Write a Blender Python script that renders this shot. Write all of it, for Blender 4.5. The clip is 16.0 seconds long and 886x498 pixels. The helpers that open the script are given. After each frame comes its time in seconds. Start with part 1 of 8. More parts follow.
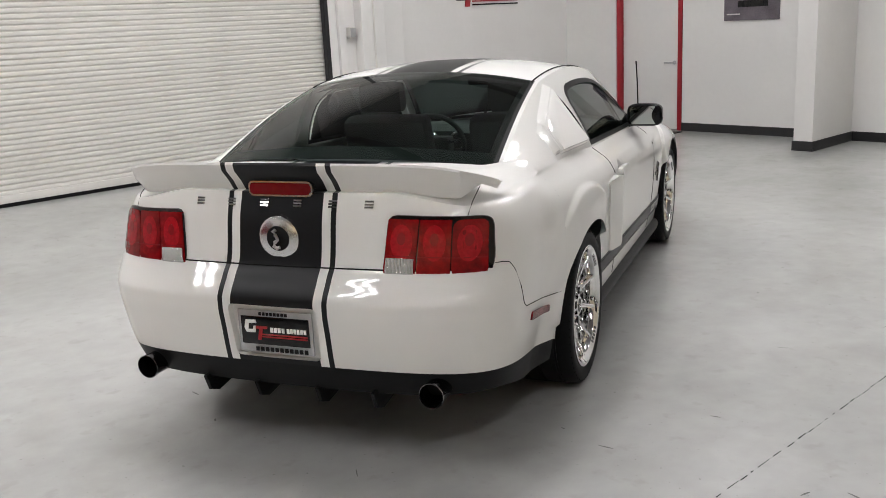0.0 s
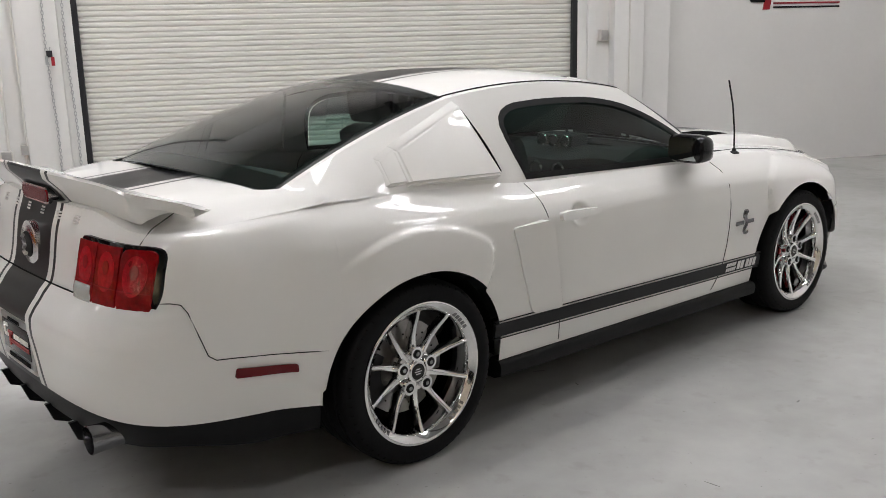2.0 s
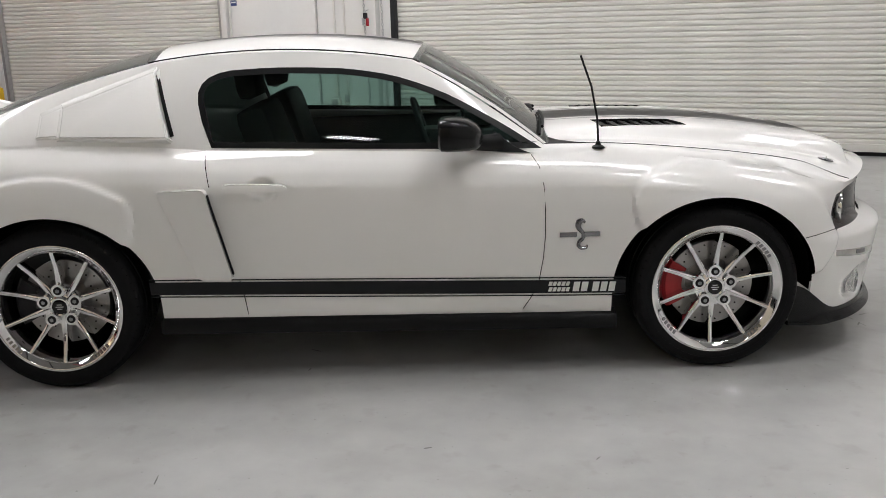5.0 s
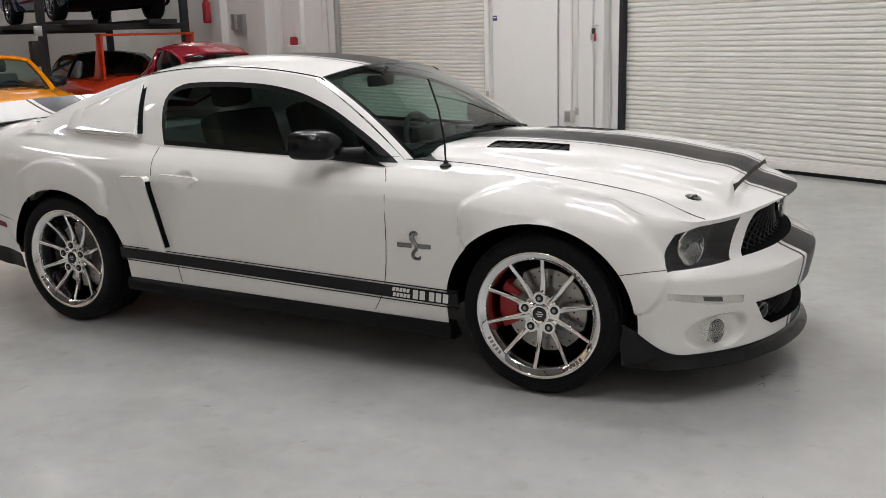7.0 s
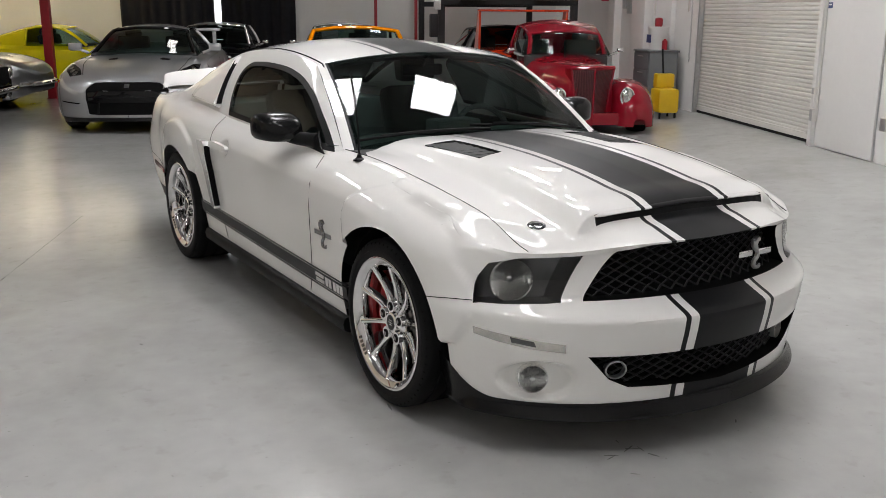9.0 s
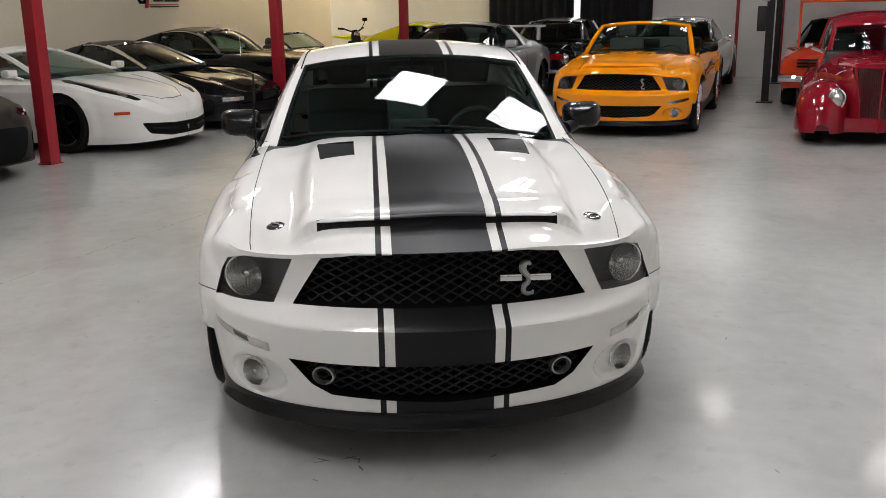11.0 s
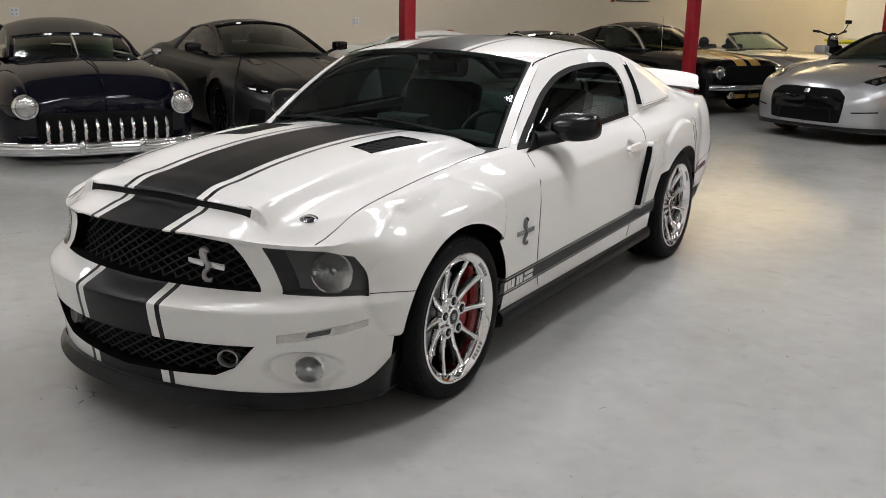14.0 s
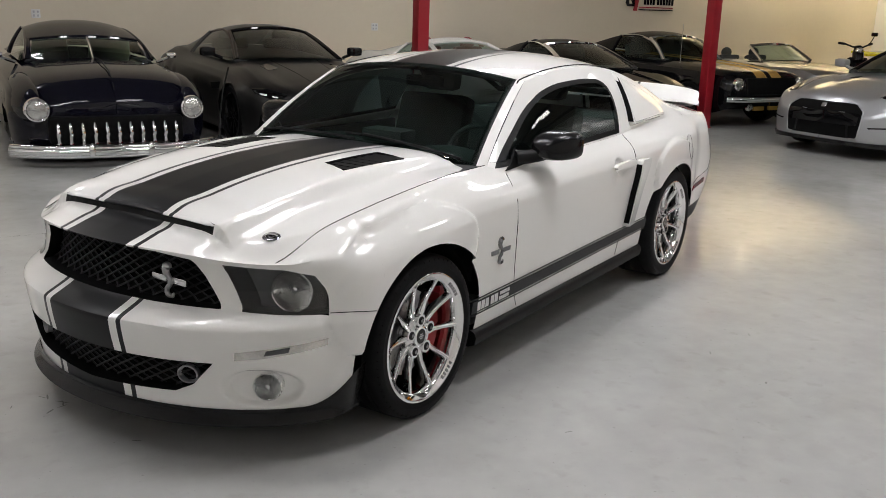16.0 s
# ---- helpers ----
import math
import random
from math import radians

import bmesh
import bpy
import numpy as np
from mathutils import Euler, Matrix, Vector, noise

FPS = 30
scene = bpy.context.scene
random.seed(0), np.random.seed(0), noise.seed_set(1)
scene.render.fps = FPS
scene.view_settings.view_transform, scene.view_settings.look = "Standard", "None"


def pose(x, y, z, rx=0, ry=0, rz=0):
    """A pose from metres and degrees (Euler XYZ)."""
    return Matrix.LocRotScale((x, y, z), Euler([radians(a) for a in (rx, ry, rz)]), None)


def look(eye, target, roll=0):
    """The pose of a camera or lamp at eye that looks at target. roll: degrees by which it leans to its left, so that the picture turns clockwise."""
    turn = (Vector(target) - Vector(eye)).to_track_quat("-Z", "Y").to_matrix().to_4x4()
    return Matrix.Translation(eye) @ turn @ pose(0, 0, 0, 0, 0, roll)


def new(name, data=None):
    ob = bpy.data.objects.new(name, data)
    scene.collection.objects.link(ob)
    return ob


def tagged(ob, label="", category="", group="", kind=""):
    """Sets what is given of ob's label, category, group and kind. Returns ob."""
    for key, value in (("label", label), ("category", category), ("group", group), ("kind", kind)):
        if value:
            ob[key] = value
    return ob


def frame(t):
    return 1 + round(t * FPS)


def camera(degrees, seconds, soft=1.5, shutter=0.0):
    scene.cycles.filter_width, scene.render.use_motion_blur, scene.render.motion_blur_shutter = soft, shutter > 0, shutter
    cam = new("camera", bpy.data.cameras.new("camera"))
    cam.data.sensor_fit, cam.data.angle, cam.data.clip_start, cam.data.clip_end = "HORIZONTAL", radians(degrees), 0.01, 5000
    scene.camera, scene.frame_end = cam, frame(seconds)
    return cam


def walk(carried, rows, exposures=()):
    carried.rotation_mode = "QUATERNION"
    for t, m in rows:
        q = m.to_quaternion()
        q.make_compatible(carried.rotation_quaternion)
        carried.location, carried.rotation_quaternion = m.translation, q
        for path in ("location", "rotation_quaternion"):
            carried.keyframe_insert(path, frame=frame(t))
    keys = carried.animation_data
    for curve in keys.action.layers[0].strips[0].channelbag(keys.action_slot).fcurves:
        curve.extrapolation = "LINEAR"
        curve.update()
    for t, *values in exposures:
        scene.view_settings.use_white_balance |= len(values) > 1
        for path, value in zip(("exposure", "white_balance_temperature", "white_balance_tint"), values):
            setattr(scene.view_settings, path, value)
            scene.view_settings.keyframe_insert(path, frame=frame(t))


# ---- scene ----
from mathutils.bvhtree import BVHTree
from mathutils.kdtree import KDTree

cam = camera(51.0, 16.0, soft=0.8)

PATH = [
    (0, (-5.267, -1.818, 1.626), (-3.466, -1.095, 1.145), -2.9),
    (0.5, (-4.909, -2.305, 1.583), (-3.221, -1.351, 1.095), -2.5),
    (1, (-4.449, -2.738, 1.569), (-2.86, -1.622, 1.09), -2.3),
    (1.5, (-3.945, -3.103, 1.567), (-2.535, -1.759, 1.113), -1.9),
    (2, (-3.385, -3.414, 1.553), (-2.114, -1.935, 1.106), -1.4),
    (2.5, (-2.842, -3.789, 1.544), (-1.761, -2.178, 1.058), -1.6),
    (3, (-2.254, -4.001, 1.53), (-1.305, -2.31, 1.04), -2.2),
    (3.5, (-1.656, -4.184, 1.508), (-0.941, -2.38, 1.025), -2.2),
    (4, (-1.043, -4.351, 1.467), (-0.64, -2.456, 0.971), -2.2),
    (4.2, (-0.797, -4.417, 1.493), (-0.456, -2.512, 0.987), -1.9),
    (6.3, (1.861, -4.626, 1.456), (1.175, -2.8, 1.015), -2.1),
    (6.5, (2.102, -4.552, 1.485), (1.333, -2.76, 1.04), -2.0),
    (7, (2.726, -4.337, 1.485), (1.825, -2.609, 1.035), -1.5),
    (7.5, (3.233, -3.982, 1.475), (2.146, -2.368, 1.012), -0.9),
    (8, (3.726, -3.562, 1.479), (2.482, -2.062, 1.026), -0.1),
    (8.2, (3.899, -3.377, 1.503), (2.554, -1.97, 1.043), 0.2),
    (10.3, (5.19, -1.019, 1.586), (3.303, -0.599, 1.077), -0.8),
    (10.5, (5.264, -0.768, 1.611), (3.358, -0.444, 1.101), -0.9),
    (11, (5.303, -0.189, 1.586), (3.371, -0.059, 1.085), -0.9),
    (11.5, (5.304, 0.457, 1.575), (3.374, 0.332, 1.068), -1.3),
    (12, (5.182, 1.039, 1.543), (3.285, 0.695, 1.011), -1.4),
    (12.5, (5.03, 1.594, 1.535), (3.169, 1.085, 1.008), -1.9),
    (12.6, (5.021, 1.697, 1.536), (3.169, 1.145, 1.021), -2.0),
    (13, (4.908, 2.065, 1.543), (3.113, 1.345, 1.037), -1.1),
    (13.5, (4.622, 2.445, 1.542), (2.873, 1.613, 1.045), 0.2),
    (14, (4.432, 2.772, 1.58), (2.794, 1.743, 1.07), 1.1),
    (14.5, (4.305, 2.912, 1.635), (2.697, 1.836, 1.129), 1.6),
    (15, (4.271, 2.948, 1.651), (2.665, 1.868, 1.146), 1.8),
    (15.5, (4.267, 2.95, 1.646), (2.662, 1.869, 1.141), 1.9),
    (16, (4.276, 2.958, 1.649), (2.671, 1.877, 1.143), 1.9),
]
walk(cam, [(t, look(e, g, r)) for t, e, g, r in PATH], exposures=[(0.0, 0.40), (2.0, 0.24), (4.2, 0.24), (6.5, 0.22), (7.5, 0.17), (11.0, 0.16), (12.5, 0.17), (14.0, 0.15), (16.0, 0.10)])

ROOM = pose(0, 0, 0, 0, 0, -25.3)      # the hall's axes against the show car's


def at_room(u, v, z=0.0, rz=0.0):
    return ROOM @ pose(u, v, z, 0, 0, rz)


# ---- light ----
world = bpy.data.worlds.new("world")
scene.world = world
world.use_nodes = True
world.node_tree.nodes["Background"].inputs[0].default_value = (0.9, 0.93, 1.0, 1)
world.node_tree.nodes["Background"].inputs[1].default_value = 0.35


# ---- materials ----
def material(name, color, rough=0.5, metal=0.0, coat=0.0, grain=0.0, scale=8.0, bump=0.0, bump_scale=60.0, emit=None, strength=0.0, spec=0.5, rough_var=0.0):
    m = bpy.data.materials.new(name)
    m.use_nodes = True
    nt = m.node_tree
    b = nt.nodes["Principled BSDF"]
    b.inputs["Base Color"].default_value = (*color, 1)
    b.inputs["Roughness"].default_value = rough
    b.inputs["Metallic"].default_value = metal
    b.inputs["Coat Weight"].default_value = coat
    b.inputs["Coat Roughness"].default_value = 0.03
    b.inputs["Specular IOR Level"].default_value = spec
    if emit:
        b.inputs["Emission Color"].default_value = (*emit, 1)
        b.inputs["Emission Strength"].default_value = strength
    if grain or bump or rough_var:
        tc = nt.nodes.new("ShaderNodeTexCoord")
    if grain:
        big = nt.nodes.new("ShaderNodeTexNoise")
        big.inputs["Scale"].default_value = scale
        big.inputs["Detail"].default_value = 6
        fine = nt.nodes.new("ShaderNodeTexNoise")
        fine.inputs["Scale"].default_value = scale * 14
        fine.inputs["Detail"].default_value = 3
        nt.links.new(tc.outputs["Object"], big.inputs["Vector"])
        nt.links.new(tc.outputs["Object"], fine.inputs["Vector"])
        add = nt.nodes.new("ShaderNodeMath")
        add.operation = "MULTIPLY_ADD"
        add.inputs[1].default_value = 0.35
        nt.links.new(fine.outputs["Fac"], add.inputs[0])
        nt.links.new(big.outputs["Fac"], add.inputs[2])
        ramp = nt.nodes.new("ShaderNodeMapRange")
        ramp.inputs["From Min"].default_value = 0.35
        ramp.inputs["From Max"].default_value = 1.0
        nt.links.new(add.outputs[0], ramp.inputs["Value"])
        mix = nt.nodes.new("ShaderNodeMix")
        mix.data_type = "RGBA"
        mix.inputs["A"].default_value = (*[c * (1 - grain) for c in color], 1)
        mix.inputs["B"].default_value = (*[min(1, c * (1 + grain * 0.7)) for c in color], 1)
        nt.links.new(ramp.outputs["Result"], mix.inputs["Factor"])
        nt.links.new(mix.outputs["Result"], b.inputs["Base Color"])
        if rough_var:
            rr = nt.nodes.new("ShaderNodeMapRange")
            rr.inputs["To Min"].default_value = max(0, rough - rough_var)
            rr.inputs["To Max"].default_value = rough + rough_var
            nt.links.new(ramp.outputs["Result"], rr.inputs["Value"])
            nt.links.new(rr.outputs["Result"], b.inputs["Roughness"])
    if bump:
        bn = nt.nodes.new("ShaderNodeTexNoise")
        bn.inputs["Scale"].default_value = bump_scale
        bn.inputs["Detail"].default_value = 4
        nt.links.new(tc.outputs["Object"], bn.inputs["Vector"])
        bp = nt.nodes.new("ShaderNodeBump")
        bp.inputs["Strength"].default_value = bump
        bp.inputs["Distance"].default_value = 0.01
        nt.links.new(bn.outputs["Fac"], bp.inputs["Height"])
        nt.links.new(bp.outputs["Normal"], b.inputs["Normal"])
    return m


def glass(name, tint, gloss=1.0, ior=1.5):
    """Clear sheet: what lies behind shows through in the tint, gloss by Fresnel."""
    m = bpy.data.materials.new(name)
    m.use_nodes = True
    nt = m.node_tree
    nt.nodes.clear()
    out = nt.nodes.new("ShaderNodeOutputMaterial")
    mix = nt.nodes.new("ShaderNodeMixShader")
    tr = nt.nodes.new("ShaderNodeBsdfTransparent")
    tr.inputs[0].default_value = (*tint, 1)
    gl = nt.nodes.new("ShaderNodeBsdfGlossy")
    gl.inputs["Roughness"].default_value = 0.02
    gl.inputs["Color"].default_value = (gloss, gloss, gloss, 1)
    fr = nt.nodes.new("ShaderNodeFresnel")
    fr.inputs[0].default_value = ior
    nt.links.new(fr.outputs[0], mix.inputs[0])
    nt.links.new(tr.outputs[0], mix.inputs[1])
    nt.links.new(gl.outputs[0], mix.inputs[2])
    nt.links.new(mix.outputs[0], out.inputs[0])
    return m


M = {}
M["floor"] = material("polished_floor", (0.46, 0.46, 0.445), 0.24, coat=0.32, grain=0.22, scale=0.55)
M["floor"].node_tree.nodes["Principled BSDF"].inputs["Coat Roughness"].default_value = 0.10
fnt = M["floor"].node_tree
f_tc = next(n for n in fnt.nodes if n.bl_idname == "ShaderNodeTexCoord")
f_mix = next(n for n in fnt.nodes if n.bl_idname == "ShaderNodeMix")
f_bsdf = fnt.nodes["Principled BSDF"]
f_last = f_mix.outputs["Result"]
for f_scale, f_lo, f_hi, f_dark in ((1.7, 0.52, 0.72, 0.90), (9.0, 0.60, 0.70, 0.93), (46.0, 0.69, 0.74, 0.72)):
    f_noise = fnt.nodes.new("ShaderNodeTexNoise")
    f_noise.inputs["Scale"].default_value = f_scale
    f_noise.inputs["Detail"].default_value = 5
    fnt.links.new(f_tc.outputs["Object"], f_noise.inputs["Vector"])
    f_map = fnt.nodes.new("ShaderNodeMapRange")
    f_map.inputs["From Min"].default_value = f_lo
    f_map.inputs["From Max"].default_value = f_hi
    fnt.links.new(f_noise.outputs["Fac"], f_map.inputs["Value"])
    f_mul = fnt.nodes.new("ShaderNodeMix")
    f_mul.data_type = "RGBA"
    f_mul.blend_type = "MULTIPLY"
    f_mul.inputs["B"].default_value = (f_dark, f_dark * 0.995, f_dark * 0.985, 1)
    fnt.links.new(f_map.outputs["Result"], f_mul.inputs["Factor"])
    fnt.links.new(f_last, f_mul.inputs["A"])
    f_last = f_mul.outputs["Result"]
fnt.links.new(f_last, f_bsdf.inputs["Base Color"])
f_wave = fnt.nodes.new("ShaderNodeTexNoise")
f_wave.inputs["Scale"].default_value = 2.6
f_bump = fnt.nodes.new("ShaderNodeBump")
f_bump.inputs["Strength"].default_value = 0.10
f_bump.inputs["Distance"].default_value = 0.02
fnt.links.new(f_tc.outputs["Object"], f_wave.inputs["Vector"])
fnt.links.new(f_wave.outputs["Fac"], f_bump.inputs["Height"])
fnt.links.new(f_bump.outputs["Normal"], f_bsdf.inputs["Coat Normal"])
M["white_wall"] = material("white_wall_paint", (0.74, 0.73, 0.71), 0.7, grain=0.05, scale=1.2, bump=0.06, bump_scale=25)
M["cream_wall"] = material("cream_wall_paint", (0.72, 0.64, 0.50), 0.7, grain=0.05, scale=1.0, bump=0.06, bump_scale=25)
M["steel_slat"] = material("painted_steel_slat", (0.68, 0.66, 0.62), 0.45, grain=0.07, scale=3.0)
M["dark_steel"] = material("dark_steel", (0.025, 0.025, 0.027), 0.5, grain=0.2, scale=9, spec=0.2)
M["galv"] = material("galvanised_steel", (0.5, 0.5, 0.5), 0.4, metal=0.8, grain=0.15, scale=20)
M["red_paint"] = material("red_column_paint", (0.33, 0.012, 0.022), 0.4, grain=0.12, scale=6)
M["ceiling"] = material("roof_underside", (0.30, 0.30, 0.30), 0.85, grain=0.15, scale=1)
M["rubber"] = material("black_rubber", (0.006, 0.006, 0.0065), 0.6, spec=0.15, grain=0.25, scale=25, bump=0.08, bump_scale=90)
M["black_base"] = material("black_vinyl_base", (0.015, 0.015, 0.016), 0.45, grain=0.2, scale=10)
M["lamp"] = material("lamp_glow", (1, 1, 1), 0.5, emit=(0.998, 0.985, 1.012), strength=22.5)
M["warm_lamp"] = material("warm_lamp_glow", (1, 1, 1), 0.5, emit=(1.0, 0.85, 0.60), strength=64.0)
M["dim_lamp"] = material("dim_lamp_glow", (1, 1, 1), 0.5, emit=(1.0, 0.97, 0.93), strength=11.0)
M["tube"] = material("white_tube_glow", (1, 1, 1), 0.5, emit=(0.998, 0.985, 1.008), strength=30.0)
M["soft_tube"] = material("soft_tube_glow", (1, 1, 1), 0.5, emit=(0.998, 0.985, 1.008), strength=20.0)
M["lamp_bowl"] = material("lamp_bowl", (0.82, 0.82, 0.82), 0.2, metal=0.7, coat=0.6, grain=0.5, scale=24, bump=0.7, bump_scale=32)
M["fluted"] = material("fluted_lamp_reflector", (0.94, 0.94, 0.93), 0.13, metal=1.0)
fl_nt = M["fluted"].node_tree
fl_tc, fl_wave, fl_bump = fl_nt.nodes.new("ShaderNodeTexCoord"), fl_nt.nodes.new("ShaderNodeTexWave"), fl_nt.nodes.new("ShaderNodeBump")
fl_wave.bands_direction = "Y"
fl_wave.inputs["Scale"].default_value = 60.0
fl_wave.inputs["Distortion"].default_value = 1.5
fl_bump.inputs["Strength"].default_value = 0.75
fl_bump.inputs["Distance"].default_value = 0.012
fl_nt.links.new(fl_tc.outputs["Object"], fl_wave.inputs["Vector"])
fl_nt.links.new(fl_wave.outputs["Fac"], fl_bump.inputs["Height"])
fl_nt.links.new(fl_bump.outputs["Normal"], fl_nt.nodes["Principled BSDF"].inputs["Normal"])
M["marker"] = material("marker_lens", (0.60, 0.58, 0.55), 0.08, metal=1.0, coat=0.3, grain=0.4, scale=12, bump=0.6, bump_scale=11)
M["reflector"] = material("lamp_reflector", (0.50, 0.50, 0.49), 0.16, metal=0.95, coat=0.5, grain=0.6, scale=22, bump=0.35, bump_scale=40)
M["scuff"] = material("scuff_mark", (0.11, 0.108, 0.10), 0.5, grain=0.3, scale=20)
M["cabinet_grey"] = material("grey_cabinet_paint", (0.16, 0.17, 0.175), 0.45, grain=0.1, scale=8)
M["yellow_plastic"] = material("yellow_plastic", (0.70, 0.45, 0.01), 0.45, grain=0.08, scale=12)
M["curtain"] = material("black_curtain", (0.008, 0.008, 0.011), 0.9, grain=0.3, scale=7)
M["daylight"] = material("daylight_gap", (1, 1, 1), 0.5, emit=(0.9, 0.95, 1.0), strength=2.0)
M["white_car"] = material("white_car_paint", (0.86, 0.85, 0.82), 0.3, spec=0.0, coat=1.0, grain=0.012, scale=3)
M["stripe"] = material("dark_grey_stripe", (0.010, 0.0104, 0.0115), 0.36, spec=0.22, grain=0.1, scale=12)
M["black_gloss"] = material("black_gloss", (0.005, 0.005, 0.0055), 0.12, spec=0.0, coat=0.8, grain=0.1, scale=10)
M["carbon"] = material("carbon_weave", (0.006, 0.006, 0.0065), 0.22, spec=0.22, coat=0.12, grain=0.3, scale=60)
M["black_plastic"] = material("black_plastic", (0.006, 0.0063, 0.0066), 0.45, spec=0.18, grain=0.2, scale=40, bump=0.05, bump_scale=200)
M["chrome"] = material("chrome", (0.82, 0.82, 0.82), 0.06, metal=1.0)
M["brushed"] = material("brushed_silver", (0.72, 0.72, 0.72), 0.22, metal=1.0, grain=0.12, scale=40)
M["dark_chrome"] = material("dark_chrome", (0.25, 0.25, 0.26), 0.15, metal=1.0)
M["rotor"] = material("brake_rotor_steel", (0.35, 0.34, 0.33), 0.32, metal=1.0, grain=0.15, scale=30)
M["caliper"] = material("red_caliper_paint", (0.36, 0.008, 0.012), 0.4, coat=0.15, grain=0.05, scale=20)
M["seam"] = material("panel_gap", (0.014, 0.014, 0.014), 0.8, grain=0.1, scale=30, spec=0.1)
M["mirror"] = material("mirror_glass", (0.42, 0.45, 0.45), 0.02, metal=1.0)
M["tail_red"] = material("red_lamp_lens", (0.24, 0.002, 0.004), 0.22, coat=0.22, spec=0.2, grain=0.55, scale=34, bump=0.25, bump_scale=70)
M["tail_bright"] = material("bright_red_lamp_lens", (0.42, 0.004, 0.010), 0.2, coat=0.25, spec=0.2, grain=0.4, scale=60, bump=0.4, bump_scale=110)
M["tail_dark"] = material("dark_red_lamp_lens", (0.15, 0.004, 0.008), 0.25, coat=0.15, spec=0.3, grain=0.15, scale=45)
M["clear_lens"] = material("clear_ribbed_lens", (0.62, 0.62, 0.60), 0.12, metal=1.0, coat=0.5, grain=0.6, scale=18, bump=0.5, bump_scale=60)
M["white_lens"] = material("white_lamp_strip", (0.9, 0.9, 0.88), 0.15, coat=0.6, grain=0.1, scale=30)
M["tail_mid"] = material("mid_red_lamp_lens", (0.26, 0.006, 0.010), 0.22, coat=0.25, spec=0.3, grain=0.15, scale=45)
M["lamp_housing"] = material("grey_lamp_housing", (0.055, 0.058, 0.06), 0.3, coat=0.3, grain=0.1, scale=15)
M["interior"] = material("charcoal_interior", (0.045, 0.047, 0.047), 0.65, spec=0.2, grain=0.2, scale=25, bump=0.05, bump_scale=150)
M["glass"] = glass("tinted_glass", (0.46, 0.60, 0.56), 1.0, 1.38)
M["screen_glass"] = glass("green_screen_glass", (0.64, 0.83, 0.77), 1.0, 1.42)
M["dark_glass"] = glass("dark_tinted_glass", (0.72, 0.86, 0.81), 1.0, 1.36)
M["green_glass"] = glass("green_tinted_glass", (0.66, 0.80, 0.68))
M["clear_glass"] = glass("clear_glass", (0.93, 0.94, 0.935))
# underbody black, also used for the shade inside wheel barrels
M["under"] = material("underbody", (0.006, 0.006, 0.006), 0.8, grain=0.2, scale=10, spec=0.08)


# ---- mesh helpers ----
def part(name, bm, mat, parent=None, label="", smooth=True):
    """Links a bmesh as one mesh object, under its thing where one is given."""
    me = bpy.data.meshes.new(name)
    bm.to_mesh(me)
    bm.free()
    for m in mat if isinstance(mat, (list, tuple)) else [mat]:
        me.materials.append(m)
    if smooth:
        me.shade_smooth()
        me.set_sharp_from_angle(angle=radians(38))
    ob = new(name, me)
    ob.parent = parent
    if label:
        ob["label"] = label
    return ob


def empty(name, m, label, category, group=""):
    ob = new(name)
    ob.matrix_basis = m
    ob.empty_display_size = 0.1
    return tagged(ob, label, category, group)


def add_box(bm, x0, x1, y0, y1, z0, z1, bevel=0.0, m=None):
    r = bmesh.ops.create_cube(bm, size=1, matrix=Matrix.Translation(((x0 + x1) / 2, (y0 + y1) / 2, (z0 + z1) / 2)) @ Matrix.Diagonal((abs(x1 - x0), abs(y1 - y0), abs(z1 - z0), 1)))
    vs = r["verts"]
    if bevel:
        es = list({e for v in vs for e in v.link_edges})
        rb = bmesh.ops.bevel(bm, geom=es, offset=bevel, segments=2, affect="EDGES", profile=0.6)
        vs = list({v for f in rb["faces"] for v in f.verts} | {v for v in vs if v.is_valid})
    if m is not None:
        bmesh.ops.transform(bm, matrix=m, verts=vs)
    return vs


def box(x0, x1, y0, y1, z0, z1, bevel=0.0, m=None):
    bm = bmesh.new()
    add_box(bm, x0, x1, y0, y1, z0, z1, bevel, m)
    return bm


def add_cyl(bm, r1, r2, depth, m, seg=24, caps=True):
    return bmesh.ops.create_cone(bm, cap_ends=caps, segments=seg, radius1=r1, radius2=r2, depth=depth, matrix=m)["verts"]


def add_tube(bm, pts, radius, seg=8, closed=False, radii=None):
    """A round tube along a list of points."""
    pts = [Vector(p) for p in pts]
    n = len(pts)
    rings = []
    up = Vector((0.13, 0.21, 1)).normalized()
    for i, p in enumerate(pts):
        a = pts[(i - 1) % n] if closed or i else pts[0]
        b = pts[(i + 1) % n] if closed or i < n - 1 else pts[-1]
        d = (b - a).normalized()
        s = d.cross(up)
        s = s.normalized() if s.length > 1e-4 else d.orthogonal().normalized()
        w = s.cross(d)
        r = radii[i] if radii else radius
        rings.append([bm.verts.new(p + r * (math.cos(2 * math.pi * k / seg) * s + math.sin(2 * math.pi * k / seg) * w)) for k in range(seg)])
    for i in range(n if closed else n - 1):
        a, b = rings[i], rings[(i + 1) % n]
        for k in range(seg):
            bm.faces.new((a[k], a[(k + 1) % seg], b[(k + 1) % seg], b[k]))
    if not closed:
        bm.faces.new(rings[0][::-1])
        bm.faces.new(rings[-1])


def tube(pts, radius, seg=8, closed=False, radii=None):
    bm = bmesh.new()
    add_tube(bm, pts, radius, seg, closed, radii)
    bmesh.ops.recalc_face_normals(bm, faces=bm.faces)
    return bm


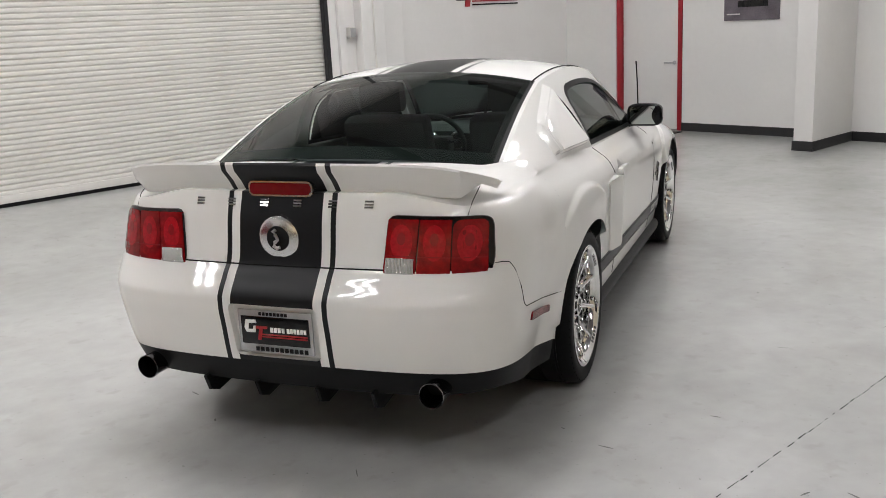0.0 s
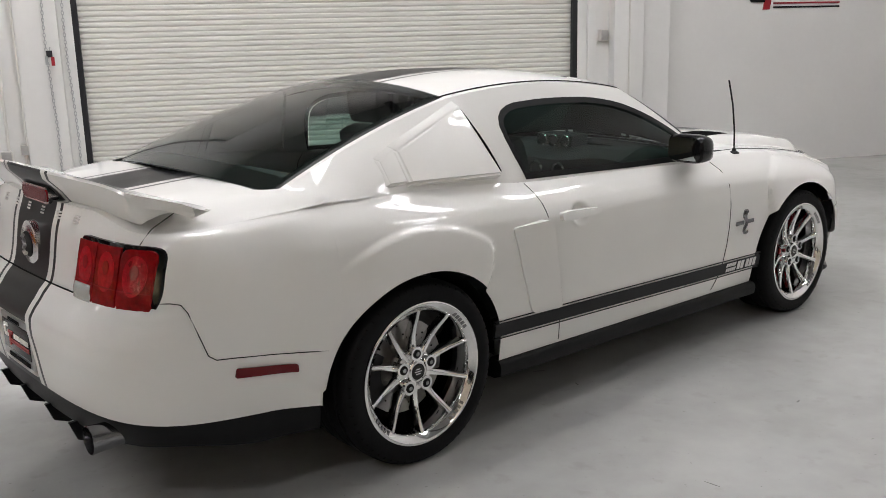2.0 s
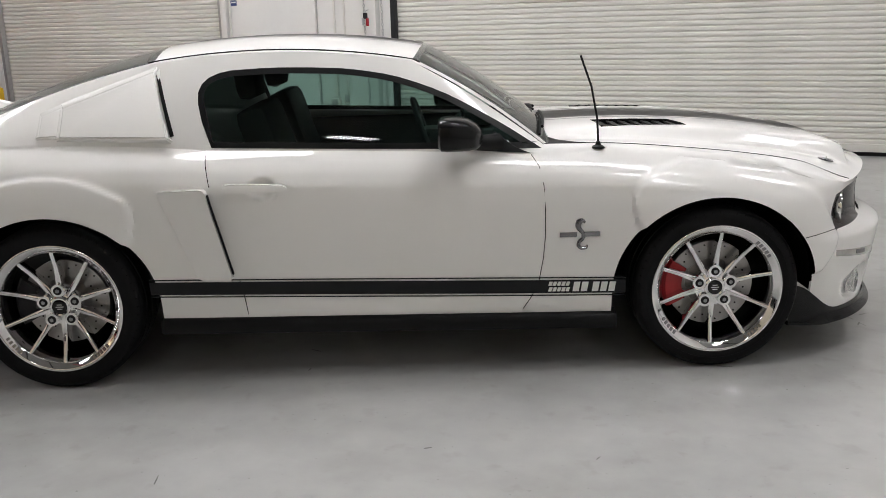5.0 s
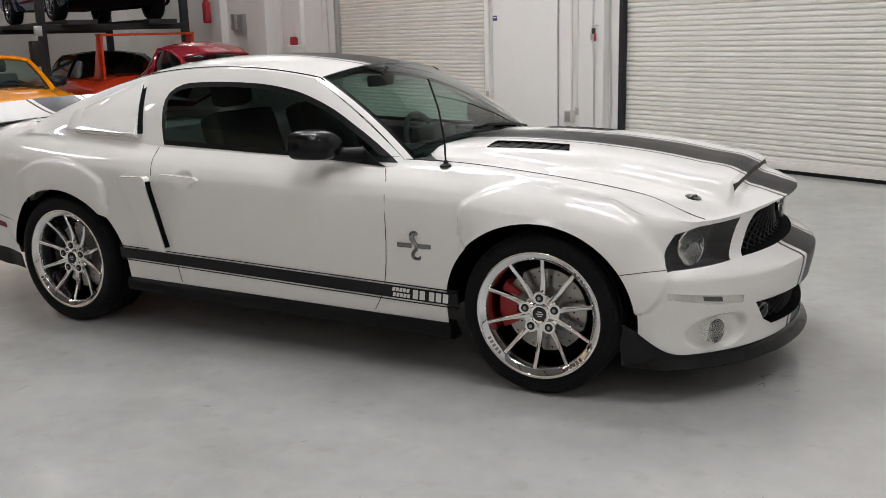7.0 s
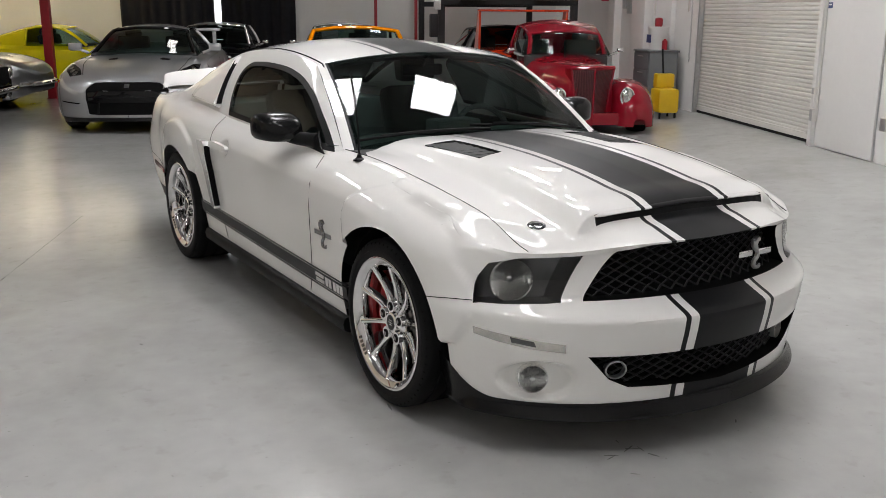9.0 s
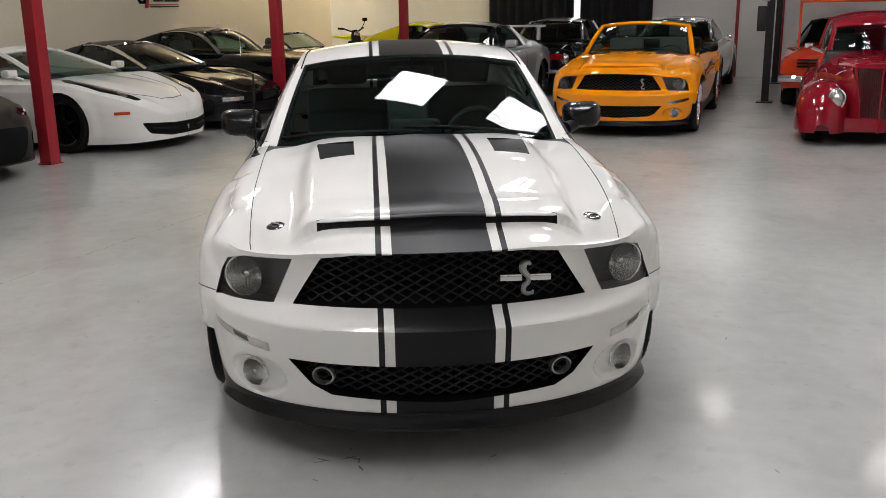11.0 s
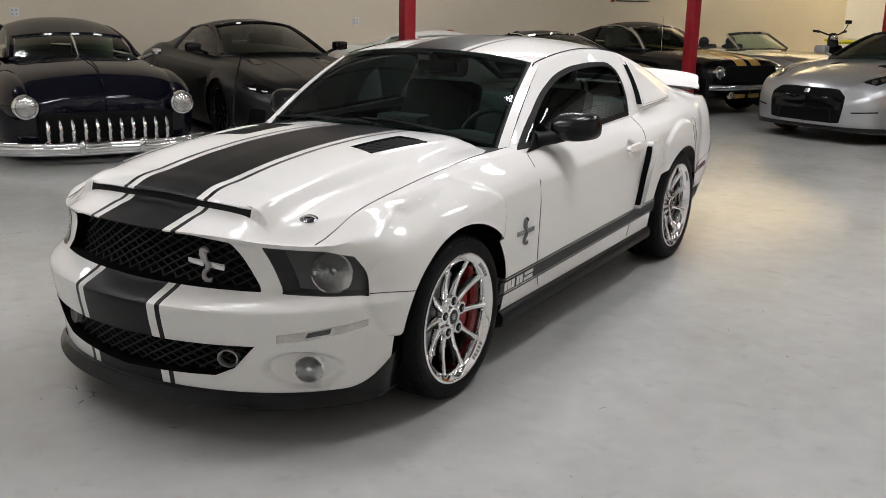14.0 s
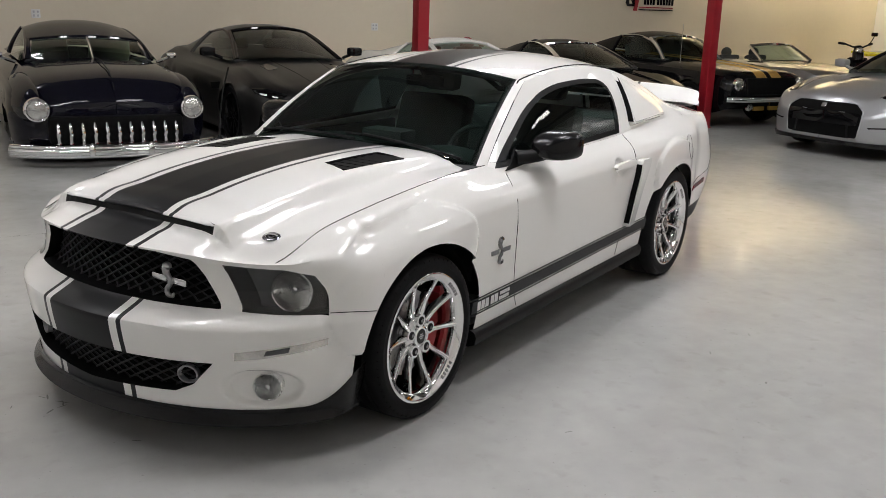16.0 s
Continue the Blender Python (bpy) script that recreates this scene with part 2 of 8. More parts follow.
def add_revolve(bm, profile, seg=48, closed=False):
    """Turns (radius, y) pairs about the y axis."""
    rings = []
    for k in range(seg):
        a = 2 * math.pi * k / seg
        rings.append([bm.verts.new((r * math.cos(a), y, r * math.sin(a))) for r, y in profile])
    n = len(profile)
    for k in range(seg):
        a, b = rings[k], rings[(k + 1) % seg]
        for i in range(n if closed else n - 1):
            j = (i + 1) % n
            bm.faces.new((a[i], b[i], b[j], a[j]))


def revolve(profile, seg=48, closed=False):
    bm = bmesh.new()
    add_revolve(bm, profile, seg, closed)
    bmesh.ops.remove_doubles(bm, verts=bm.verts, dist=1e-5)
    bmesh.ops.recalc_face_normals(bm, faces=bm.faces)
    return bm


def add_poly(bm, pts, depth, m):
    """A flat outline (x, y) pushed out by depth along z, placed by m."""
    low = [bm.verts.new(m @ Vector((x, y, 0))) for x, y in pts]
    top = [bm.verts.new(m @ Vector((x, y, depth))) for x, y in pts]
    n = len(pts)
    bm.faces.new(low[::-1])
    bm.faces.new(top)
    for i in range(n):
        bm.faces.new((low[i], low[(i + 1) % n], top[(i + 1) % n], top[i]))


def grid_faces(bm, rows):
    for a, b in zip(rows, rows[1:]):
        for i in range(len(a) - 1):
            vs = []
            for v in (a[i], a[i + 1], b[i + 1], b[i]):
                if v not in vs:
                    vs.append(v)
            if len(vs) > 2:
                bm.faces.new(vs)


def curve(pairs):
    """A smooth monotone curve through (x, value) pairs."""
    xs = np.array([p[0] for p in pairs], float)
    ys = np.array([p[1] for p in pairs], float)
    h, d = np.diff(xs), np.diff(ys) / np.diff(xs)
    m = np.zeros(len(xs))
    for i in range(1, len(xs) - 1):
        if d[i - 1] * d[i] > 0:
            w1, w2 = 2 * h[i] + h[i - 1], h[i] + 2 * h[i - 1]
            m[i] = (w1 + w2) / (w1 / d[i - 1] + w2 / d[i])
    m[0], m[-1] = d[0], d[-1]

    def f(x):
        x = min(max(x, xs[0]), xs[-1])
        i = min(max(int(np.searchsorted(xs, x)) - 1, 0), len(h) - 1)
        t = (x - xs[i]) / h[i]
        return float((1 + 2 * t) * (1 - t) ** 2 * ys[i] + t * (1 - t) ** 2 * h[i] * m[i] + t * t * (3 - 2 * t) * ys[i + 1] + t * t * (t - 1) * h[i] * m[i + 1])
    return f


def smooth01(t):
    t = min(max(t, 0.0), 1.0)
    return t * t * (3 - 2 * t)


# ---- the hall ----
U0, U1, V0, V1, H = -17.3, 6.95, -9.65, 4.8, 5.75


def floor_height(u, v):
    """The slab runs level and rises gently to the sills of the roller doors."""
    return 0.16 * smooth01((v - 2.7) / 2.1) * (1 - smooth01((u - 2.4) / 3.6))


def setting(name, bm, mat, label, m=ROOM, smooth=False):
    ob = part(name, bm, mat, None, "", smooth)
    ob.matrix_basis = m
    return tagged(ob, label, name.split("_")[0], kind="structure")


bm = bmesh.new()
us = [U0 - 0.3 + i * (U1 - U0 + 0.6) / 60 for i in range(61)]
vs = [V0 - 0.3 + i * 0.75 for i in range(17)] + [2.5 + i * 0.23 for i in range(1, 13)]
grid_faces(bm, [[bm.verts.new((u, v, floor_height(u, v))) for u in us] for v in vs])
bmesh.ops.recalc_face_normals(bm, faces=bm.faces)
for f in bm.faces:
    if f.normal.z < 0:
        f.normal_flip()
setting("floor", bm, M["floor"], "polished light grey concrete showroom floor, slightly mottled", smooth=True)


def wall_with_holes(name, along, at, span, holes, mat, label, thick=0.2):
    """A wall in the hall's axes: along 'u' or 'v', at the other coordinate; thickness goes away from the hall."""
    bm = bmesh.new()
    cuts = sorted({span[0], span[1], *[h[0] for h in holes], *[h[1] for h in holes]})
    far = at + thick * (1 if at > 0 else -1)
    for a, b in zip(cuts, cuts[1:]):
        z = -0.05
        for h in sorted([h for h in holes if h[0] <= a and b <= h[1]], key=lambda h: h[2]):
            if h[2] > z + 0.01:
                (add_box(bm, a, b, at, far, z, h[2]) if along == "u" else add_box(bm, at, far, a, b, z, h[2]))
            z = h[3]
        (add_box(bm, a, b, at, far, z, H) if along == "u" else add_box(bm, at, far, a, b, z, H))
    bmesh.ops.remove_doubles(bm, verts=bm.verts, dist=1e-4)
    return setting(name, bm, mat, label)


wall_with_holes("wall_north", "u", V1, (U0 - 0.2, 3.55), [(-2.5, 2.5, -0.05, 4.2), (-8.25, -4.66, -0.05, 4.2)], M["white_wall"], "white painted concrete wall with roller doors")
wall_with_holes("wall_sign", "u", V1 + 0.2, (3.55, U1 + 0.2), [], M["white_wall"], "plain white painted wall with a sign")
wall_with_holes("wall_east", "v", U1, (V0 - 0.2, V1 + 0.2), [(3.05, 4.12, -0.05, 2.15)], M["white_wall"], "white painted wall with a red framed door")
wall_with_holes("wall_south", "u", V0, (U0 - 0.2, U1 + 0.2), [], M["cream_wall"], "cream painted back wall of the hall")
wall_with_holes("wall_west", "v", U0, (V0, V1), [], M["white_wall"], "pale painted end wall")
setting("ceiling", box(U0 - 0.3, U1 + 0.3, V0 - 0.3, V1 + 0.5, H, H + 0.2), M["ceiling"], "high roof underside")


def roller_door(name, u0, u1, zb, rail="dark_steel"):
    door = empty(name, ROOM, "closed off-white corrugated steel roller door", "roller door")
    door["kind"] = "structure"
    n = 80
    pitch = 0.05
    me = None
    for i in range(n):
        z = zb + 0.1 + i * pitch
        if me is None:
            bm = bmesh.new()
            prof = [(0.0, 0.0), (-0.012, 0.006), (-0.016, 0.019), (-0.012, 0.033), (0.0, 0.040), (0.003, 0.045), (0.0, 0.05)]
            grid_faces(bm, [[bm.verts.new((u, V1 + 0.1 + d, dz)) for d, dz in prof] for u in (u0, u1)])
            bmesh.ops.recalc_face_normals(bm, faces=bm.faces)
            for f in bm.faces:
                if f.normal.y > 0:
                    f.normal_flip()
            ob = part("slat", bm, M["steel_slat"], door)
            me = ob.data
        else:
            ob = new("slat", me)
            ob.parent = door
        ob.location.z = z
    part("bottom_bar", box(u0, u1, V1 + 0.06, V1 + 0.13, zb + 0.035, zb + 0.105, 0.006), M["steel_slat"], door, "pale steel bottom bar")
    part("bottom_seal", box(u0, u1, V1 + 0.065, V1 + 0.125, zb, zb + 0.036, 0.006), M["rubber"], door, "black rubber bottom seal")
    for a, b in ((u0 - 0.02, u0 + 0.05), (u1 - 0.05, u1 + 0.02)):
        part("guide_rail", box(a, b, V1 + 0.005, V1 + 0.075, zb, 4.2, 0.004), M[rail], door, "steel guide rail")
    return door


roller_door("roller_door_1", -2.5, 2.5, 0.16)
roller_door("roller_door_2", -8.25, -4.66, 0.16, "galv")

# roof lights, added tube strips and warm wall washers
def roof_light(u, v, du, dv, glow="lamp"):
    sk = empty("skylight", at_room(u, v, H - 0.06), "bright white roof light panel in a dark frame", "skylight", "roof lights")
    part("panel", box(-du / 2, du / 2, -dv / 2, dv / 2, -0.02, 0.03), M[glow], sk, "", False)
    for x0, x1, y0, y1 in ((-du / 2 - 0.05, -du / 2, -dv / 2 - 0.05, dv / 2 + 0.05), (du / 2, du / 2 + 0.05, -dv / 2 - 0.05, dv / 2 + 0.05), (-du / 2, du / 2, -dv / 2 - 0.05, -dv / 2), (-du / 2, du / 2, dv / 2, dv / 2 + 0.05)):
        part("frame", box(x0, x1, y0, y1, -0.05, 0.05, 0.004), M["dark_steel"], sk)


roof_light(-1.08, -0.32, 1.30, 0.98)
roof_light(-1.5, 1.82, 1.45, 0.95)


def strip_light(u, v, half, z=H - 0.34):
    st = empty("strip_light", at_room(u, v, z), "twin white tube strip light under the roof", "strip light", "strip lights")
    part("housing", box(-half - 0.04, half + 0.04, -0.24, 0.24, 0.05, 0.11, 0.01), M["galv"], st)
    for y in (-0.14, 0.14):
        part("tube_pair", box(-half, half, y - 0.065, y + 0.065, -0.02, 0.045, 0.02), M["tube"], st, "glowing white tubes")
    for x in (-half * 0.8, half * 0.8):
        part("hanger", box(x - 0.006, x + 0.006, -0.006, 0.006, 0.11, 0.34), M["dark_steel"], st)


# strips added out of view to brighten car, floor and parked row
for u, v, half in ((2.4, -0.4, 1.1), (-5.0, -6.0, 1.1), (-6.1, -0.8, 0.9), (-6.2, 2.0, 1.1), (4.4, -2.6, 0.6), (3.2, -8.2, 0.4), (4.6, 1.2, 0.6)):
    strip_light(u, v, half)
# shielded tube lamps added to brighten the far end, high on the end wall and the door wall
for u, v, rz in ((U0, 3.2, -90), (U0, 0.2, -90), (-10.6, V1, 180), (-13.6, V1, 180)):
    wl = empty("wall_lamp", at_room(u, v, 4.3, rz), "white shielded tube lamp high on the wall", "lamp", "lamps on the white walls")
    part("housing", box(-0.72, 0.72, 0.36, 0.50, 0.10, 0.14, 0.01), M["galv"], wl)
    part("shield", box(-0.72, 0.72, 0.485, 0.50, -0.07, 0.10, 0.004), M["galv"], wl, "metal front shield")
    part("glow_tube", tube([(-0.7, 0.42, 0.04), (0.0, 0.42, 0.04), (0.7, 0.42, 0.04)], 0.055, 10), M["soft_tube"], wl)
    for x in (-0.5, 0.5):
        part("bracket", box(x - 0.015, x + 0.015, 0.0, 0.38, 0.105, 0.135, 0.004), M["dark_steel"], wl)
for u, v in ((-12.0, 0.9), (-12.5, -2.6), (-10.2, 3.6)):
    roof_light(u, v, 0.9, 0.5, "dim_lamp")
# the two washers at U0 are added to warm the dim corner
for u, v, rz in ((-12.2, V0, 0), (-13.8, V0, 0), (-15.1, V0, 0), (-16.4, V0, 0), (U0, -7.4, -90), (U0, -5.4, -90)):
    hl = 0.25 if u > -7 else 0.7
    wl = empty("wall_lamp", at_room(u, v, 3.35, rz), "warm white shielded wall washer lamp", "lamp", "lamps on the cream wall")
    part("housing", box(-hl - 0.02, hl + 0.02, 0.42, 0.56, 0.10, 0.14, 0.01), M["galv"], wl)
    part("shield", box(-hl - 0.02, hl + 0.02, 0.545, 0.56, -0.07, 0.10, 0.004), M["galv"], wl, "metal front shield")
    part("glow_tube", tube([(-hl, 0.49, 0.05), (-hl / 3, 0.49, 0.05), (hl / 3, 0.49, 0.05), (hl, 0.49, 0.05)], 0.028, 10), M["warm_lamp"], wl)
    for x in (-hl * 0.7, hl * 0.7):
        part("bracket", box(x - 0.015, x + 0.015, 0.0, 0.44, 0.105, 0.135, 0.004), M["dark_steel"], wl)
# roof beams
for u in (-14.75, -11.05, -7.35, -3.65, 0.05, 3.75):
    ob = part("trim", box(u - 0.07, u + 0.07, V0, V1, H - 0.28, H - 0.09, 0.01), M["dark_steel"])
    ob.matrix_basis = ROOM
    tagged(ob, "dark steel roof beam", "beam", kind="structure")


# red columns
def column(u, v):
    c = empty("column", at_room(u, v), "slender red painted square steel column", "column", "columns")
    c["kind"] = "structure"
    part("shaft", box(-0.075, 0.075, -0.075, 0.075, 0.012, H, 0.006), M["red_paint"], c)
    part("base_plate", box(-0.092, 0.092, -0.092, 0.092, 0, 0.014, 0.003), M["red_paint"], c)


for u in (-3.0, -7.9, -12.8):
    column(u, -5.62)


# ---- wall details ----
def fixed(name, bm, mat, label, category, m=ROOM, group=""):
    ob = part(name, bm, mat)
    ob.matrix_basis = m
    return tagged(ob, label, category, group)


def pilaster(u0, u1, v0, v1, z1=H):
    ob = part("trim", box(u0, u1, v0, v1, -0.02, z1, 0.008), M["white_wall"])
    ob.matrix_basis = ROOM
    tagged(ob, "white painted concrete pilaster", "pilaster", kind="structure")


for u0, u1, d in ((2.60, 2.69, 0.05), (2.86, 3.20, 0.14), (3.20, 3.55, 0.06), (-2.98, -2.62, 0.10), (-4.64, -4.56, 0.05), (-10.9, -10.2, 0.16), (-9.4, -9.15, 0.08), (-12.4, -12.0, 0.14)):
    pilaster(u0, u1, V1 - d, V1)
pilaster(5.95, U1, 0.76, 0.98)

# conduits, boxes, chains
def conduit(u, z0, z1, r=0.014, d=0.03, label="grey painted steel conduit on the wall"):
    fixed("conduit", tube([(u, V1 - d, z0), (u, V1 - d, (z0 + z1) / 2), (u, V1 - d, z1)], r, 8), M["steel_slat"], label, "conduit", group="wall conduits")


conduit(-3.16, 0.62, 4.0)
conduit(-3.02, 0.20, 0.58, 0.018)
conduit(-2.99, 0.66, 4.0, 0.010, 0.11)
conduit(-4.52, 0.55, 4.0, 0.012)
conduit(3.03, 0.3, 4.5, 0.010, 0.15)
conduit(-8.55, 1.6, 4.4, 0.012)
for u, z, w, h in ((-3.18, 0.55, 0.10, 0.13), (-3.02, 0.62, 0.08, 0.10), (-4.56, 0.50, 0.07, 0.14), (-4.56, 0.76, 0.06, 0.08), (2.78, 1.52, 0.09, 0.12), (-11.35, 1.75, 0.22, 0.35), (-11.65, 1.80, 0.16, 0.28)):
    bx = empty("junction_box", ROOM @ pose(u, V1, z), "small grey electrical box on the wall", "electrical box", "electrical boxes")
    part("box", box(-w / 2, w / 2, -0.07, 0.0, -h / 2, h / 2, 0.006), M["steel_slat"] if h < 0.2 else M["galv"], bx)
    part("cover", box(-w / 2 + 0.008, w / 2 - 0.008, -0.076, -0.069, -h / 2 + 0.008, h / 2 - 0.008, 0.002), M["galv"], bx)


def chain(u, v, z0, z1, link=0.045):
    ch = empty("hand_chain", ROOM @ pose(u, v, 0), "steel hand chain of a roller door", "chain", "door chains")
    me = None
    n = int((z1 - z0) / (link * 0.72))
    for k in range(n):
        if me is None:
            ob = part("link", tube([(0.010 * math.cos(a), 0, link / 2 * math.sin(a)) for a in [2 * math.pi * q / 10 for q in range(10)]], 0.0035, 5, closed=True), M["galv"], ch)
            me = ob.data
        else:
            ob = new("link", me)
            ob.parent = ch
        ob.location = (0.012 * math.sin(k * 0.11), 0, z0 + k * link * 0.72)
        ob.rotation_euler = (0, 0, (k % 2) * math.pi / 2)


chain(-2.72, V1 - 0.14, 0.22, 2.6)
chain(-2.56, V1 - 0.05, 0.22, 2.6)
chain(-8.36, V1 - 0.05, 0.9, 2.6)
kh = empty("key_bunch", ROOM @ pose(-2.70, V1 - 0.15, 1.47), "bunch of keys with a red tag on a hook", "keys")
part("hook", tube([(0, 0.05, 0.07), (0, -0.01, 0.06), (0, -0.015, 0.02)], 0.004, 6), M["galv"], kh)
part("key", box(-0.03, 0.02, -0.02, -0.008, -0.02, 0.04, 0.004), M["dark_steel"], kh)
part("key", box(-0.045, -0.02, -0.022, -0.012, -0.085, -0.01, 0.003), M["galv"], kh)
part("red_tag", box(0.005, 0.035, -0.024, -0.012, -0.095, -0.015, 0.004), M["red_paint"], kh)

# flat white service door beside the roller door, with a small blue sticker
sd = empty("service_door", ROOM, "flat white steel service door in the wall", "door")
part("door_leaf", box(-4.50, -3.40, V1 - 0.022, V1 - 0.004, 0.17, 2.6, 0.004), M["white_wall"], sd)
part("edge_seam", box(-3.392, -3.382, V1 - 0.012, V1 - 0.003, 0.17, 2.6), M["galv"], sd)
M["blue_sticker"] = material("blue_sticker", (0.03, 0.05, 0.16), 0.5, grain=0.2, scale=60)
st = part("sticker", box(-4.50, -4.42, V1 - 0.027, V1 - 0.0225, 1.63, 1.69), M["blue_sticker"], sd, "small blue sticker")
part("sticker_bar", box(-4.49, -4.43, V1 - 0.029, V1 - 0.0265, 1.66, 1.675), M["white_wall"], st)

# door with red frame in the east wall, its mat, poster and black base
dr = empty("door_1", ROOM, "white flush door in a bright red steel frame", "door")
dr["kind"] = "structure"
part("door_leaf", box(U1 + 0.05, U1 + 0.09, 3.13, 4.03, 0.01, 2.08, 0.004), M["white_wall"], dr)
for a, b in ((3.06, 3.12), (4.04, 4.10)):
    part("frame_post", box(U1 - 0.008, U1 + 0.12, a, b, 0.0, 2.15, 0.005), M["red_paint"], dr, "red frame post")
part("frame_head", box(U1 - 0.008, U1 + 0.12, 3.12, 4.04, 2.08, 2.15, 0.005), M["red_paint"], dr)
part("door_backing", box(U1 + 0.14, U1 + 0.2, 3.05, 4.12, 0, 2.15), M["white_wall"], dr)
hdl = part("lever_handle", tube([(U1 + 0.05, 3.20, 0.90), (U1 - 0.01, 3.20, 0.90), (U1 - 0.02, 3.24, 0.90), (U1 - 0.02, 3.32, 0.90)], 0.010, 8), M["galv"], dr, "steel lever handle")
part("rose", revolve([(0.0, 0.012), (0.026, 0.010), (0.028, 0.0)], 20), M["galv"], hdl)
hdl.children[0].matrix_basis = Matrix.Translation((U1 + 0.05, 3.20, 0.90)) @ Matrix.Rotation(math.pi / 2, 4, "Z")
fixed("door_mat", box(6.12, 6.80, 2.95, 4.10, 0.0, 0.012, 0.004), M["black_plastic"], "black rubber entrance mat on the floor", "mat")
for a, b, n in ((0.98, 3.05, 1), (4.12, V1 + 0.2, 2), (V0, 0.76, 3)):
    ob = part("baseboard_%d" % n, box(U1 - 0.012, U1, a, b, 0.0, 0.11, 0.003), M["black_base"])
    ob.matrix_basis = ROOM
    tagged(ob, "black vinyl wall base", "baseboard", kind="structure")
ob = part("baseboard_4", box(5.938, 5.952, 0.748, 0.992, 0.0, 0.11, 0.003), M["black_base"])
ob.matrix_basis = ROOM
tagged(ob, "black vinyl wall base", "baseboard", kind="structure")
ob = part("baseboard_5", box(5.952, U1 - 0.012, 0.748, 0.762, 0.0, 0.11, 0.003), M["black_base"])
ob.matrix_basis = ROOM
tagged(ob, "black vinyl wall base", "baseboard", kind="structure")
M["poster"] = material("poster_print", (0.13, 0.11, 0.13), 0.35, coat=0.4, grain=0.6, scale=5)
po = empty("poster", ROOM, "dark photo print of a car on the wall", "poster")
part("print", box(U1 - 0.022, U1 - 0.002, 1.70, 2.44, 1.42, 1.95, 0.003), M["poster"], po)
part("picture_bar", box(U1 - 0.026, U1 - 0.021, 1.85, 2.25, 1.58, 1.66, 0.002), M["black_gloss"], po)
part("picture_bar", box(U1 - 0.026, U1 - 0.021, 2.22, 2.40, 1.49, 1.505), M["steel_slat"], po)


# wall signs: plain shapes in their colours
def wall_sign(m, s=1.0):
    sg = empty("wall_sign", m, "black and red company sign mounted on the wall", "sign", "company signs")
    def slab(pts, mat, nm, d=0.018):
        bm = bmesh.new()
        add_poly(bm, [(x * s, z * s) for x, z in pts], d, Matrix.Rotation(math.pi / 2, 4, "X"))
        return part(nm, bm, mat, sg, smooth=False)
    slab([(0.0, 0.12), (0.05, 0.06), (0.22, 0.06), (0.22, 0.18), (0.13, 0.18), (0.17, 0.11), (0.08, 0.11), (0.06, 0.26), (0.26, 0.26), (0.26, 0.32), (0.02, 0.32)], M["black_gloss"], "black_mark")
    slab([(0.20, 0.30), (0.42, 0.30), (0.42, 0.24), (0.33, 0.24), (0.28, -0.02), (0.20, -0.02), (0.25, 0.24), (0.20, 0.24)], M["red_paint"], "red_mark", 0.022)
    for k, x in enumerate((0.46, 0.535, 0.61, 0.685, 0.80, 0.875, 0.95, 1.025, 1.10, 1.175)):
        slab([(x, 0.10), (x + 0.05, 0.10), (x + 0.05, 0.22), (x, 0.22)], M["black_gloss"], "lettering_bar", 0.012)
    slab([(0.34, 0.04), (1.22, 0.04), (1.22, 0.058), (0.34, 0.058)], M["red_paint"], "red_line", 0.012)
    slab([(0.34, -0.005), (1.22, -0.005), (1.22, 0.013), (0.34, 0.013)], M["black_gloss"], "black_line", 0.012)


wall_sign(ROOM @ pose(4.66, V1 + 0.198, 1.78))
wall_sign(ROOM @ pose(-9.70, V0 + 0.002, 1.70, 0, 0, 180))

# outlets on the cream wall
for u, z in ((0.80, 1.37), (-4.36, 1.28), (-12.2, 1.3)):
    ol = empty("wall_outlet", ROOM @ pose(u, V0 + 0.001, z), "white double outlet plate on the cream wall", "outlet", "wall outlets")
    part("plate", box(-0.058, 0.058, 0, 0.006, -0.058, 0.058, 0.003), M["white_wall"], ol)
    for x in (-0.026, 0.026):
        for dz in (-0.026, 0.026):
            part("socket", box(x - 0.012, x + 0.012, 0.005, 0.009, dz - 0.015, dz + 0.015, 0.002), M["galv"], ol)

# black curtain over the end wall, with a gap of daylight
for v0, v1 in ((-5.25, -3.19), (-3.02, -1.35)):
    bm = bmesh.new()
    rows = []
    n = int((v1 - v0) / 0.02)
    for z in (0.02, 0.8, 1.8, 3.2, 4.6):
        rows.append([bm.verts.new((U0 + 0.12 + 0.035 * math.sin(k * 0.55 + 0.3 * math.sin(k * 0.21)) + 0.02 * math.sin(k * 0.17 + z), v0 + (v1 - v0) * k / n, z)) for k in range(n + 1)])
    grid_faces(bm, rows)
    bmesh.ops.recalc_face_normals(bm, faces=bm.faces)
    c = fixed("curtain", bm, M["curtain"], "heavy black pleated curtain hung to the floor", "curtain", group="end wall curtains")
    c.modifiers.new("thick", "SOLIDIFY").thickness = 0.01
fixed("window_strip", box(U0 + 0.001, U0 + 0.012, -3.19, -3.02, 0.6, 4.5), M["daylight"], "bright strip of daylight between curtains", "window")
# red framed door and red pipe on the end wall
d2 = empty("door_2", ROOM, "white door in a red frame in the end wall", "door")
d2["kind"] = "structure"
part("door_leaf", box(U0 + 0.004, U0 + 0.03, 0.53, 1.40, 0.0, 2.08, 0.003), M["white_wall"], d2)
for a, b in ((0.46, 0.53), (1.40, 1.47)):
    part("frame_post", box(U0, U0 + 0.05, a, b, 0.0, 2.15, 0.004), M["red_paint"], d2)
part("frame_head", box(U0, U0 + 0.05, 0.53, 1.40, 2.08, 2.15, 0.004), M["red_paint"], d2)

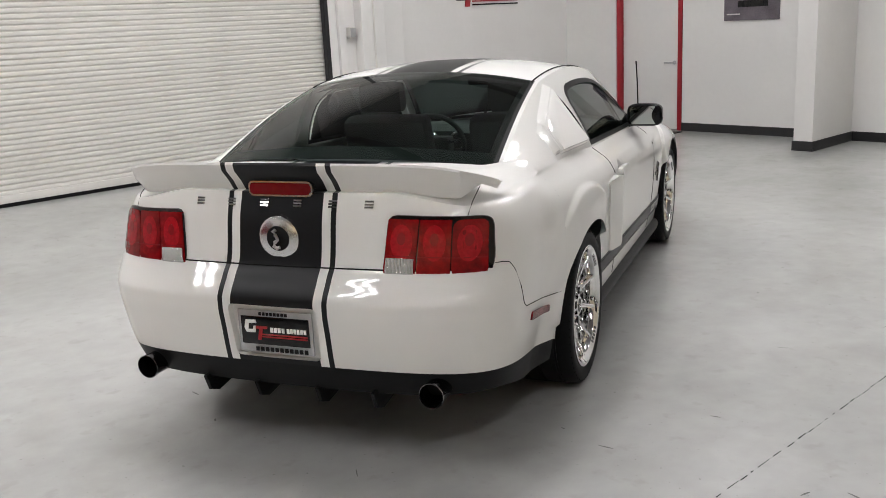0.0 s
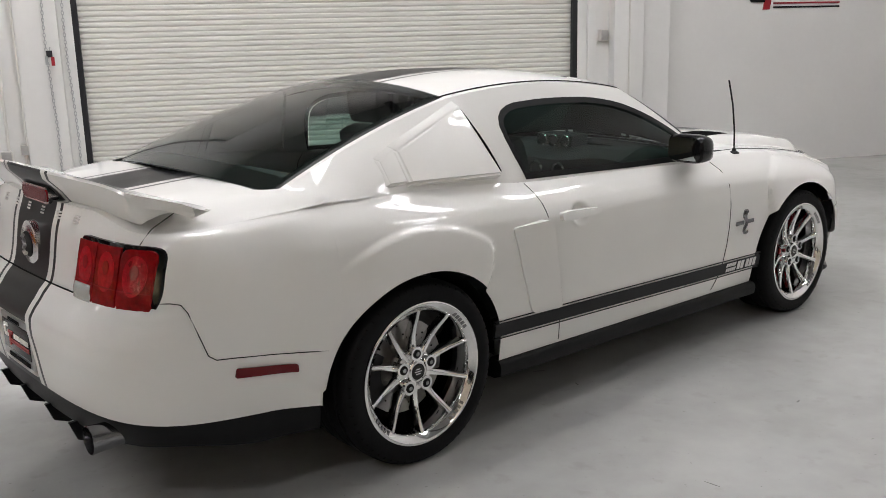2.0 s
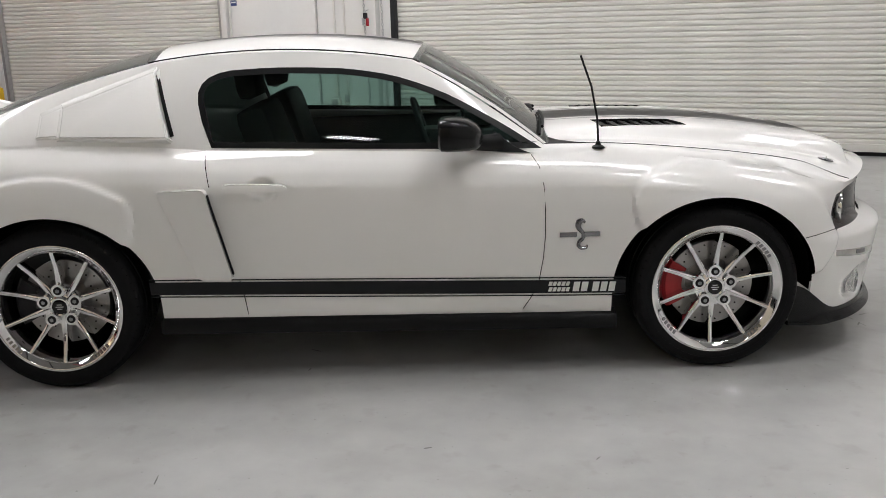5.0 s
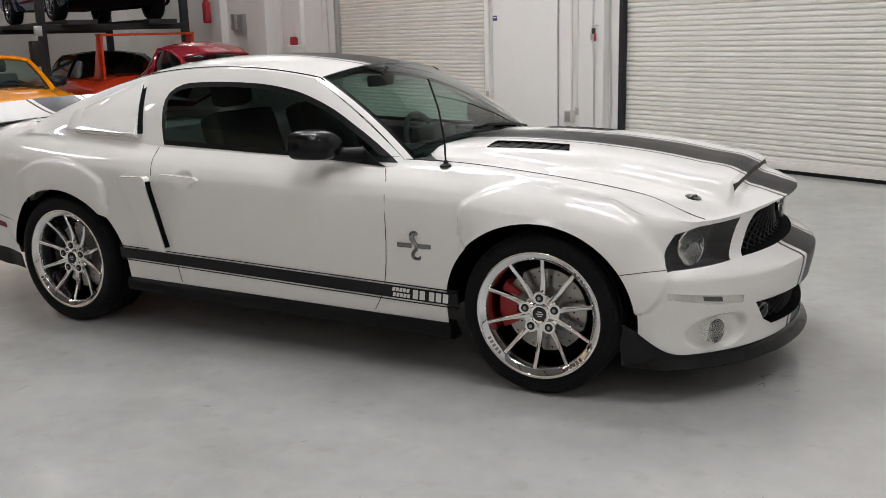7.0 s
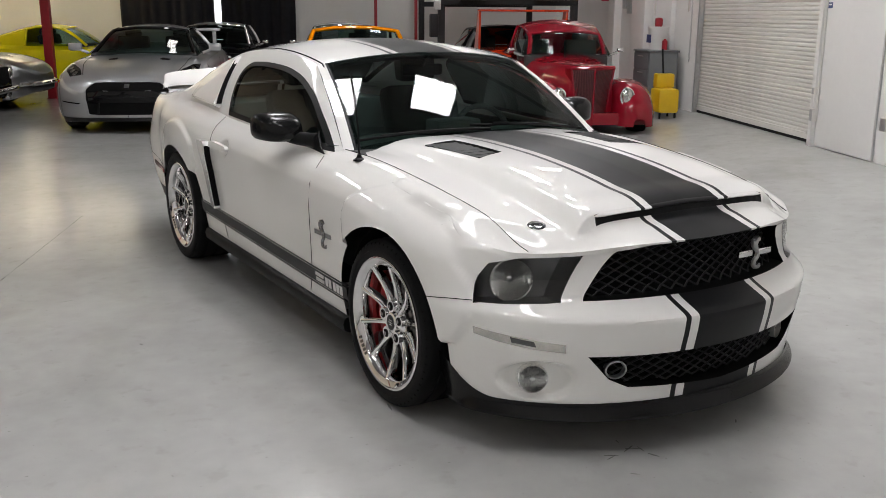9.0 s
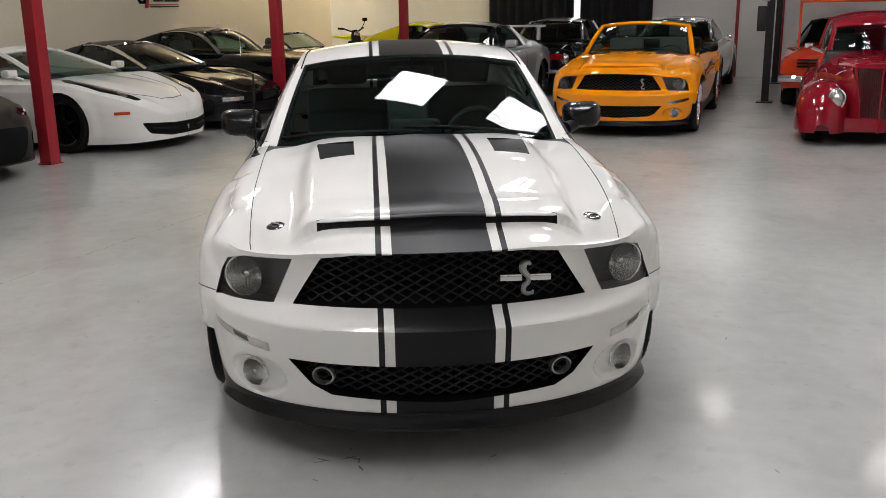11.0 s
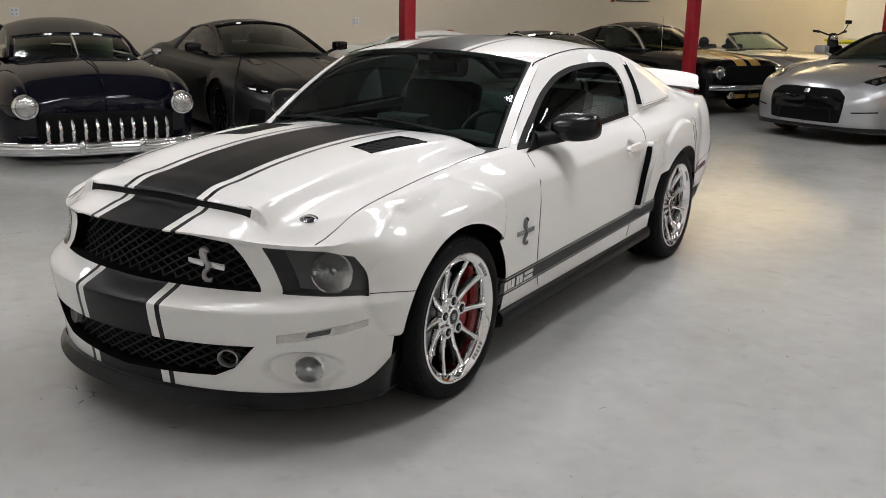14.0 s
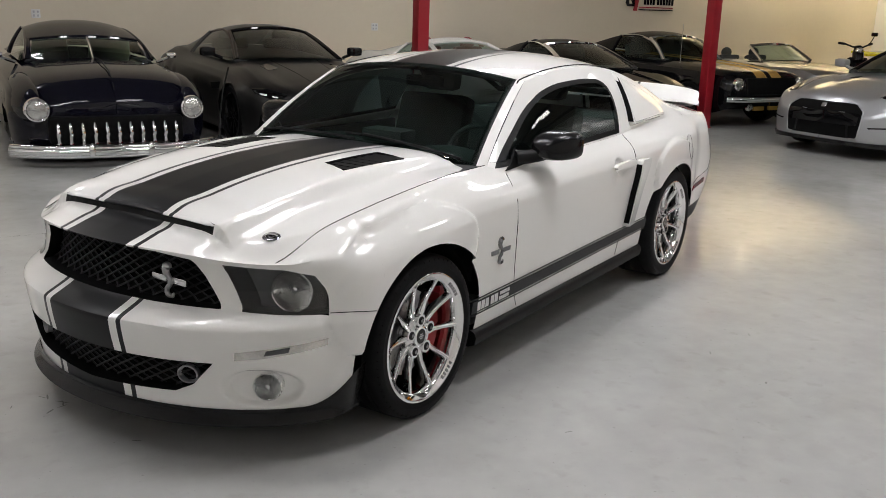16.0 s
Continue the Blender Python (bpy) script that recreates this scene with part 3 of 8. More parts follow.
# work cart with a bucket by the second roller door
ct = empty("tool_cabinet", ROOM @ pose(-8.95, 4.45, floor_height(-8.95, 4.45)), "grey steel tool cabinet holding shop supplies", "cabinet")
part("body", box(-0.36, 0.36, -0.22, 0.22, 0.08, 0.86, 0.008), M["cabinet_grey"], ct)
part("top", box(-0.38, 0.38, -0.24, 0.24, 0.86, 0.89, 0.006), M["cabinet_grey"], ct)
for k in range(3):
    dr_ = part("drawer", box(-0.34, 0.34, -0.235, -0.222, 0.12 + 0.245 * k, 0.345 + 0.245 * k, 0.004), M["cabinet_grey"], ct)
    part("handle", box(-0.12, 0.12, -0.25, -0.236, 0.30 + 0.245 * k, 0.315 + 0.245 * k, 0.003), M["galv"], dr_)
for x in (-0.31, 0.31):
    for y in (-0.17, 0.17):
        part("foot", box(x - 0.02, x + 0.02, y - 0.02, y + 0.02, 0.0, 0.08, 0.004), M["dark_steel"], ct)
mb = empty("mop_bucket", ROOM @ pose(-7.75, 4.20, floor_height(-7.75, 4.20)), "yellow plastic mop bucket on castors", "bucket")
part("tub", box(-0.20, 0.20, -0.15, 0.15, 0.08, 0.42, 0.05), M["yellow_plastic"], mb)
part("wringer", box(-0.16, 0.02, -0.13, 0.13, 0.42, 0.62, 0.03), M["yellow_plastic"], mb)
part("wringer_handle", tube([(-0.1, 0.0, 0.6), (-0.16, 0.0, 0.8), (-0.2, 0.0, 0.95)], 0.014, 8), M["black_plastic"], mb)
for x in (-0.15, 0.15):
    for y in (-0.11, 0.11):
        part("castor", box(x - 0.02, x + 0.02, y - 0.012, y + 0.012, 0.0, 0.085, 0.008), M["black_plastic"], mb)
bk = empty("bucket", ROOM @ pose(-8.90, 4.45, floor_height(-8.95, 4.45) + 0.895), "white plastic bucket with a blue label", "bucket")
bm = revolve([(0.0, 0.0), (0.13, 0.0), (0.152, 0.30), (0.16, 0.31), (0.16, 0.34), (0.148, 0.34), (0.126, 0.02)], 28)
bmesh.ops.rotate(bm, verts=bm.verts, cent=(0, 0, 0), matrix=Matrix.Rotation(math.pi / 2, 3, "X"))
part("pail", bm, M["white_wall"], bk)
part("label_bar", box(-0.09, 0.09, -0.152, -0.138, 0.10, 0.22, 0.004), M["blue_sticker"], bk)
part("rag", box(-0.05, 0.06, -0.06, 0.05, 0.33, 0.47, 0.04), M["red_paint"], bk, "red shop rag")
for x, r, h, mt in ((-0.25, 0.035, 0.2, "galv"), (0.22, 0.04, 0.16, "red_paint"), (-0.15, 0.03, 0.24, "blue_sticker")):
    bm = revolve([(0.0, 0.0), (r, 0.0), (r, h * 0.8), (r * 0.5, h * 0.92), (r * 0.4, h), (0.0, h)], 16)
    bmesh.ops.rotate(bm, verts=bm.verts, cent=(0, 0, 0), matrix=Matrix.Rotation(math.pi / 2, 3, "X"))
    fixed("bottle", bm, M[mt], "shop fluid bottle standing on the cart", "bottle", ROOM @ pose(-8.95 + x, 4.50, floor_height(-8.95, 4.45) + 0.895), "shop bottles")
fixed("wooden_pole", tube([(-9.62, 4.55, floor_height(-9.6, 4.5)), (-9.66, 4.68, 2.5)], 0.016, 8), M["gold"] if "gold" in M else M["steel_slat"], "pale wooden pole leaning on the wall", "pole")
ex = empty("fire_extinguisher", ROOM @ pose(-12.5, 4.62, 1.8), "red fire extinguisher on the wall", "fire extinguisher")
bm = revolve([(0.0, 0.0), (0.07, 0.0), (0.075, 0.05), (0.075, 0.36), (0.04, 0.42), (0.02, 0.45), (0.0, 0.45)], 20)
bmesh.ops.rotate(bm, verts=bm.verts, cent=(0, 0, 0), matrix=Matrix.Rotation(math.pi / 2, 3, "X"))
part("cylinder", bm, M["red_paint"], ex)
part("valve", box(-0.03, 0.03, -0.04, 0.03, 0.44, 0.50, 0.01), M["dark_steel"], ex)

# saw-cut joint in the slab with broken dark filler, and scuffs
rnd = random.Random(7)
bm = bmesh.new()
u = -2.2
while u < 2.6:
    ln = rnd.uniform(0.015, 0.09)
    w = rnd.uniform(0.0015, 0.0035)
    v = -2.405 + rnd.uniform(-0.002, 0.002)
    bm.faces.new([bm.verts.new(p) for p in ((u, v - w, 0.0025), (u + ln, v - w * 0.6, 0.0025), (u + ln, v + w * 0.7, 0.0025), (u, v + w, 0.0025))])
    u += ln + rnd.uniform(0.008, 0.05)
ob = fixed("floor_joint", bm, M["seam"], "broken dark filler in the floor joint", "joint")
ob["kind"] = "stuff"
bm = bmesh.new()
for k in range(90):
    cu, cv = rnd.uniform(-3.2, 4.6), rnd.uniform(-3.6, 3.0)
    if k < 8:
        cu, cv = 2.12 + rnd.uniform(-0.08, 0.08), 0.62 + rnd.uniform(-0.1, 0.1)
    a, ln, w = rnd.uniform(0, 3.1), rnd.uniform(0.006, 0.035), rnd.uniform(0.0015, 0.004)
    ca, sa = math.cos(a), math.sin(a)
    bm.faces.new([bm.verts.new((cu + x * ca - y * sa, cv + x * sa + y * ca, 0.0025 + floor_height(cu, cv))) for x, y in ((-ln, -w), (0, -w * 1.4), (ln, -w * 0.4), (ln * 0.8, w), (-ln * 0.4, w * 1.3), (-ln, w * 0.5))])
ob = fixed("floor_scuffs", bm, M["scuff"], "small dark scuffs and grit on the floor", "scuff")
ob["kind"] = "stuff"


# ---- the white show car: front towards +x, half built for y > 0 and mirrored ----
WHEEL_X = 1.36
ARCHES = ((1.350, 0.420, 0.388), (-1.357, 0.420, 0.392))     # middle, half length and height of each wheel opening
ARCH_Z = 0.345


def arch_reach(x, z, arch):
    """1 on the edge of a wheel opening, less inside it."""
    cx, rx, rz = arch
    return math.hypot((x - cx) / rx, max(z - ARCH_Z, 0.0) / rz)

hood_c = curve([(0.60, 0.985), (1.0, 0.995), (1.3, 0.985), (1.6, 0.958), (1.85, 0.918), (2.036, 0.874), (2.046, 0.838), (2.12, 0.812), (2.24, 0.775)])
hood_b = curve([(0.60, 0.950), (1.0, 0.942), (1.36, 0.907), (1.7, 0.862), (1.91, 0.818), (2.05, 0.792), (2.24, 0.755)])
hood_s = curve([(0.60, 0.935), (0.88, 0.930), (1.36, 0.885), (1.7, 0.832), (1.95, 0.762), (2.2, 0.72)])
fend_s = curve([(0.60, 0.918), (0.88, 0.912), (1.36, 0.868), (1.7, 0.814), (1.95, 0.742), (2.2, 0.66)])


def z_hood(x, y):
    y = abs(y)
    edge = 0.485 - 0.02 * smooth01((x - 1.2) / 0.8)
    zc, zb = hood_c(x), hood_b(x)
    dome = zc - 0.018 * (y / edge) ** 2
    pts = [(0, zc), (edge * 0.5, zc - 0.005), (edge, dome), (edge + 0.075, zb + 0.003), (0.62, zb - 0.004), (0.71, max(hood_s(x), fend_s(x) + 0.030)), (0.77, fend_s(x) + 0.017), (0.80, fend_s(x)), (0.83, fend_s(x) - 0.028), (0.90, fend_s(x) - 0.11)]
    return curve(pts)(y)


nose_c = curve([(0.10, 2.27), (0.2, 2.275), (0.30, 2.29), (0.40, 2.312), (0.48, 2.327), (0.520, 2.331), (0.529, 2.322), (0.550, 2.274), (0.573, 2.222), (0.586, 2.206), (0.60, 2.199), (0.68, 2.190), (0.735, 2.203), (0.758, 2.226), (0.775, 2.236), (0.9, 2.238)])
nose_w = curve([(0.10, 0.85), (0.3, 0.872), (0.5, 0.890), (0.526, 0.889), (0.572, 0.875), (0.60, 0.871), (0.72, 0.860), (0.80, 0.835), (0.9, 0.80)])
NOSE_X = 1.66


def nose(th, z):
    c, s = math.cos(th), math.sin(th)
    x, y = NOSE_X + (nose_c(z) - NOSE_X) * c, nose_w(z) * s
    k = smooth01((1.90 - x) / 0.22) if th > 0.9 else 0.0
    f = flare(x, z)
    return x, y + (y_side(x, z) - f - y) * k + f


tail_c = curve([(0.20, -2.40), (0.30, -2.43), (0.42, -2.47), (0.55, -2.488), (0.62, -2.497), (0.655, -2.496), (0.685, -2.482), (0.72, -2.455), (0.745, -2.437), (0.772, -2.413), (0.80, -2.402), (0.95, -2.372), (1.03, -2.345), (1.1, -2.33)])
tail_w = curve([(0.20, 0.800), (0.30, 0.818), (0.38, 0.838), (0.48, 0.860), (0.60, 0.875), (0.75, 0.880), (0.85, 0.868), (0.92, 0.850), (0.96, 0.833), (0.99, 0.812), (1.01, 0.792), (1.03, 0.765), (1.1, 0.66)])
TAIL_X = -1.70
TAIL_N = 6.0
steps = []
for i in range(4001):
    a = math.pi / 2 * (i / 4000) ** 4
    steps.append((math.sin(a) ** (2 / TAIL_N) * 0.88, abs(math.cos(a)) ** (2 / TAIL_N) * 0.72))
run = [0.0]
for (a, b), (c, d) in zip(steps, steps[1:]):
    run.append(run[-1] + math.hypot(c - a, d - b))
TAIL_SAMPLES = 90
TAIL_Q = []
for i in range(TAIL_SAMPLES + 1):
    k = int(np.searchsorted(run, run[-1] * i / TAIL_SAMPLES))
    q, c = steps[min(k, 4000)]
    TAIL_Q.append((q / 0.88, c / 0.72))
TAIL_Q[0], TAIL_Q[-1] = (0.0, 1.0), (1.0, 0.0)


def tail(i, z):
    q, c = TAIL_Q[i]
    x, y = TAIL_X + (tail_c(z) + 0.05 * q * q - TAIL_X) * c, tail_w(z) * q
    k = smooth01((x + 1.95) / 0.22) if q > 0.7 else 0.0
    f = flare(x, z) if q > 0.7 else 0.0
    return x, y + (y_side(x, z) - f - y) * k + f


def tail_x(y, z):
    q = min(abs(y) / tail_w(z), 0.999)
    return TAIL_X + (tail_c(z) + 0.05 * q * q - TAIL_X) * (1 - q ** TAIL_N) ** (1 / TAIL_N)


def nose_x(y, z):
    q = min(abs(y) / nose_w(z), 0.999)
    return NOSE_X + (nose_c(z) - NOSE_X) * math.sqrt(1 - q * q)


deck_c = curve([(-2.5, 1.03), (-2.3, 1.045), (-2.0, 1.06), (-1.75, 1.075), (-1.5, 1.10)])


def z_deck(x, y):
    y = abs(y)
    zc = deck_c(x)
    return curve([(0, zc), (0.35, zc - 0.004), (0.62, zc - 0.013), (0.70, zc - 0.021), (0.74, zc - 0.030), (0.77, zc - 0.043), (0.80, zc - 0.065), (0.83, zc - 0.102), (0.86, zc - 0.17)])(y)


belt = curve([(-1.9, 1.012), (-1.7, 1.012), (-1.36, 1.006), (-0.9, 0.985), (-0.69, 0.968), (0.0, 0.945), (0.60, 0.918), (0.88, 0.912), (1.36, 0.868), (1.66, 0.820), (1.75, 0.803)])
side_y = curve([(0.0, 0.850), (0.08, 0.872), (0.2, 0.888), (0.36, 0.902), (0.55, 0.912), (0.70, 0.915), (0.82, 0.908), (0.89, 0.887), (0.94, 0.857), (0.97, 0.832), (1.0, 0.805)])


def flare(x, z):
    """The crescent-shaped raised lip over each wheel opening: a crisp step, then a slope out to the edge."""
    d = 0.0
    for cx, rx, rz in ARCHES:
        dx, dz = x - cx, z - ARCH_Z
        r = math.hypot(dx, dz)
        if r < 1e-6 or dz < 0.1 * r:
            continue
        si, co = dz / r, abs(dx) / r
        r0 = 1 / math.hypot(co / rx, si / rz)
        w = 0.165 * (smooth01((si - 0.58) / 0.25) if dx * cx < 0 else smooth01((si + 0.05) / 0.45))
        if w > 0.004 and r < r0 + w:
            t = min((r0 + w - r) / w, 1.0)
            d = max(d, (0.016 * smooth01(t * w / 0.018) * (1 - smooth01((-x - 1.55) / 0.2)) + 0.020 * t * (1 - 0.4 * smooth01((-x - 1.55) / 0.2))) * smooth01(w / 0.07))
    return d


def y_panel(x, z):
    z0, z1 = 0.2, belt(x)
    y = side_y((z - z0) / (z1 - z0))
    taper = 0.02 * smooth01((x - 0.9) / 0.9) + 0.012 * smooth01((-x - 1.2) / 0.6) - 0.018 * math.exp(-((x + 1.0) / 0.5) ** 2) * smooth01((z - 0.6) / 0.25) * (1 - smooth01((z - 0.9) / 0.08))
    return y - taper + flare(x, z)


def y_side(x, z):
    """The flank with the hollow behind the door handle."""
    r = math.hypot((x + 0.487) / 0.062, (z - 0.821) / 0.053)
    return y_panel(x, z) - 0.020 * smooth01((1 - r) / 0.55)


def sill(x):
    """The lower edge of the flank, on the skirt."""
    return 0.279 - (x + 0.985) / 1.965 * 0.038


def mirrored(bm):
    geom = bm.verts[:] + bm.edges[:] + bm.faces[:]
    new_geom = bmesh.ops.duplicate(bm, geom=geom)["geom"]
    vs = [g for g in new_geom if isinstance(g, bmesh.types.BMVert)]
    for v in vs:
        v.co.y = -v.co.y
    bmesh.ops.reverse_faces(bm, faces=[g for g in new_geom if isinstance(g, bmesh.types.BMFace)])
    bmesh.ops.remove_doubles(bm, verts=[v for v in bm.verts if abs(v.co.y) < 1e-4], dist=2e-4)


def outward(bm, centre):
    bmesh.ops.recalc_face_normals(bm, faces=bm.faces)
    c = Vector(centre)
    s = sum((f.calc_center_median() - c).dot(f.normal) * f.calc_area() for f in bm.faces)
    if s < 0:
        bmesh.ops.reverse_faces(bm, faces=bm.faces)


def open_arches(bm):
    """Cuts the wheel openings out of a skin and lays its edge on their outline."""
    for arch in ARCHES:
        cx, rx, rz = arch
        inside = {v for v in bm.verts if arch_reach(v.co.x, v.co.z, arch) < 1}
        dead = [f for f in bm.faces if all(v in inside for v in f.verts)]
        bmesh.ops.delete(bm, geom=dead, context="FACES")
        for v in bm.verts:
            k = arch_reach(v.co.x, v.co.z, arch)
            if 1e-6 < k < 1:
                v.co.x = cx + (v.co.x - cx) / k
                if v.co.z > ARCH_Z:
                    v.co.z = ARCH_Z + (v.co.z - ARCH_Z) / k


def cut(bm, co, no, keep=None):
    faces = [f for f in bm.faces if keep is None or keep(f.calc_center_median())]
    geom = faces + list({e for f in faces for e in f.edges}) + list({v for f in faces for v in f.verts})
    bmesh.ops.bisect_plane(bm, geom=geom, dist=1e-6, plane_co=co, plane_no=no)


def stripe_cuts(bm, k=1.0):
    for y in (0.173, 0.208, 0.229):
        for s in (1, -1):
            cut(bm, (0, s * y * k, 0), (0, 1, 0))
    for f in bm.faces:
        y = abs(f.calc_center_median().y)
        f.material_index = 1 if (y < 0.173 * k or 0.208 * k < y < 0.229 * k) else 0


def patch(fn, nu, nv):
    bm = bmesh.new()
    rows = []
    for i in range(nu + 1):
        rows.append([bm.verts.new(fn(i / nu, j / nv)) for j in range(nv + 1)])
    grid_faces(bm, rows)
    bmesh.ops.remove_doubles(bm, verts=bm.verts, dist=1e-5)
    return bm


def split_out(bm, test):
    """Moves the faces whose middle passes the test into a bmesh of their own."""
    other = bm.copy()
    other.faces.ensure_lookup_table()
    bmesh.ops.delete(other, geom=[f for f in other.faces if not test(f.calc_center_median())], context="FACES")
    bmesh.ops.delete(bm, geom=[f for f in bm.faces if test(f.calc_center_median())], context="FACES")
    return other


def in_poly(x, z, poly):
    c = False
    for (x1, z1), (x2, z2) in zip(poly, poly[1:] + poly[:1]):
        if (z1 > z) != (z2 > z) and x < (x2 - x1) * (z - z1) / (z2 - z1) + x1:
            c = not c
    return c


def cut_poly(bm, poly, axes="xz"):
    for (a1, b1), (a2, b2) in zip(poly, poly[1:] + poly[:1]):
        lo_a, hi_a, lo_b, hi_b = min(a1, a2) - 0.05, max(a1, a2) + 0.05, min(b1, b2) - 0.05, max(b1, b2) + 0.05
        if axes == "xz":
            cut(bm, (a1, 0, b1), (b2 - b1, 0, -(a2 - a1)), lambda c: lo_a < c.x < hi_a and lo_b < c.z < hi_b)
        elif axes == "yz":
            cut(bm, (0, a1, b1), (0, b2 - b1, -(a2 - a1)), lambda c: lo_a < c.y < hi_a and lo_b < c.z < hi_b)
        else:
            cut(bm, (a1, b1, 0), (b2 - b1, -(a2 - a1), 0), lambda c: lo_a < c.x < hi_a and lo_b < c.y < hi_b)


def rounded(poly, r=0.02, n=3):
    """An outline with its corners rounded."""
    out = []
    for i, p in enumerate(poly):
        p, a, b = Vector(p), Vector(poly[i - 1]), Vector(poly[(i + 1) % len(poly)])
        ra, rb = min(r, (a - p).length * 0.45), min(r, (b - p).length * 0.45)
        p0, p1 = p + (a - p).normalized() * ra, p + (b - p).normalized() * rb
        for k in range(n + 1):
            t = k / n
            q = p0.lerp(p, t).lerp(p.lerp(p1, t), t)
            out.append((q.x, q.y))
    return out


PAINT = [M["white_car"], M["stripe"]]
hero = empty("sports_coupe", pose(0, 0.0, 0, 0, 0, 0.4), "white muscle coupe with dark racing stripes on the grey floor", "car")
body = part("body", box(-2.2, 1.95, -0.62, 0.62, 0.26, 0.55, 0.05), M["under"], hero, "dark underbody")


edge_z = curve([(0.0, 0.777), (0.15, 0.777), (0.25, 0.775), (0.35, 0.766), (0.42, 0.754), (0.50, 0.746), (0.57, 0.742), (0.64, 0.742), (0.69, 0.748), (0.74, 0.757), (0.80, 0.765), (0.86, 0.773), (0.92, 0.788), (1.0, 0.820)])


def nose_edge(th):
    """The line on which hood and fender tops meet the nose; round the corner it climbs to the fender's shoulder."""
    z = edge_z(th / (math.pi / 2))
    x, y = nose(th, z)
    return x, y, z


def tail_edge(th):
    z = 1.0
    for _ in range(12):
        z = deck_c(tail(th, z)[0]) - 0.055 * smooth01((TAIL_Q[th][0] - 0.55) / 0.35) - 0.008
    x, y = tail(th, z)
    return x, y, z


# hood with the fender tops
NS = 88
TH = [math.pi / 2 * (i / NS) for i in range(NS + 1)]
n_edge = [nose_edge(th) for th in TH]
t_edge = [tail_edge(i) for i in range(TAIL_SAMPLES + 1)]


def roll_down(x, x1, y1, z1):
    """How far the hood's front edge rolls down to meet the nose."""
    run_out = 0.13 + 0.20 * smooth01((y1 - 0.60) / 0.2)
    return (z1 - z_hood(x1, y1)) * smooth01(1 - (x1 - x) / run_out)


def z_skin(x, y):
    k = next((i for i, e in enumerate(n_edge) if e[1] >= abs(y)), len(n_edge) - 1)
    return z_hood(x, y) + roll_down(x, *n_edge[k])


def hood_pt(i, j):
    x1, y1, z1 = n_edge[min(int(round(i * NS)), NS)]
    k = 1 - (1 - j) ** 1.3
    x0 = 0.60
    x = x0 + (max(x1, x0 + 0.02) - x0) * k
    y = y1 + (min(y1, y_side(x, belt(x))) - y1) * smooth01((x1 - x) / max(x1 - 1.62, 0.02))
    yt = y_side(x, belt(x))
    meet = (belt(x) - z_hood(x, yt)) * smooth01((y - yt + 0.08) / 0.08) * (1 - smooth01((x - 1.62) / 0.12))
    return x, y, z_hood(x, y) + meet + roll_down(x, x1, y1, z1)


bm = patch(hood_pt, NS, 90)
mirrored(bm)
outward(bm, (1.3, 0, 0))
stripe_cuts(bm)
HOOD_LINE = [(0.70, -0.56), (0.80, -0.70), (0.88, -0.731), (1.0, -0.728), (1.5, -0.715), (1.93, -0.69), (2.3, -0.62), (2.3, 0.62), (1.93, 0.69), (1.5, 0.715), (1.0, 0.728), (0.88, 0.731), (0.80, 0.70), (0.70, 0.56)]
cut_poly(bm, HOOD_LINE, "xy")
hood_bm = split_out(bm, lambda c: in_poly(c.x, c.y, HOOD_LINE))
for x in (2.030, 2.0355, 2.0465, 2.054):
    cut(hood_bm, (x, 0, 0), (1, 0, 0))
for v in hood_bm.verts:
    if 2.0 < v.co.x < 2.08 and abs(v.co.y) < 0.5:
        v.co.z = z_skin(v.co.x, v.co.y)
for y in (-0.435, 0.435):
    cut(hood_bm, (2.04, y, 0), (0, 1, 0), lambda c: 2.0 < c.x < 2.08)
for f in hood_bm.faces:
    c = f.calc_center_median()
    if 2.0355 < c.x < 2.0465 and abs(c.y) < 0.435:
        f.material_index = 2
VENT = [(0.93, 0.315), (0.95, 0.485), (1.335, 0.452), (1.285, 0.305)]
for s in (1, -1):
    p = [(x, s * y) for x, y in VENT]
    cut_poly(hood_bm, p, "xy")
    bmesh.ops.delete(hood_bm, geom=[f for f in hood_bm.faces if in_poly(f.calc_center_median().x, f.calc_center_median().y, p)], context="FACES")
hood = part("hood", hood_bm, [*PAINT, M["black_plastic"]], hero, "white domed hood with a broad dark stripe")


def lip_pt(i, j):
    """The thin lip that overhangs the scoop's slot."""
    y = -0.435 + 0.87 * i
    k = smooth01((0.435 - abs(y)) / 0.05)
    x, dz = ((2.020, 0.002), (2.040, 0.0015), (2.050, -0.001), (2.053, -0.005), (2.048, -0.010), (2.038, -0.012))[int(round(j * 5))]
    return 2.02 + (x - 2.02) * (0.55 + 0.45 * k), y, z_hood(2.032, y) + dz - (x - 2.02) * 0.18


lip = patch(lip_pt, 48, 5)
outward(lip, (2.0, 0, 0.80))
stripe_cuts(lip)
part("scoop_lip", lip, PAINT, hood, "overhanging lip of the hood scoop")
bmesh.ops.delete(bm, geom=[f for f in bm.faces if f.calc_center_median().x < 0.9 and abs(f.calc_center_median().y) < 0.7315 + 0.02 * smooth01((0.72 - f.calc_center_median().x) / 0.1)], context="FACES")
fender_l = split_out(bm, lambda c: c.y > 0)
part("fender_top", fender_l, PAINT, hero)
part("fender_top", bm, PAINT, hero)


# front fascia
def nose_pt(i, j):
    n = min(int(round(i * NS)), NS)
    z1 = n_edge[n][2]
    z = z1 + (0.17 - z1) * j
    x, y = nose(TH[n], z)
    r = math.hypot((y - 0.672) / 0.112, (z - 0.292) / 0.080)
    dent = 0.030 * smooth01((1 - r) / 0.22)
    return x - dent * 0.8, y - dent * 0.5, z


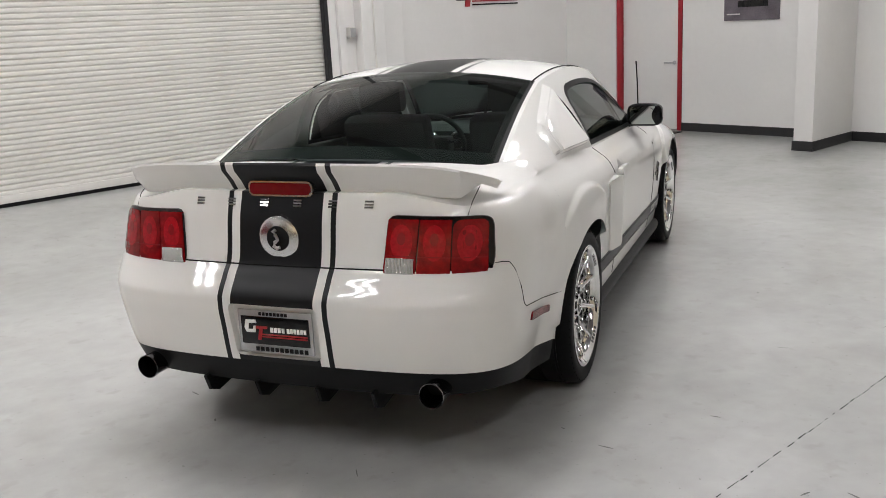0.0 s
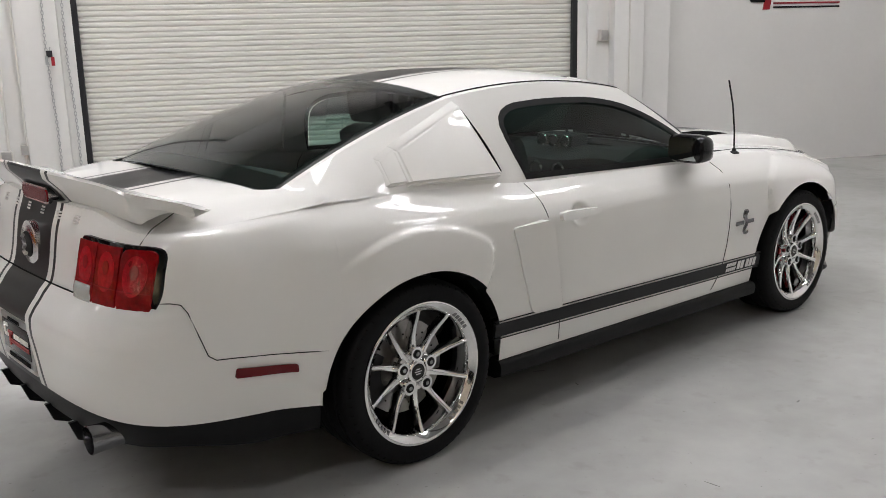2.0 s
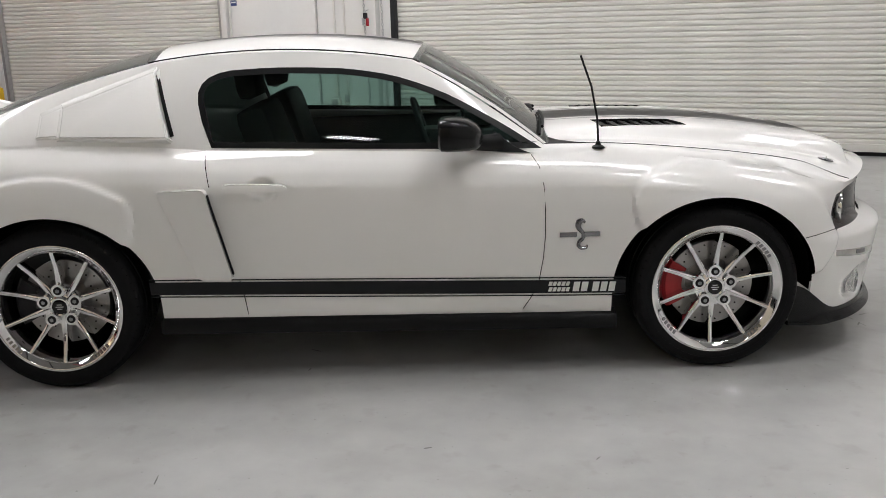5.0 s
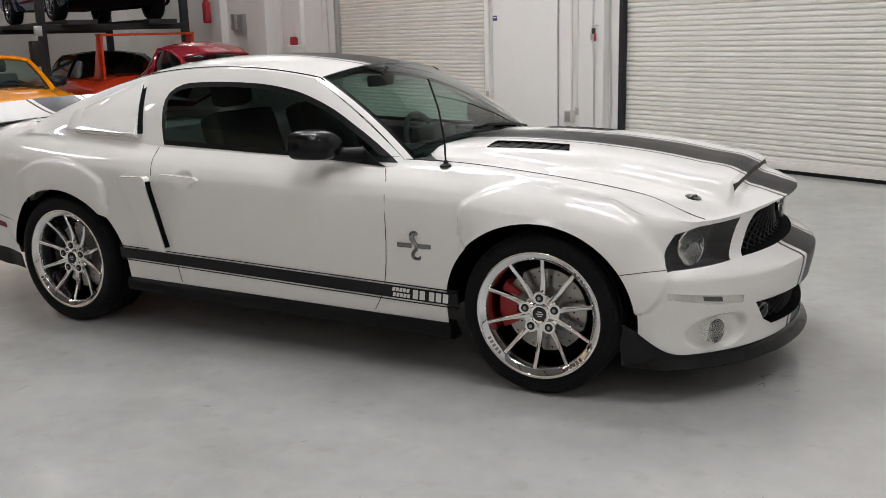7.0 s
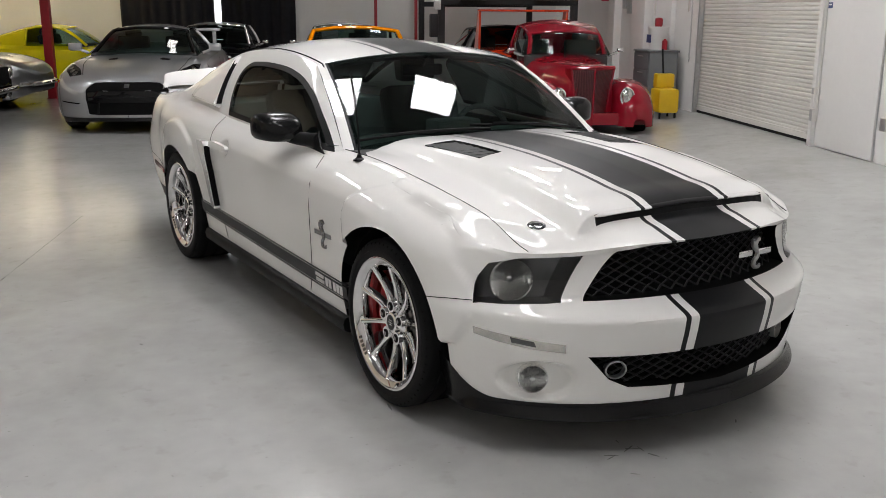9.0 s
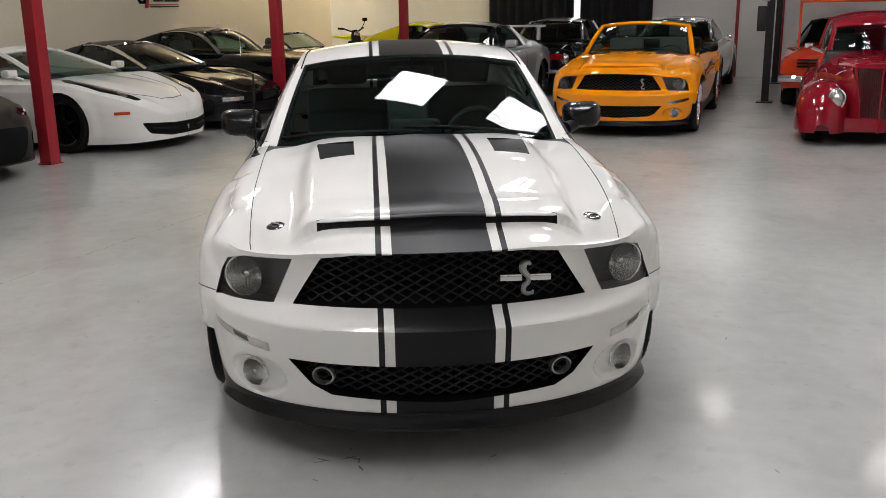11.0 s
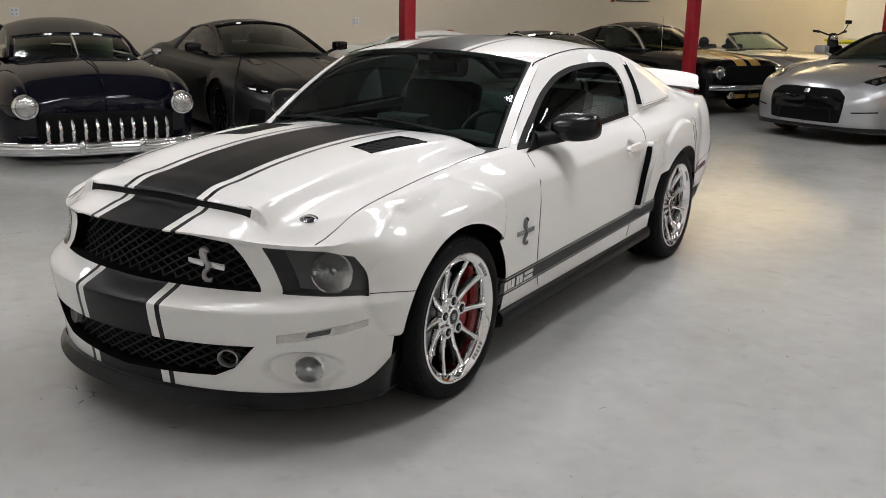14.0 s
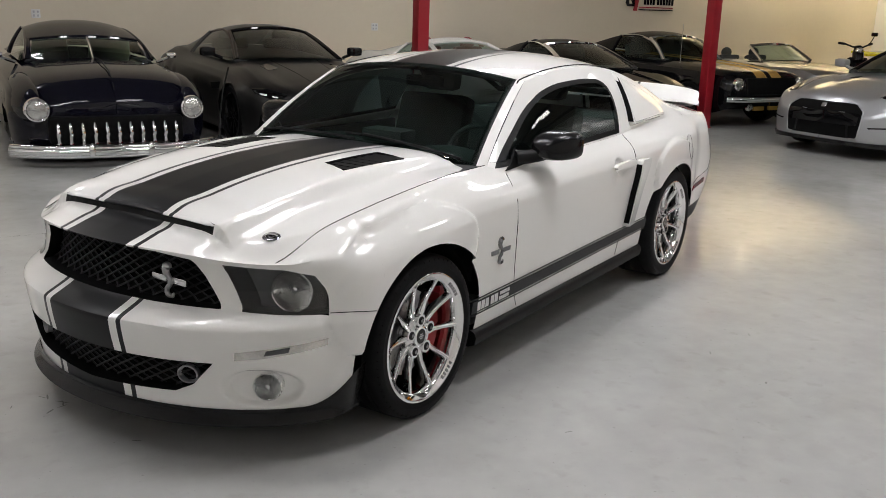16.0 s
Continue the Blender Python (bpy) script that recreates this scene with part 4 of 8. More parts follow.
bm = patch(nose_pt, NS, 72)
mirrored(bm)
outward(bm, (1.2, 0, 0.4))
open_arches(bm)
stripe_cuts(bm)
GRILLE = [(-0.53, 0.575), (0.53, 0.575), (0.42, 0.748), (0.30, 0.768), (0.0, 0.775), (-0.30, 0.768), (-0.42, 0.748)]
LOWER_GRILLE = [(-0.55, 0.392), (0.55, 0.392), (0.47, 0.30), (0.40, 0.265), (0.0, 0.245), (-0.40, 0.265), (-0.47, 0.30)]
LAMP = [(0.60, 0.572), (0.838, 0.557), (0.81, 0.65), (0.782, 0.698), (0.71, 0.722), (0.525, 0.735)]
for poly in (GRILLE, LOWER_GRILLE):
    cut_poly(bm, poly, "yz")
bmesh.ops.delete(bm, geom=[f for f in bm.faces if f.calc_center_median().x > 1.9 and any(in_poly(f.calc_center_median().y, f.calc_center_median().z, p) for p in (GRILLE, LOWER_GRILLE))], context="FACES")
for s in (1, -1):
    for poly in (LAMP,):
        p = [(s * y, z) for y, z in poly]
        cut_poly(bm, p, "yz")
        bmesh.ops.delete(bm, geom=[f for f in bm.faces if f.calc_center_median().x > 1.8 and in_poly(f.calc_center_median().y, f.calc_center_median().z, p)], context="FACES")
part("front_bumper", bm, PAINT, hero, "white front bumper cover with dark stripes")


# side skins
def side_patch(s):
    def fn(i, j):
        x = -1.70 + i * (1.66 + 1.70)
        z = sill(x) + (belt(x) - sill(x)) * j
        return x, s * y_side(x, z), z
    return patch(fn, 270, 84)


DOOR = [(-0.585, 0.24), (0.56, 0.20), (0.625, 0.40), (0.65, 0.60), (0.645, 0.80), (0.60, 1.02), (-0.72, 1.02), (-0.69, 0.82), (-0.60, 0.43)]
for s in (1, -1):
    bm = side_patch(s)
    outward(bm, (0, 0, 0.5))
    open_arches(bm)
    cut_poly(bm, DOOR)
    door = split_out(bm, lambda c: in_poly(c.x, c.z, DOOR))
    front = split_out(bm, lambda c: c.x > 0.0)
    part("quarter_panel", bm, PAINT, hero)
    part("front_fender", front, PAINT, hero)
    part("door", door, PAINT, hero, "white door")


# rear deck and tail
def deck_pt(i, j):
    x1, y, z1 = t_edge[int(round(i * TAIL_SAMPLES))]
    x0 = -1.83 + 0.17 * smooth01((y - 0.60) / 0.14)
    x = x0 + (min(x1, x0 - 0.02) - x0) * j
    return x, y, z_deck(x, y) + (z1 - z_deck(x1, y)) * smooth01((j - 0.15) / 0.85)


bm = patch(deck_pt, TAIL_SAMPLES, 40)
mirrored(bm)
outward(bm, (-2, 0, 0))
stripe_cuts(bm)
part("trunk_lid", bm, PAINT, hero, "white trunk lid with dark stripes")


def tail_pt(i, j):
    k = int(round(i * TAIL_SAMPLES))
    z1 = t_edge[k][2]
    low = 0.245 + 0.065 * smooth01((-tail(k, 0.3)[0] - 1.95) / 0.35)
    z = z1 + (low - z1) * j
    x, y = tail(k, z)
    return x, y, z


bm = patch(tail_pt, TAIL_SAMPLES, 70)
mirrored(bm)
outward(bm, (-1.5, 0, 0.6))
open_arches(bm)
stripe_cuts(bm)
cut(bm, (-2.6, 0, 0.425), (0.11, 0, 1.0), lambda c: c.z < 0.55)
valance_z = curve([(-2.6, 0.425), (-1.6, 0.315)])
lower = split_out(bm, lambda c: c.z < valance_z(c.x))
for f in lower.faces:
    f.material_index = 0
part("rear_valance", lower, M["black_plastic"], hero, "black rear valance")
RECESS = rounded([(-0.178, 0.432), (0.178, 0.432), (0.185, 0.640), (-0.185, 0.640)], 0.022)
cut_poly(bm, RECESS, "yz")
bmesh.ops.delete(bm, geom=[f for f in bm.faces if f.calc_center_median().x < -2.3 and in_poly(f.calc_center_median().y, f.calc_center_median().z, RECESS)], context="FACES")
part("rear_bumper", bm, PAINT, hero, "white tail and rear bumper cover with dark stripes")

# greenhouse
WB, WT, BT, BB = ((0.738, 0.0, 0.975), (0.69, 0.75, 0.922)), ((0.176, 0.0, 1.350), (0.125, 0.618, 1.293)), ((-0.98, 0.0, 1.376), (-0.95, 0.607, 1.312)), ((-1.86, 0.0, 1.085), (-1.78, 0.676, 1.045))


def across(pair, p):
    """A bowed line across the car: p from -1 to 1."""
    c, e = pair
    q = abs(p)
    return Vector((c[0] + (e[0] - c[0]) * q * q, e[1] * p, c[2] + (e[2] - c[2]) * q ** 2.2))


def roof_pt(t, p):
    """The top of the cabin from the windscreen's foot (t = 0) to the rear glass's foot (t = 3)."""
    k = [across(w, p) for w in (WB, WT, BT, BB)]
    if t <= 1:
        v = k[0].lerp(k[1], t)
        v.z += 0.020 * 4 * t * (1 - t) * (1 - 0.1 * abs(p))
        v.x += 0.012 * 4 * t * (1 - t)
    elif t <= 2:
        s = t - 1
        v = k[1].lerp(k[2], s)
        v.z += (0.042 + 0.002 * abs(p)) * 4 * s * (1 - s)
    else:
        s = t - 2
        v = k[2].lerp(k[3], s)
        v.z += 0.034 * 4 * s * (1 - s) * (1 - 0.3 * abs(p))
    return v


def strip(t0, t1, nu, nv, p0=-1.0, p1=1.0):
    return patch(lambda i, j: roof_pt(t0 + (t1 - t0) * i, p0 + (p1 - p0) * j), nu, nv)


bm = strip(1.0, 2.0, 36, 44)
outward(bm, (-0.4, 0, 0.6))
stripe_cuts(bm)
part("roof", bm, PAINT, hero, "white roof with twin dark stripes")
for s in (1, -1):
    for t0, t1, nm in ((0.0, 1.0, "a_pillar"), (2.0, 3.0, "c_pillar")):
        bm = strip(t0, t1, 24, 3, s * (0.935 if t0 < 1 else 0.972), s * 1.0)
        outward(bm, (0, 0, 0))
        part(nm, bm, M["white_car"], hero)
        bm = strip(t0, t1, 24, 2, s * (0.915 if t0 < 1 else 0.945), s * (0.935 if t0 < 1 else 0.972))
        outward(bm, (0, 0, 0))
        part("glass_seal", bm, M["black_plastic"], hero)
bm = strip(0.0, 1.0, 24, 40, -0.92, 0.92)
outward(bm, (0, 0, 0))
part("windshield", bm, M["screen_glass"], hero, "tinted windscreen")
bm = strip(2.0, 3.0, 24, 40, -0.955, 0.955)
outward(bm, (-1, 0, 0))
part("rear_window", bm, M["dark_glass"], hero, "dark tinted rear window")


for t0, t1, p0, p1 in ((0.0, 0.05, -0.915, 0.915), (0.965, 1.0, -0.915, 0.915), (2.0, 2.05, -0.95, 0.95), (2.90, 3.0, -0.95, 0.95), (0.0, 1.0, 0.89, 0.915), (0.0, 1.0, -0.915, -0.89), (2.0, 3.0, 0.90, 0.95), (2.0, 3.0, -0.95, -0.90)):
    bm = strip(t0, t1, 20, 16, p0, p1)
    for v in bm.verts:
        v.co.z -= 0.004
    part("glass_border", bm, M["seam"], hero, "black printed border of the glass")


def cabin_side(x, k, s):
    """The cabin's flank: k = 0 on the belt, 1 on the roof rail."""
    # rail
    if x > 0.125:
        t = curve([(0.125, 1.0), (0.69, 0.0)])(x)
        r = roof_pt(t, 1.0)
    elif x > -0.95:
        r = roof_pt(1 + (0.125 - x) / 1.075, 1.0)
    else:
        r = roof_pt(2 + (-0.95 - x) / 0.83, 1.0)
    b = Vector((x, 0.805, belt(x)))
    v = b.lerp(Vector((x, r.y, r.z)), k)
    v.y += 0.022 * 4 * k * (1 - k) * min(1, (r.z - b.z) / 0.2)
    v.y *= s
    return v


arc = curve([(-0.62, 1.278), (-0.45, 1.284), (-0.20, 1.276), (0.0, 1.249), (0.21, 1.184), (0.45, 1.060), (0.65, 0.934)])
WINDOW = [(-0.695, 0.978), (0.0, 0.952), *[(0.65 - 1.27 * k / 20, arc(0.65 - 1.27 * k / 20)) for k in range(21)], (-0.668, 1.269), (-0.710, 1.252), (-0.738, 1.228), (-0.752, 1.195), (-0.750, 1.15), (-0.733, 1.08)]


def inset(poly, d):
    cx, cz = sum(p[0] for p in poly) / len(poly), sum(p[1] for p in poly) / len(poly)
    out = []
    for i, (x, z) in enumerate(poly):
        a, b = poly[i - 1], poly[(i + 1) % len(poly)]
        tx, tz = b[0] - a[0], b[1] - a[1]
        ln = math.hypot(tx, tz)
        nx, nz = -tz / ln, tx / ln
        if (cx - x) * nx + (cz - z) * nz < 0:
            nx, nz = -nx, -nz
        out.append((x + nx * d, z + nz * d))
    return out


GLASS = inset(WINDOW, 0.024)
for s in (1, -1):
    bm = patch(lambda i, j: cabin_side(0.69 - i * 2.45, j, s), 170, 30)
    outward(bm, (-0.3, 0, 0.8))
    cut_poly(bm, WINDOW)
    cut_poly(bm, GLASS)
    pane = split_out(bm, lambda c: in_poly(c.x, c.z, GLASS))
    trim = split_out(bm, lambda c: in_poly(c.x, c.z, WINDOW))
    for v in trim.verts:
        v.co.y += s * 0.002
    part("cabin_side", bm, PAINT, hero)
    part("window_trim", trim, M["black_plastic"], hero, "black window surround")
    for v in pane.verts:
        v.co.y -= s * 0.008
    part("side_window", pane, M["glass"], hero, "tinted side window")


# ---- pieces laid on the show car's skin ----
def laid(poly, fn, off=0.004, base=-0.004, step=0.04):
    """A flat outline (a, b) cut into small faces, bent onto a surface fn(a, b, off), with its rim going down to base."""
    bm = bmesh.new()
    bm.faces.new([bm.verts.new((a, b, 0)) for a, b in poly])
    lo_a, hi_a = min(p[0] for p in poly), max(p[0] for p in poly)
    lo_b, hi_b = min(p[1] for p in poly), max(p[1] for p in poly)
    for lo, hi, no, ix in ((lo_a, hi_a, (1, 0, 0), 0), (lo_b, hi_b, (0, 1, 0), 1)):
        n = int((hi - lo) / step)
        for i in range(1, n + 1):
            co = [0, 0, 0]
            co[ix] = lo + (hi - lo) * i / (n + 1)
            bmesh.ops.bisect_plane(bm, geom=bm.verts[:] + bm.edges[:] + bm.faces[:], dist=1e-6, plane_co=co, plane_no=no)
    rim = [e for e in bm.edges if e.is_boundary]
    r = bmesh.ops.extrude_edge_only(bm, edges=rim)
    low = {g for g in r["geom"] if isinstance(g, bmesh.types.BMVert)}
    for v in bm.verts:
        v.co = Vector(fn(v.co.x, v.co.y, base if v in low else off))
    bmesh.ops.recalc_face_normals(bm, faces=bm.faces)
    return bm


def on_tail(y, z, off):
    return tail_x(y, z) - off, y, z


def on_lamp(y, z, off):
    return tail_x(y, max(z, 0.79)) - off, y, z


def on_nose(y, z, off):
    return nose_x(y, z) + off, y, z


def on_side(s):
    return lambda x, z, off: (x, s * (y_panel(x, z) + off), z)


def on_hood(x, y, off):
    return x, y, z_skin(x, y) + off


def ring_poly(cx, cy, rx, ry, n=20):
    return [(cx + rx * math.cos(2 * math.pi * i / n), cy + ry * math.sin(2 * math.pi * i / n)) for i in range(n)]


def seam(pts, parent=hero, r=0.0017):
    return part("panel_gap", tube(pts, r, 5), M["seam"], parent)


# headlamps, grilles
for s in (1, -1):
    lamp = part("headlight", laid(rounded([(s * y, z) for y, z in LAMP], 0.015), lambda y, z, off: on_nose(y, z, off), -0.090, 0.002), M["lamp_housing"], hero, "grey-bodied headlight with a round lens")
    cover = laid(rounded([(s * y, z) for y, z in LAMP], 0.015), lambda y, z, off: on_nose(y, z, off), 0.0005, -0.004)
    if sum(f.normal.x * f.calc_area() for f in cover.faces) < 0:
        bmesh.ops.reverse_faces(cover, faces=cover.faces)
    part("cover", cover, M["clear_glass"], lamp, "clear outer lens")
    c = Vector((nose_x(0.722, 0.636) - 0.026, s * 0.716, 0.638))
    m = Matrix.Translation(c) @ Matrix.Rotation(s * 0.42, 4, "Z") @ Matrix.Rotation(-math.pi / 2, 4, "Z") @ Matrix.Diagonal((1, 1, 0.98, 1))
    for prof, nm, mt, lb in (([(0.008, -0.040), (0.03, -0.034), (0.055, -0.016), (0.075, 0.011)], "reflector", "fluted", "bright fluted reflector"), ([(0.0, -0.006), (0.012, -0.010), (0.016, -0.036)], "bulb_shield", "chrome", "")):
        bowl = revolve(prof, 32)
        bmesh.ops.transform(bowl, matrix=m, verts=bowl.verts)
        part(nm, bowl, M[mt], lamp, lb)
    bez = revolve([(0.074, -0.01), (0.080, 0.006), (0.078, 0.013), (0.074, 0.010)], 32)
    bmesh.ops.transform(bez, matrix=m, verts=bez.verts)
    part("bezel", bez, M["chrome"], lamp)
    part("marker_lamp", laid([(s * y, z) for y, z in [(0.618, 0.406), (0.622, 0.438), (0.70, 0.449), (0.79, 0.463), (0.854, 0.476), (0.862, 0.470), (0.848, 0.450), (0.79, 0.431), (0.70, 0.413)]], on_nose, 0.003, -0.01, 0.02), M["marker"], hero, "clear front marker lamp")
    part("marker_bulb", laid([(s * y, z) for y, z in [(0.70, 0.424), (0.708, 0.444), (0.765, 0.454), (0.76, 0.434)]], on_nose, 0.0042, 0.0, 0.02), M["lamp_housing"], hero, "dark bulb recess")
    fog = revolve([(0.008, -0.006), (0.03, -0.003), (0.046, 0.004), (0.050, 0.009), (0.055, 0.005), (0.056, -0.03)], 28)
    m = Matrix.Translation((nose_x(0.693, 0.297) - 0.006, s * 0.688, 0.297)) @ Matrix.Rotation(s * 0.55, 4, "Z") @ Matrix.Rotation(-math.pi / 2, 4, "Z")
    bmesh.ops.transform(fog, matrix=m, verts=fog.verts)
    fl = part("fog_lamp", fog, M["fluted"], hero, "round clear fog lamp")
    for prof, nm, mt in (([(0.0, 0.016), (0.025, 0.014), (0.048, 0.006)], "lens", "clear_glass"), ([(0.0, 0.009), (0.009, 0.006), (0.010, -0.006)], "bulb", "chrome")):
        r = revolve(prof, 28)
        bmesh.ops.transform(r, matrix=m, verts=r.verts)
        part(nm, r, M[mt], fl)


def lattice(poly, depth, px, pz, mat, name):
    """Diamond wire mesh inside an outline of the nose, set back by depth."""
    bm = bmesh.new()
    ys, zs = [p[0] for p in poly], [p[1] for p in poly]
    y0, y1, z0, z1 = min(ys), max(ys), min(zs), max(zs)
    n = int((y1 - y0 + (z1 - z0) * px / pz) / px) + 2
    for d in (1, -1):
        for i in range(-2, n):
            run_pts = []
            for k in range(13):
                z = z0 + (z1 - z0) * k / 12
                y = (y0 + i * px + (z - z0) * px / pz) if d > 0 else (y1 - i * px - (z - z0) * px / pz)
                if in_poly(y, z, poly):
                    run_pts.append((nose_x(y, z) - depth + 0.002 * d, y, z))
            if len(run_pts) > 1:
                add_tube(bm, run_pts, 0.0042, 4)
    return part(name, bm, mat, hero)


for poly, depth, nm in ((GRILLE, 0.055, "upper_grille"), (LOWER_GRILLE, 0.05, "lower_grille")):
    bm = laid(poly, on_nose, -depth - 0.012, 0.001, 0.05)
    g = part(nm, bm, M["under"], hero, "black grille opening")
    lattice(poly, depth, 0.062, 0.034, M["dark_steel"], "grille_mesh").parent = g
# badge in the grille: two bars and a coiled emblem
for y0, y1 in ((0.212, 0.290), (0.318, 0.395)):
    part("badge_bar", box(-0.004, 0.006, y0, y1, 0.640, 0.664, 0.002, Matrix.Translation((nose_x(0.30, 0.65) - 0.02, 0, 0)) ), M["chrome"], hero, "chrome badge bar")
COIL = [(-0.016, 0.050), (-0.004, 0.058), (0.010, 0.051), (0.012, 0.034), (0.001, 0.016), (-0.010, 0.002), (-0.008, -0.016), (0.007, -0.030), (0.010, -0.046), (-0.004, -0.058), (-0.022, -0.057), (-0.026, -0.045)]
COIL_R = [0.006, 0.011, 0.015, 0.014, 0.011, 0.0095, 0.0095, 0.0095, 0.0095, 0.0085, 0.007, 0.004]


def coil_path(n=34):
    """The emblem's line and thickness, rounded between its keys."""
    ks = list(range(len(COIL)))
    fa, fb, fr = curve([(k, c[0]) for k, c in zip(ks, COIL)]), curve([(k, c[1]) for k, c in zip(ks, COIL)]), curve([(k, r) for k, r in zip(ks, COIL_R)])
    ts = [(len(COIL) - 1) * i / n for i in range(n + 1)]
    return [(fa(t), fb(t)) for t in ts], [fr(t) for t in ts]


COIL, COIL_R = coil_path()
part("grille_badge", tube([(nose_x(0.30, 0.65) - 0.012, y, z) for y, z in [(0.304 - a, 0.650 + b) for a, b in COIL]], 0.008, 8, radii=COIL_R), M["galv"], hero, "brushed silver coiled grille emblem")
for s in (1, -1):
    m = Matrix.Translation((nose_x(0.435, 0.325) - 0.030, s * 0.430, 0.325)) @ Matrix.Rotation(s * 0.35, 4, "Z") @ Matrix.Rotation(-math.pi / 2, 4, "Z") @ Matrix.Diagonal((1.12, 1, 0.92, 1))
    r = revolve([(0.029, -0.02), (0.032, 0.004), (0.037, 0.003), (0.037, -0.02)], 28)
    bmesh.ops.transform(r, matrix=m, verts=r.verts)
    part("duct_ring", r, M["galv"], hero, "brushed steel oval duct ring")


# splitter
def splitter_pt(i, j):
    th = (-1 + 2 * i) * 1.515
    k = min(int(round(j * 6)), 6)
    top = 0.206 + 0.13 * smooth01((abs(th) - 1.10) / 0.42) ** 1.3
    z = (top, top - 0.4 * (top - 0.178), 0.178, 0.160, 0.150, 0.146, 0.146)[k]
    out = (0.004, 0.006, 0.012, 0.036, 0.041, 0.034, -0.12)[k]
    x, y = nose(abs(th), max(z, 0.17))
    fade = 1 - 0.7 * smooth01((abs(th) - 1.2) / 0.3) if out > 0.01 else 1.0
    x += out * fade * math.cos(th)
    return x, math.copysign(y + out * fade * 0.55 * abs(math.sin(th)), th), z


bm = patch(splitter_pt, 90, 6)
outward(bm, (1.2, 0, 0.4))
part("front_splitter", bm, M["carbon"], hero, "glossy carbon front splitter")

# hood vents and pins
for s in (1, -1):
    p = [(x, s * y) for x, y in VENT]
    v = part("hood_vent", laid(p, on_hood, -0.022, 0.001), M["black_plastic"], hero, "black louvred hood vent")
    for k in range(7):
        t = (k + 0.5) / 7
        x = 0.94 + 0.37 * t
        y0, y1 = 0.315 - 0.008 * t, 0.483 - 0.030 * t
        bm = box(-0.016, 0.016, s * y0, s * y1, -0.003, 0.003, 0.0, Matrix.Translation((x, 0, z_skin(x, 0.4) - 0.009)) @ Matrix.Rotation(0.16, 4, "Y"))
        part("louvre", bm, M["black_plastic"], v)
    x, y = 1.912, s * 0.595
    nv = Vector((z_skin(x - 0.02, y) - z_skin(x + 0.02, y), z_skin(x, y - 0.02) - z_skin(x, y + 0.02), 0.04)).normalized()
    m = Matrix.Translation((x, y, z_skin(x, y) + 0.001)) @ nv.to_track_quat("Z", "Y").to_matrix().to_4x4()
    bm = bmesh.new()
    add_revolve(bm, [(0.0, -0.007), (0.012, -0.006), (0.014, -0.003), (0.030, -0.003), (0.034, 0.0), (0.0, 0.002)], 28)
    bmesh.ops.transform(bm, matrix=m @ Matrix.Rotation(-math.pi / 2, 4, "X"), verts=bm.verts)
    pin = part("hood_pin", bm, M["dark_chrome"], hero, "round chrome hood pin")
    part("pin_loop", tube([m @ Vector(p) for p in ((-0.024, 0, 0.004), (-0.012, 0, 0.011), (0.012, 0, 0.011), (0.024, 0, 0.004))], 0.0035, 6), M["chrome"], pin)
    seam([(x, s * y, z_skin(x, y) + 0.001) for x, y in [(0.62 + 0.04 * k, np.interp(0.62 + 0.04 * k, [0.6, 1.0, 1.5, 1.93, 2.0], [0.735, 0.728, 0.715, 0.69, 0.678])) for k in range(35)]])
for s in (1, -1):
    seam([(a, s * (b + 0.001), z) for a, b, z in [(*nose(th, z), z) for th, z in ((1.20, 0.566), (1.27, 0.566), (1.34, 0.564), (1.40, 0.560), (1.45, 0.556), (1.49, 0.552))]])

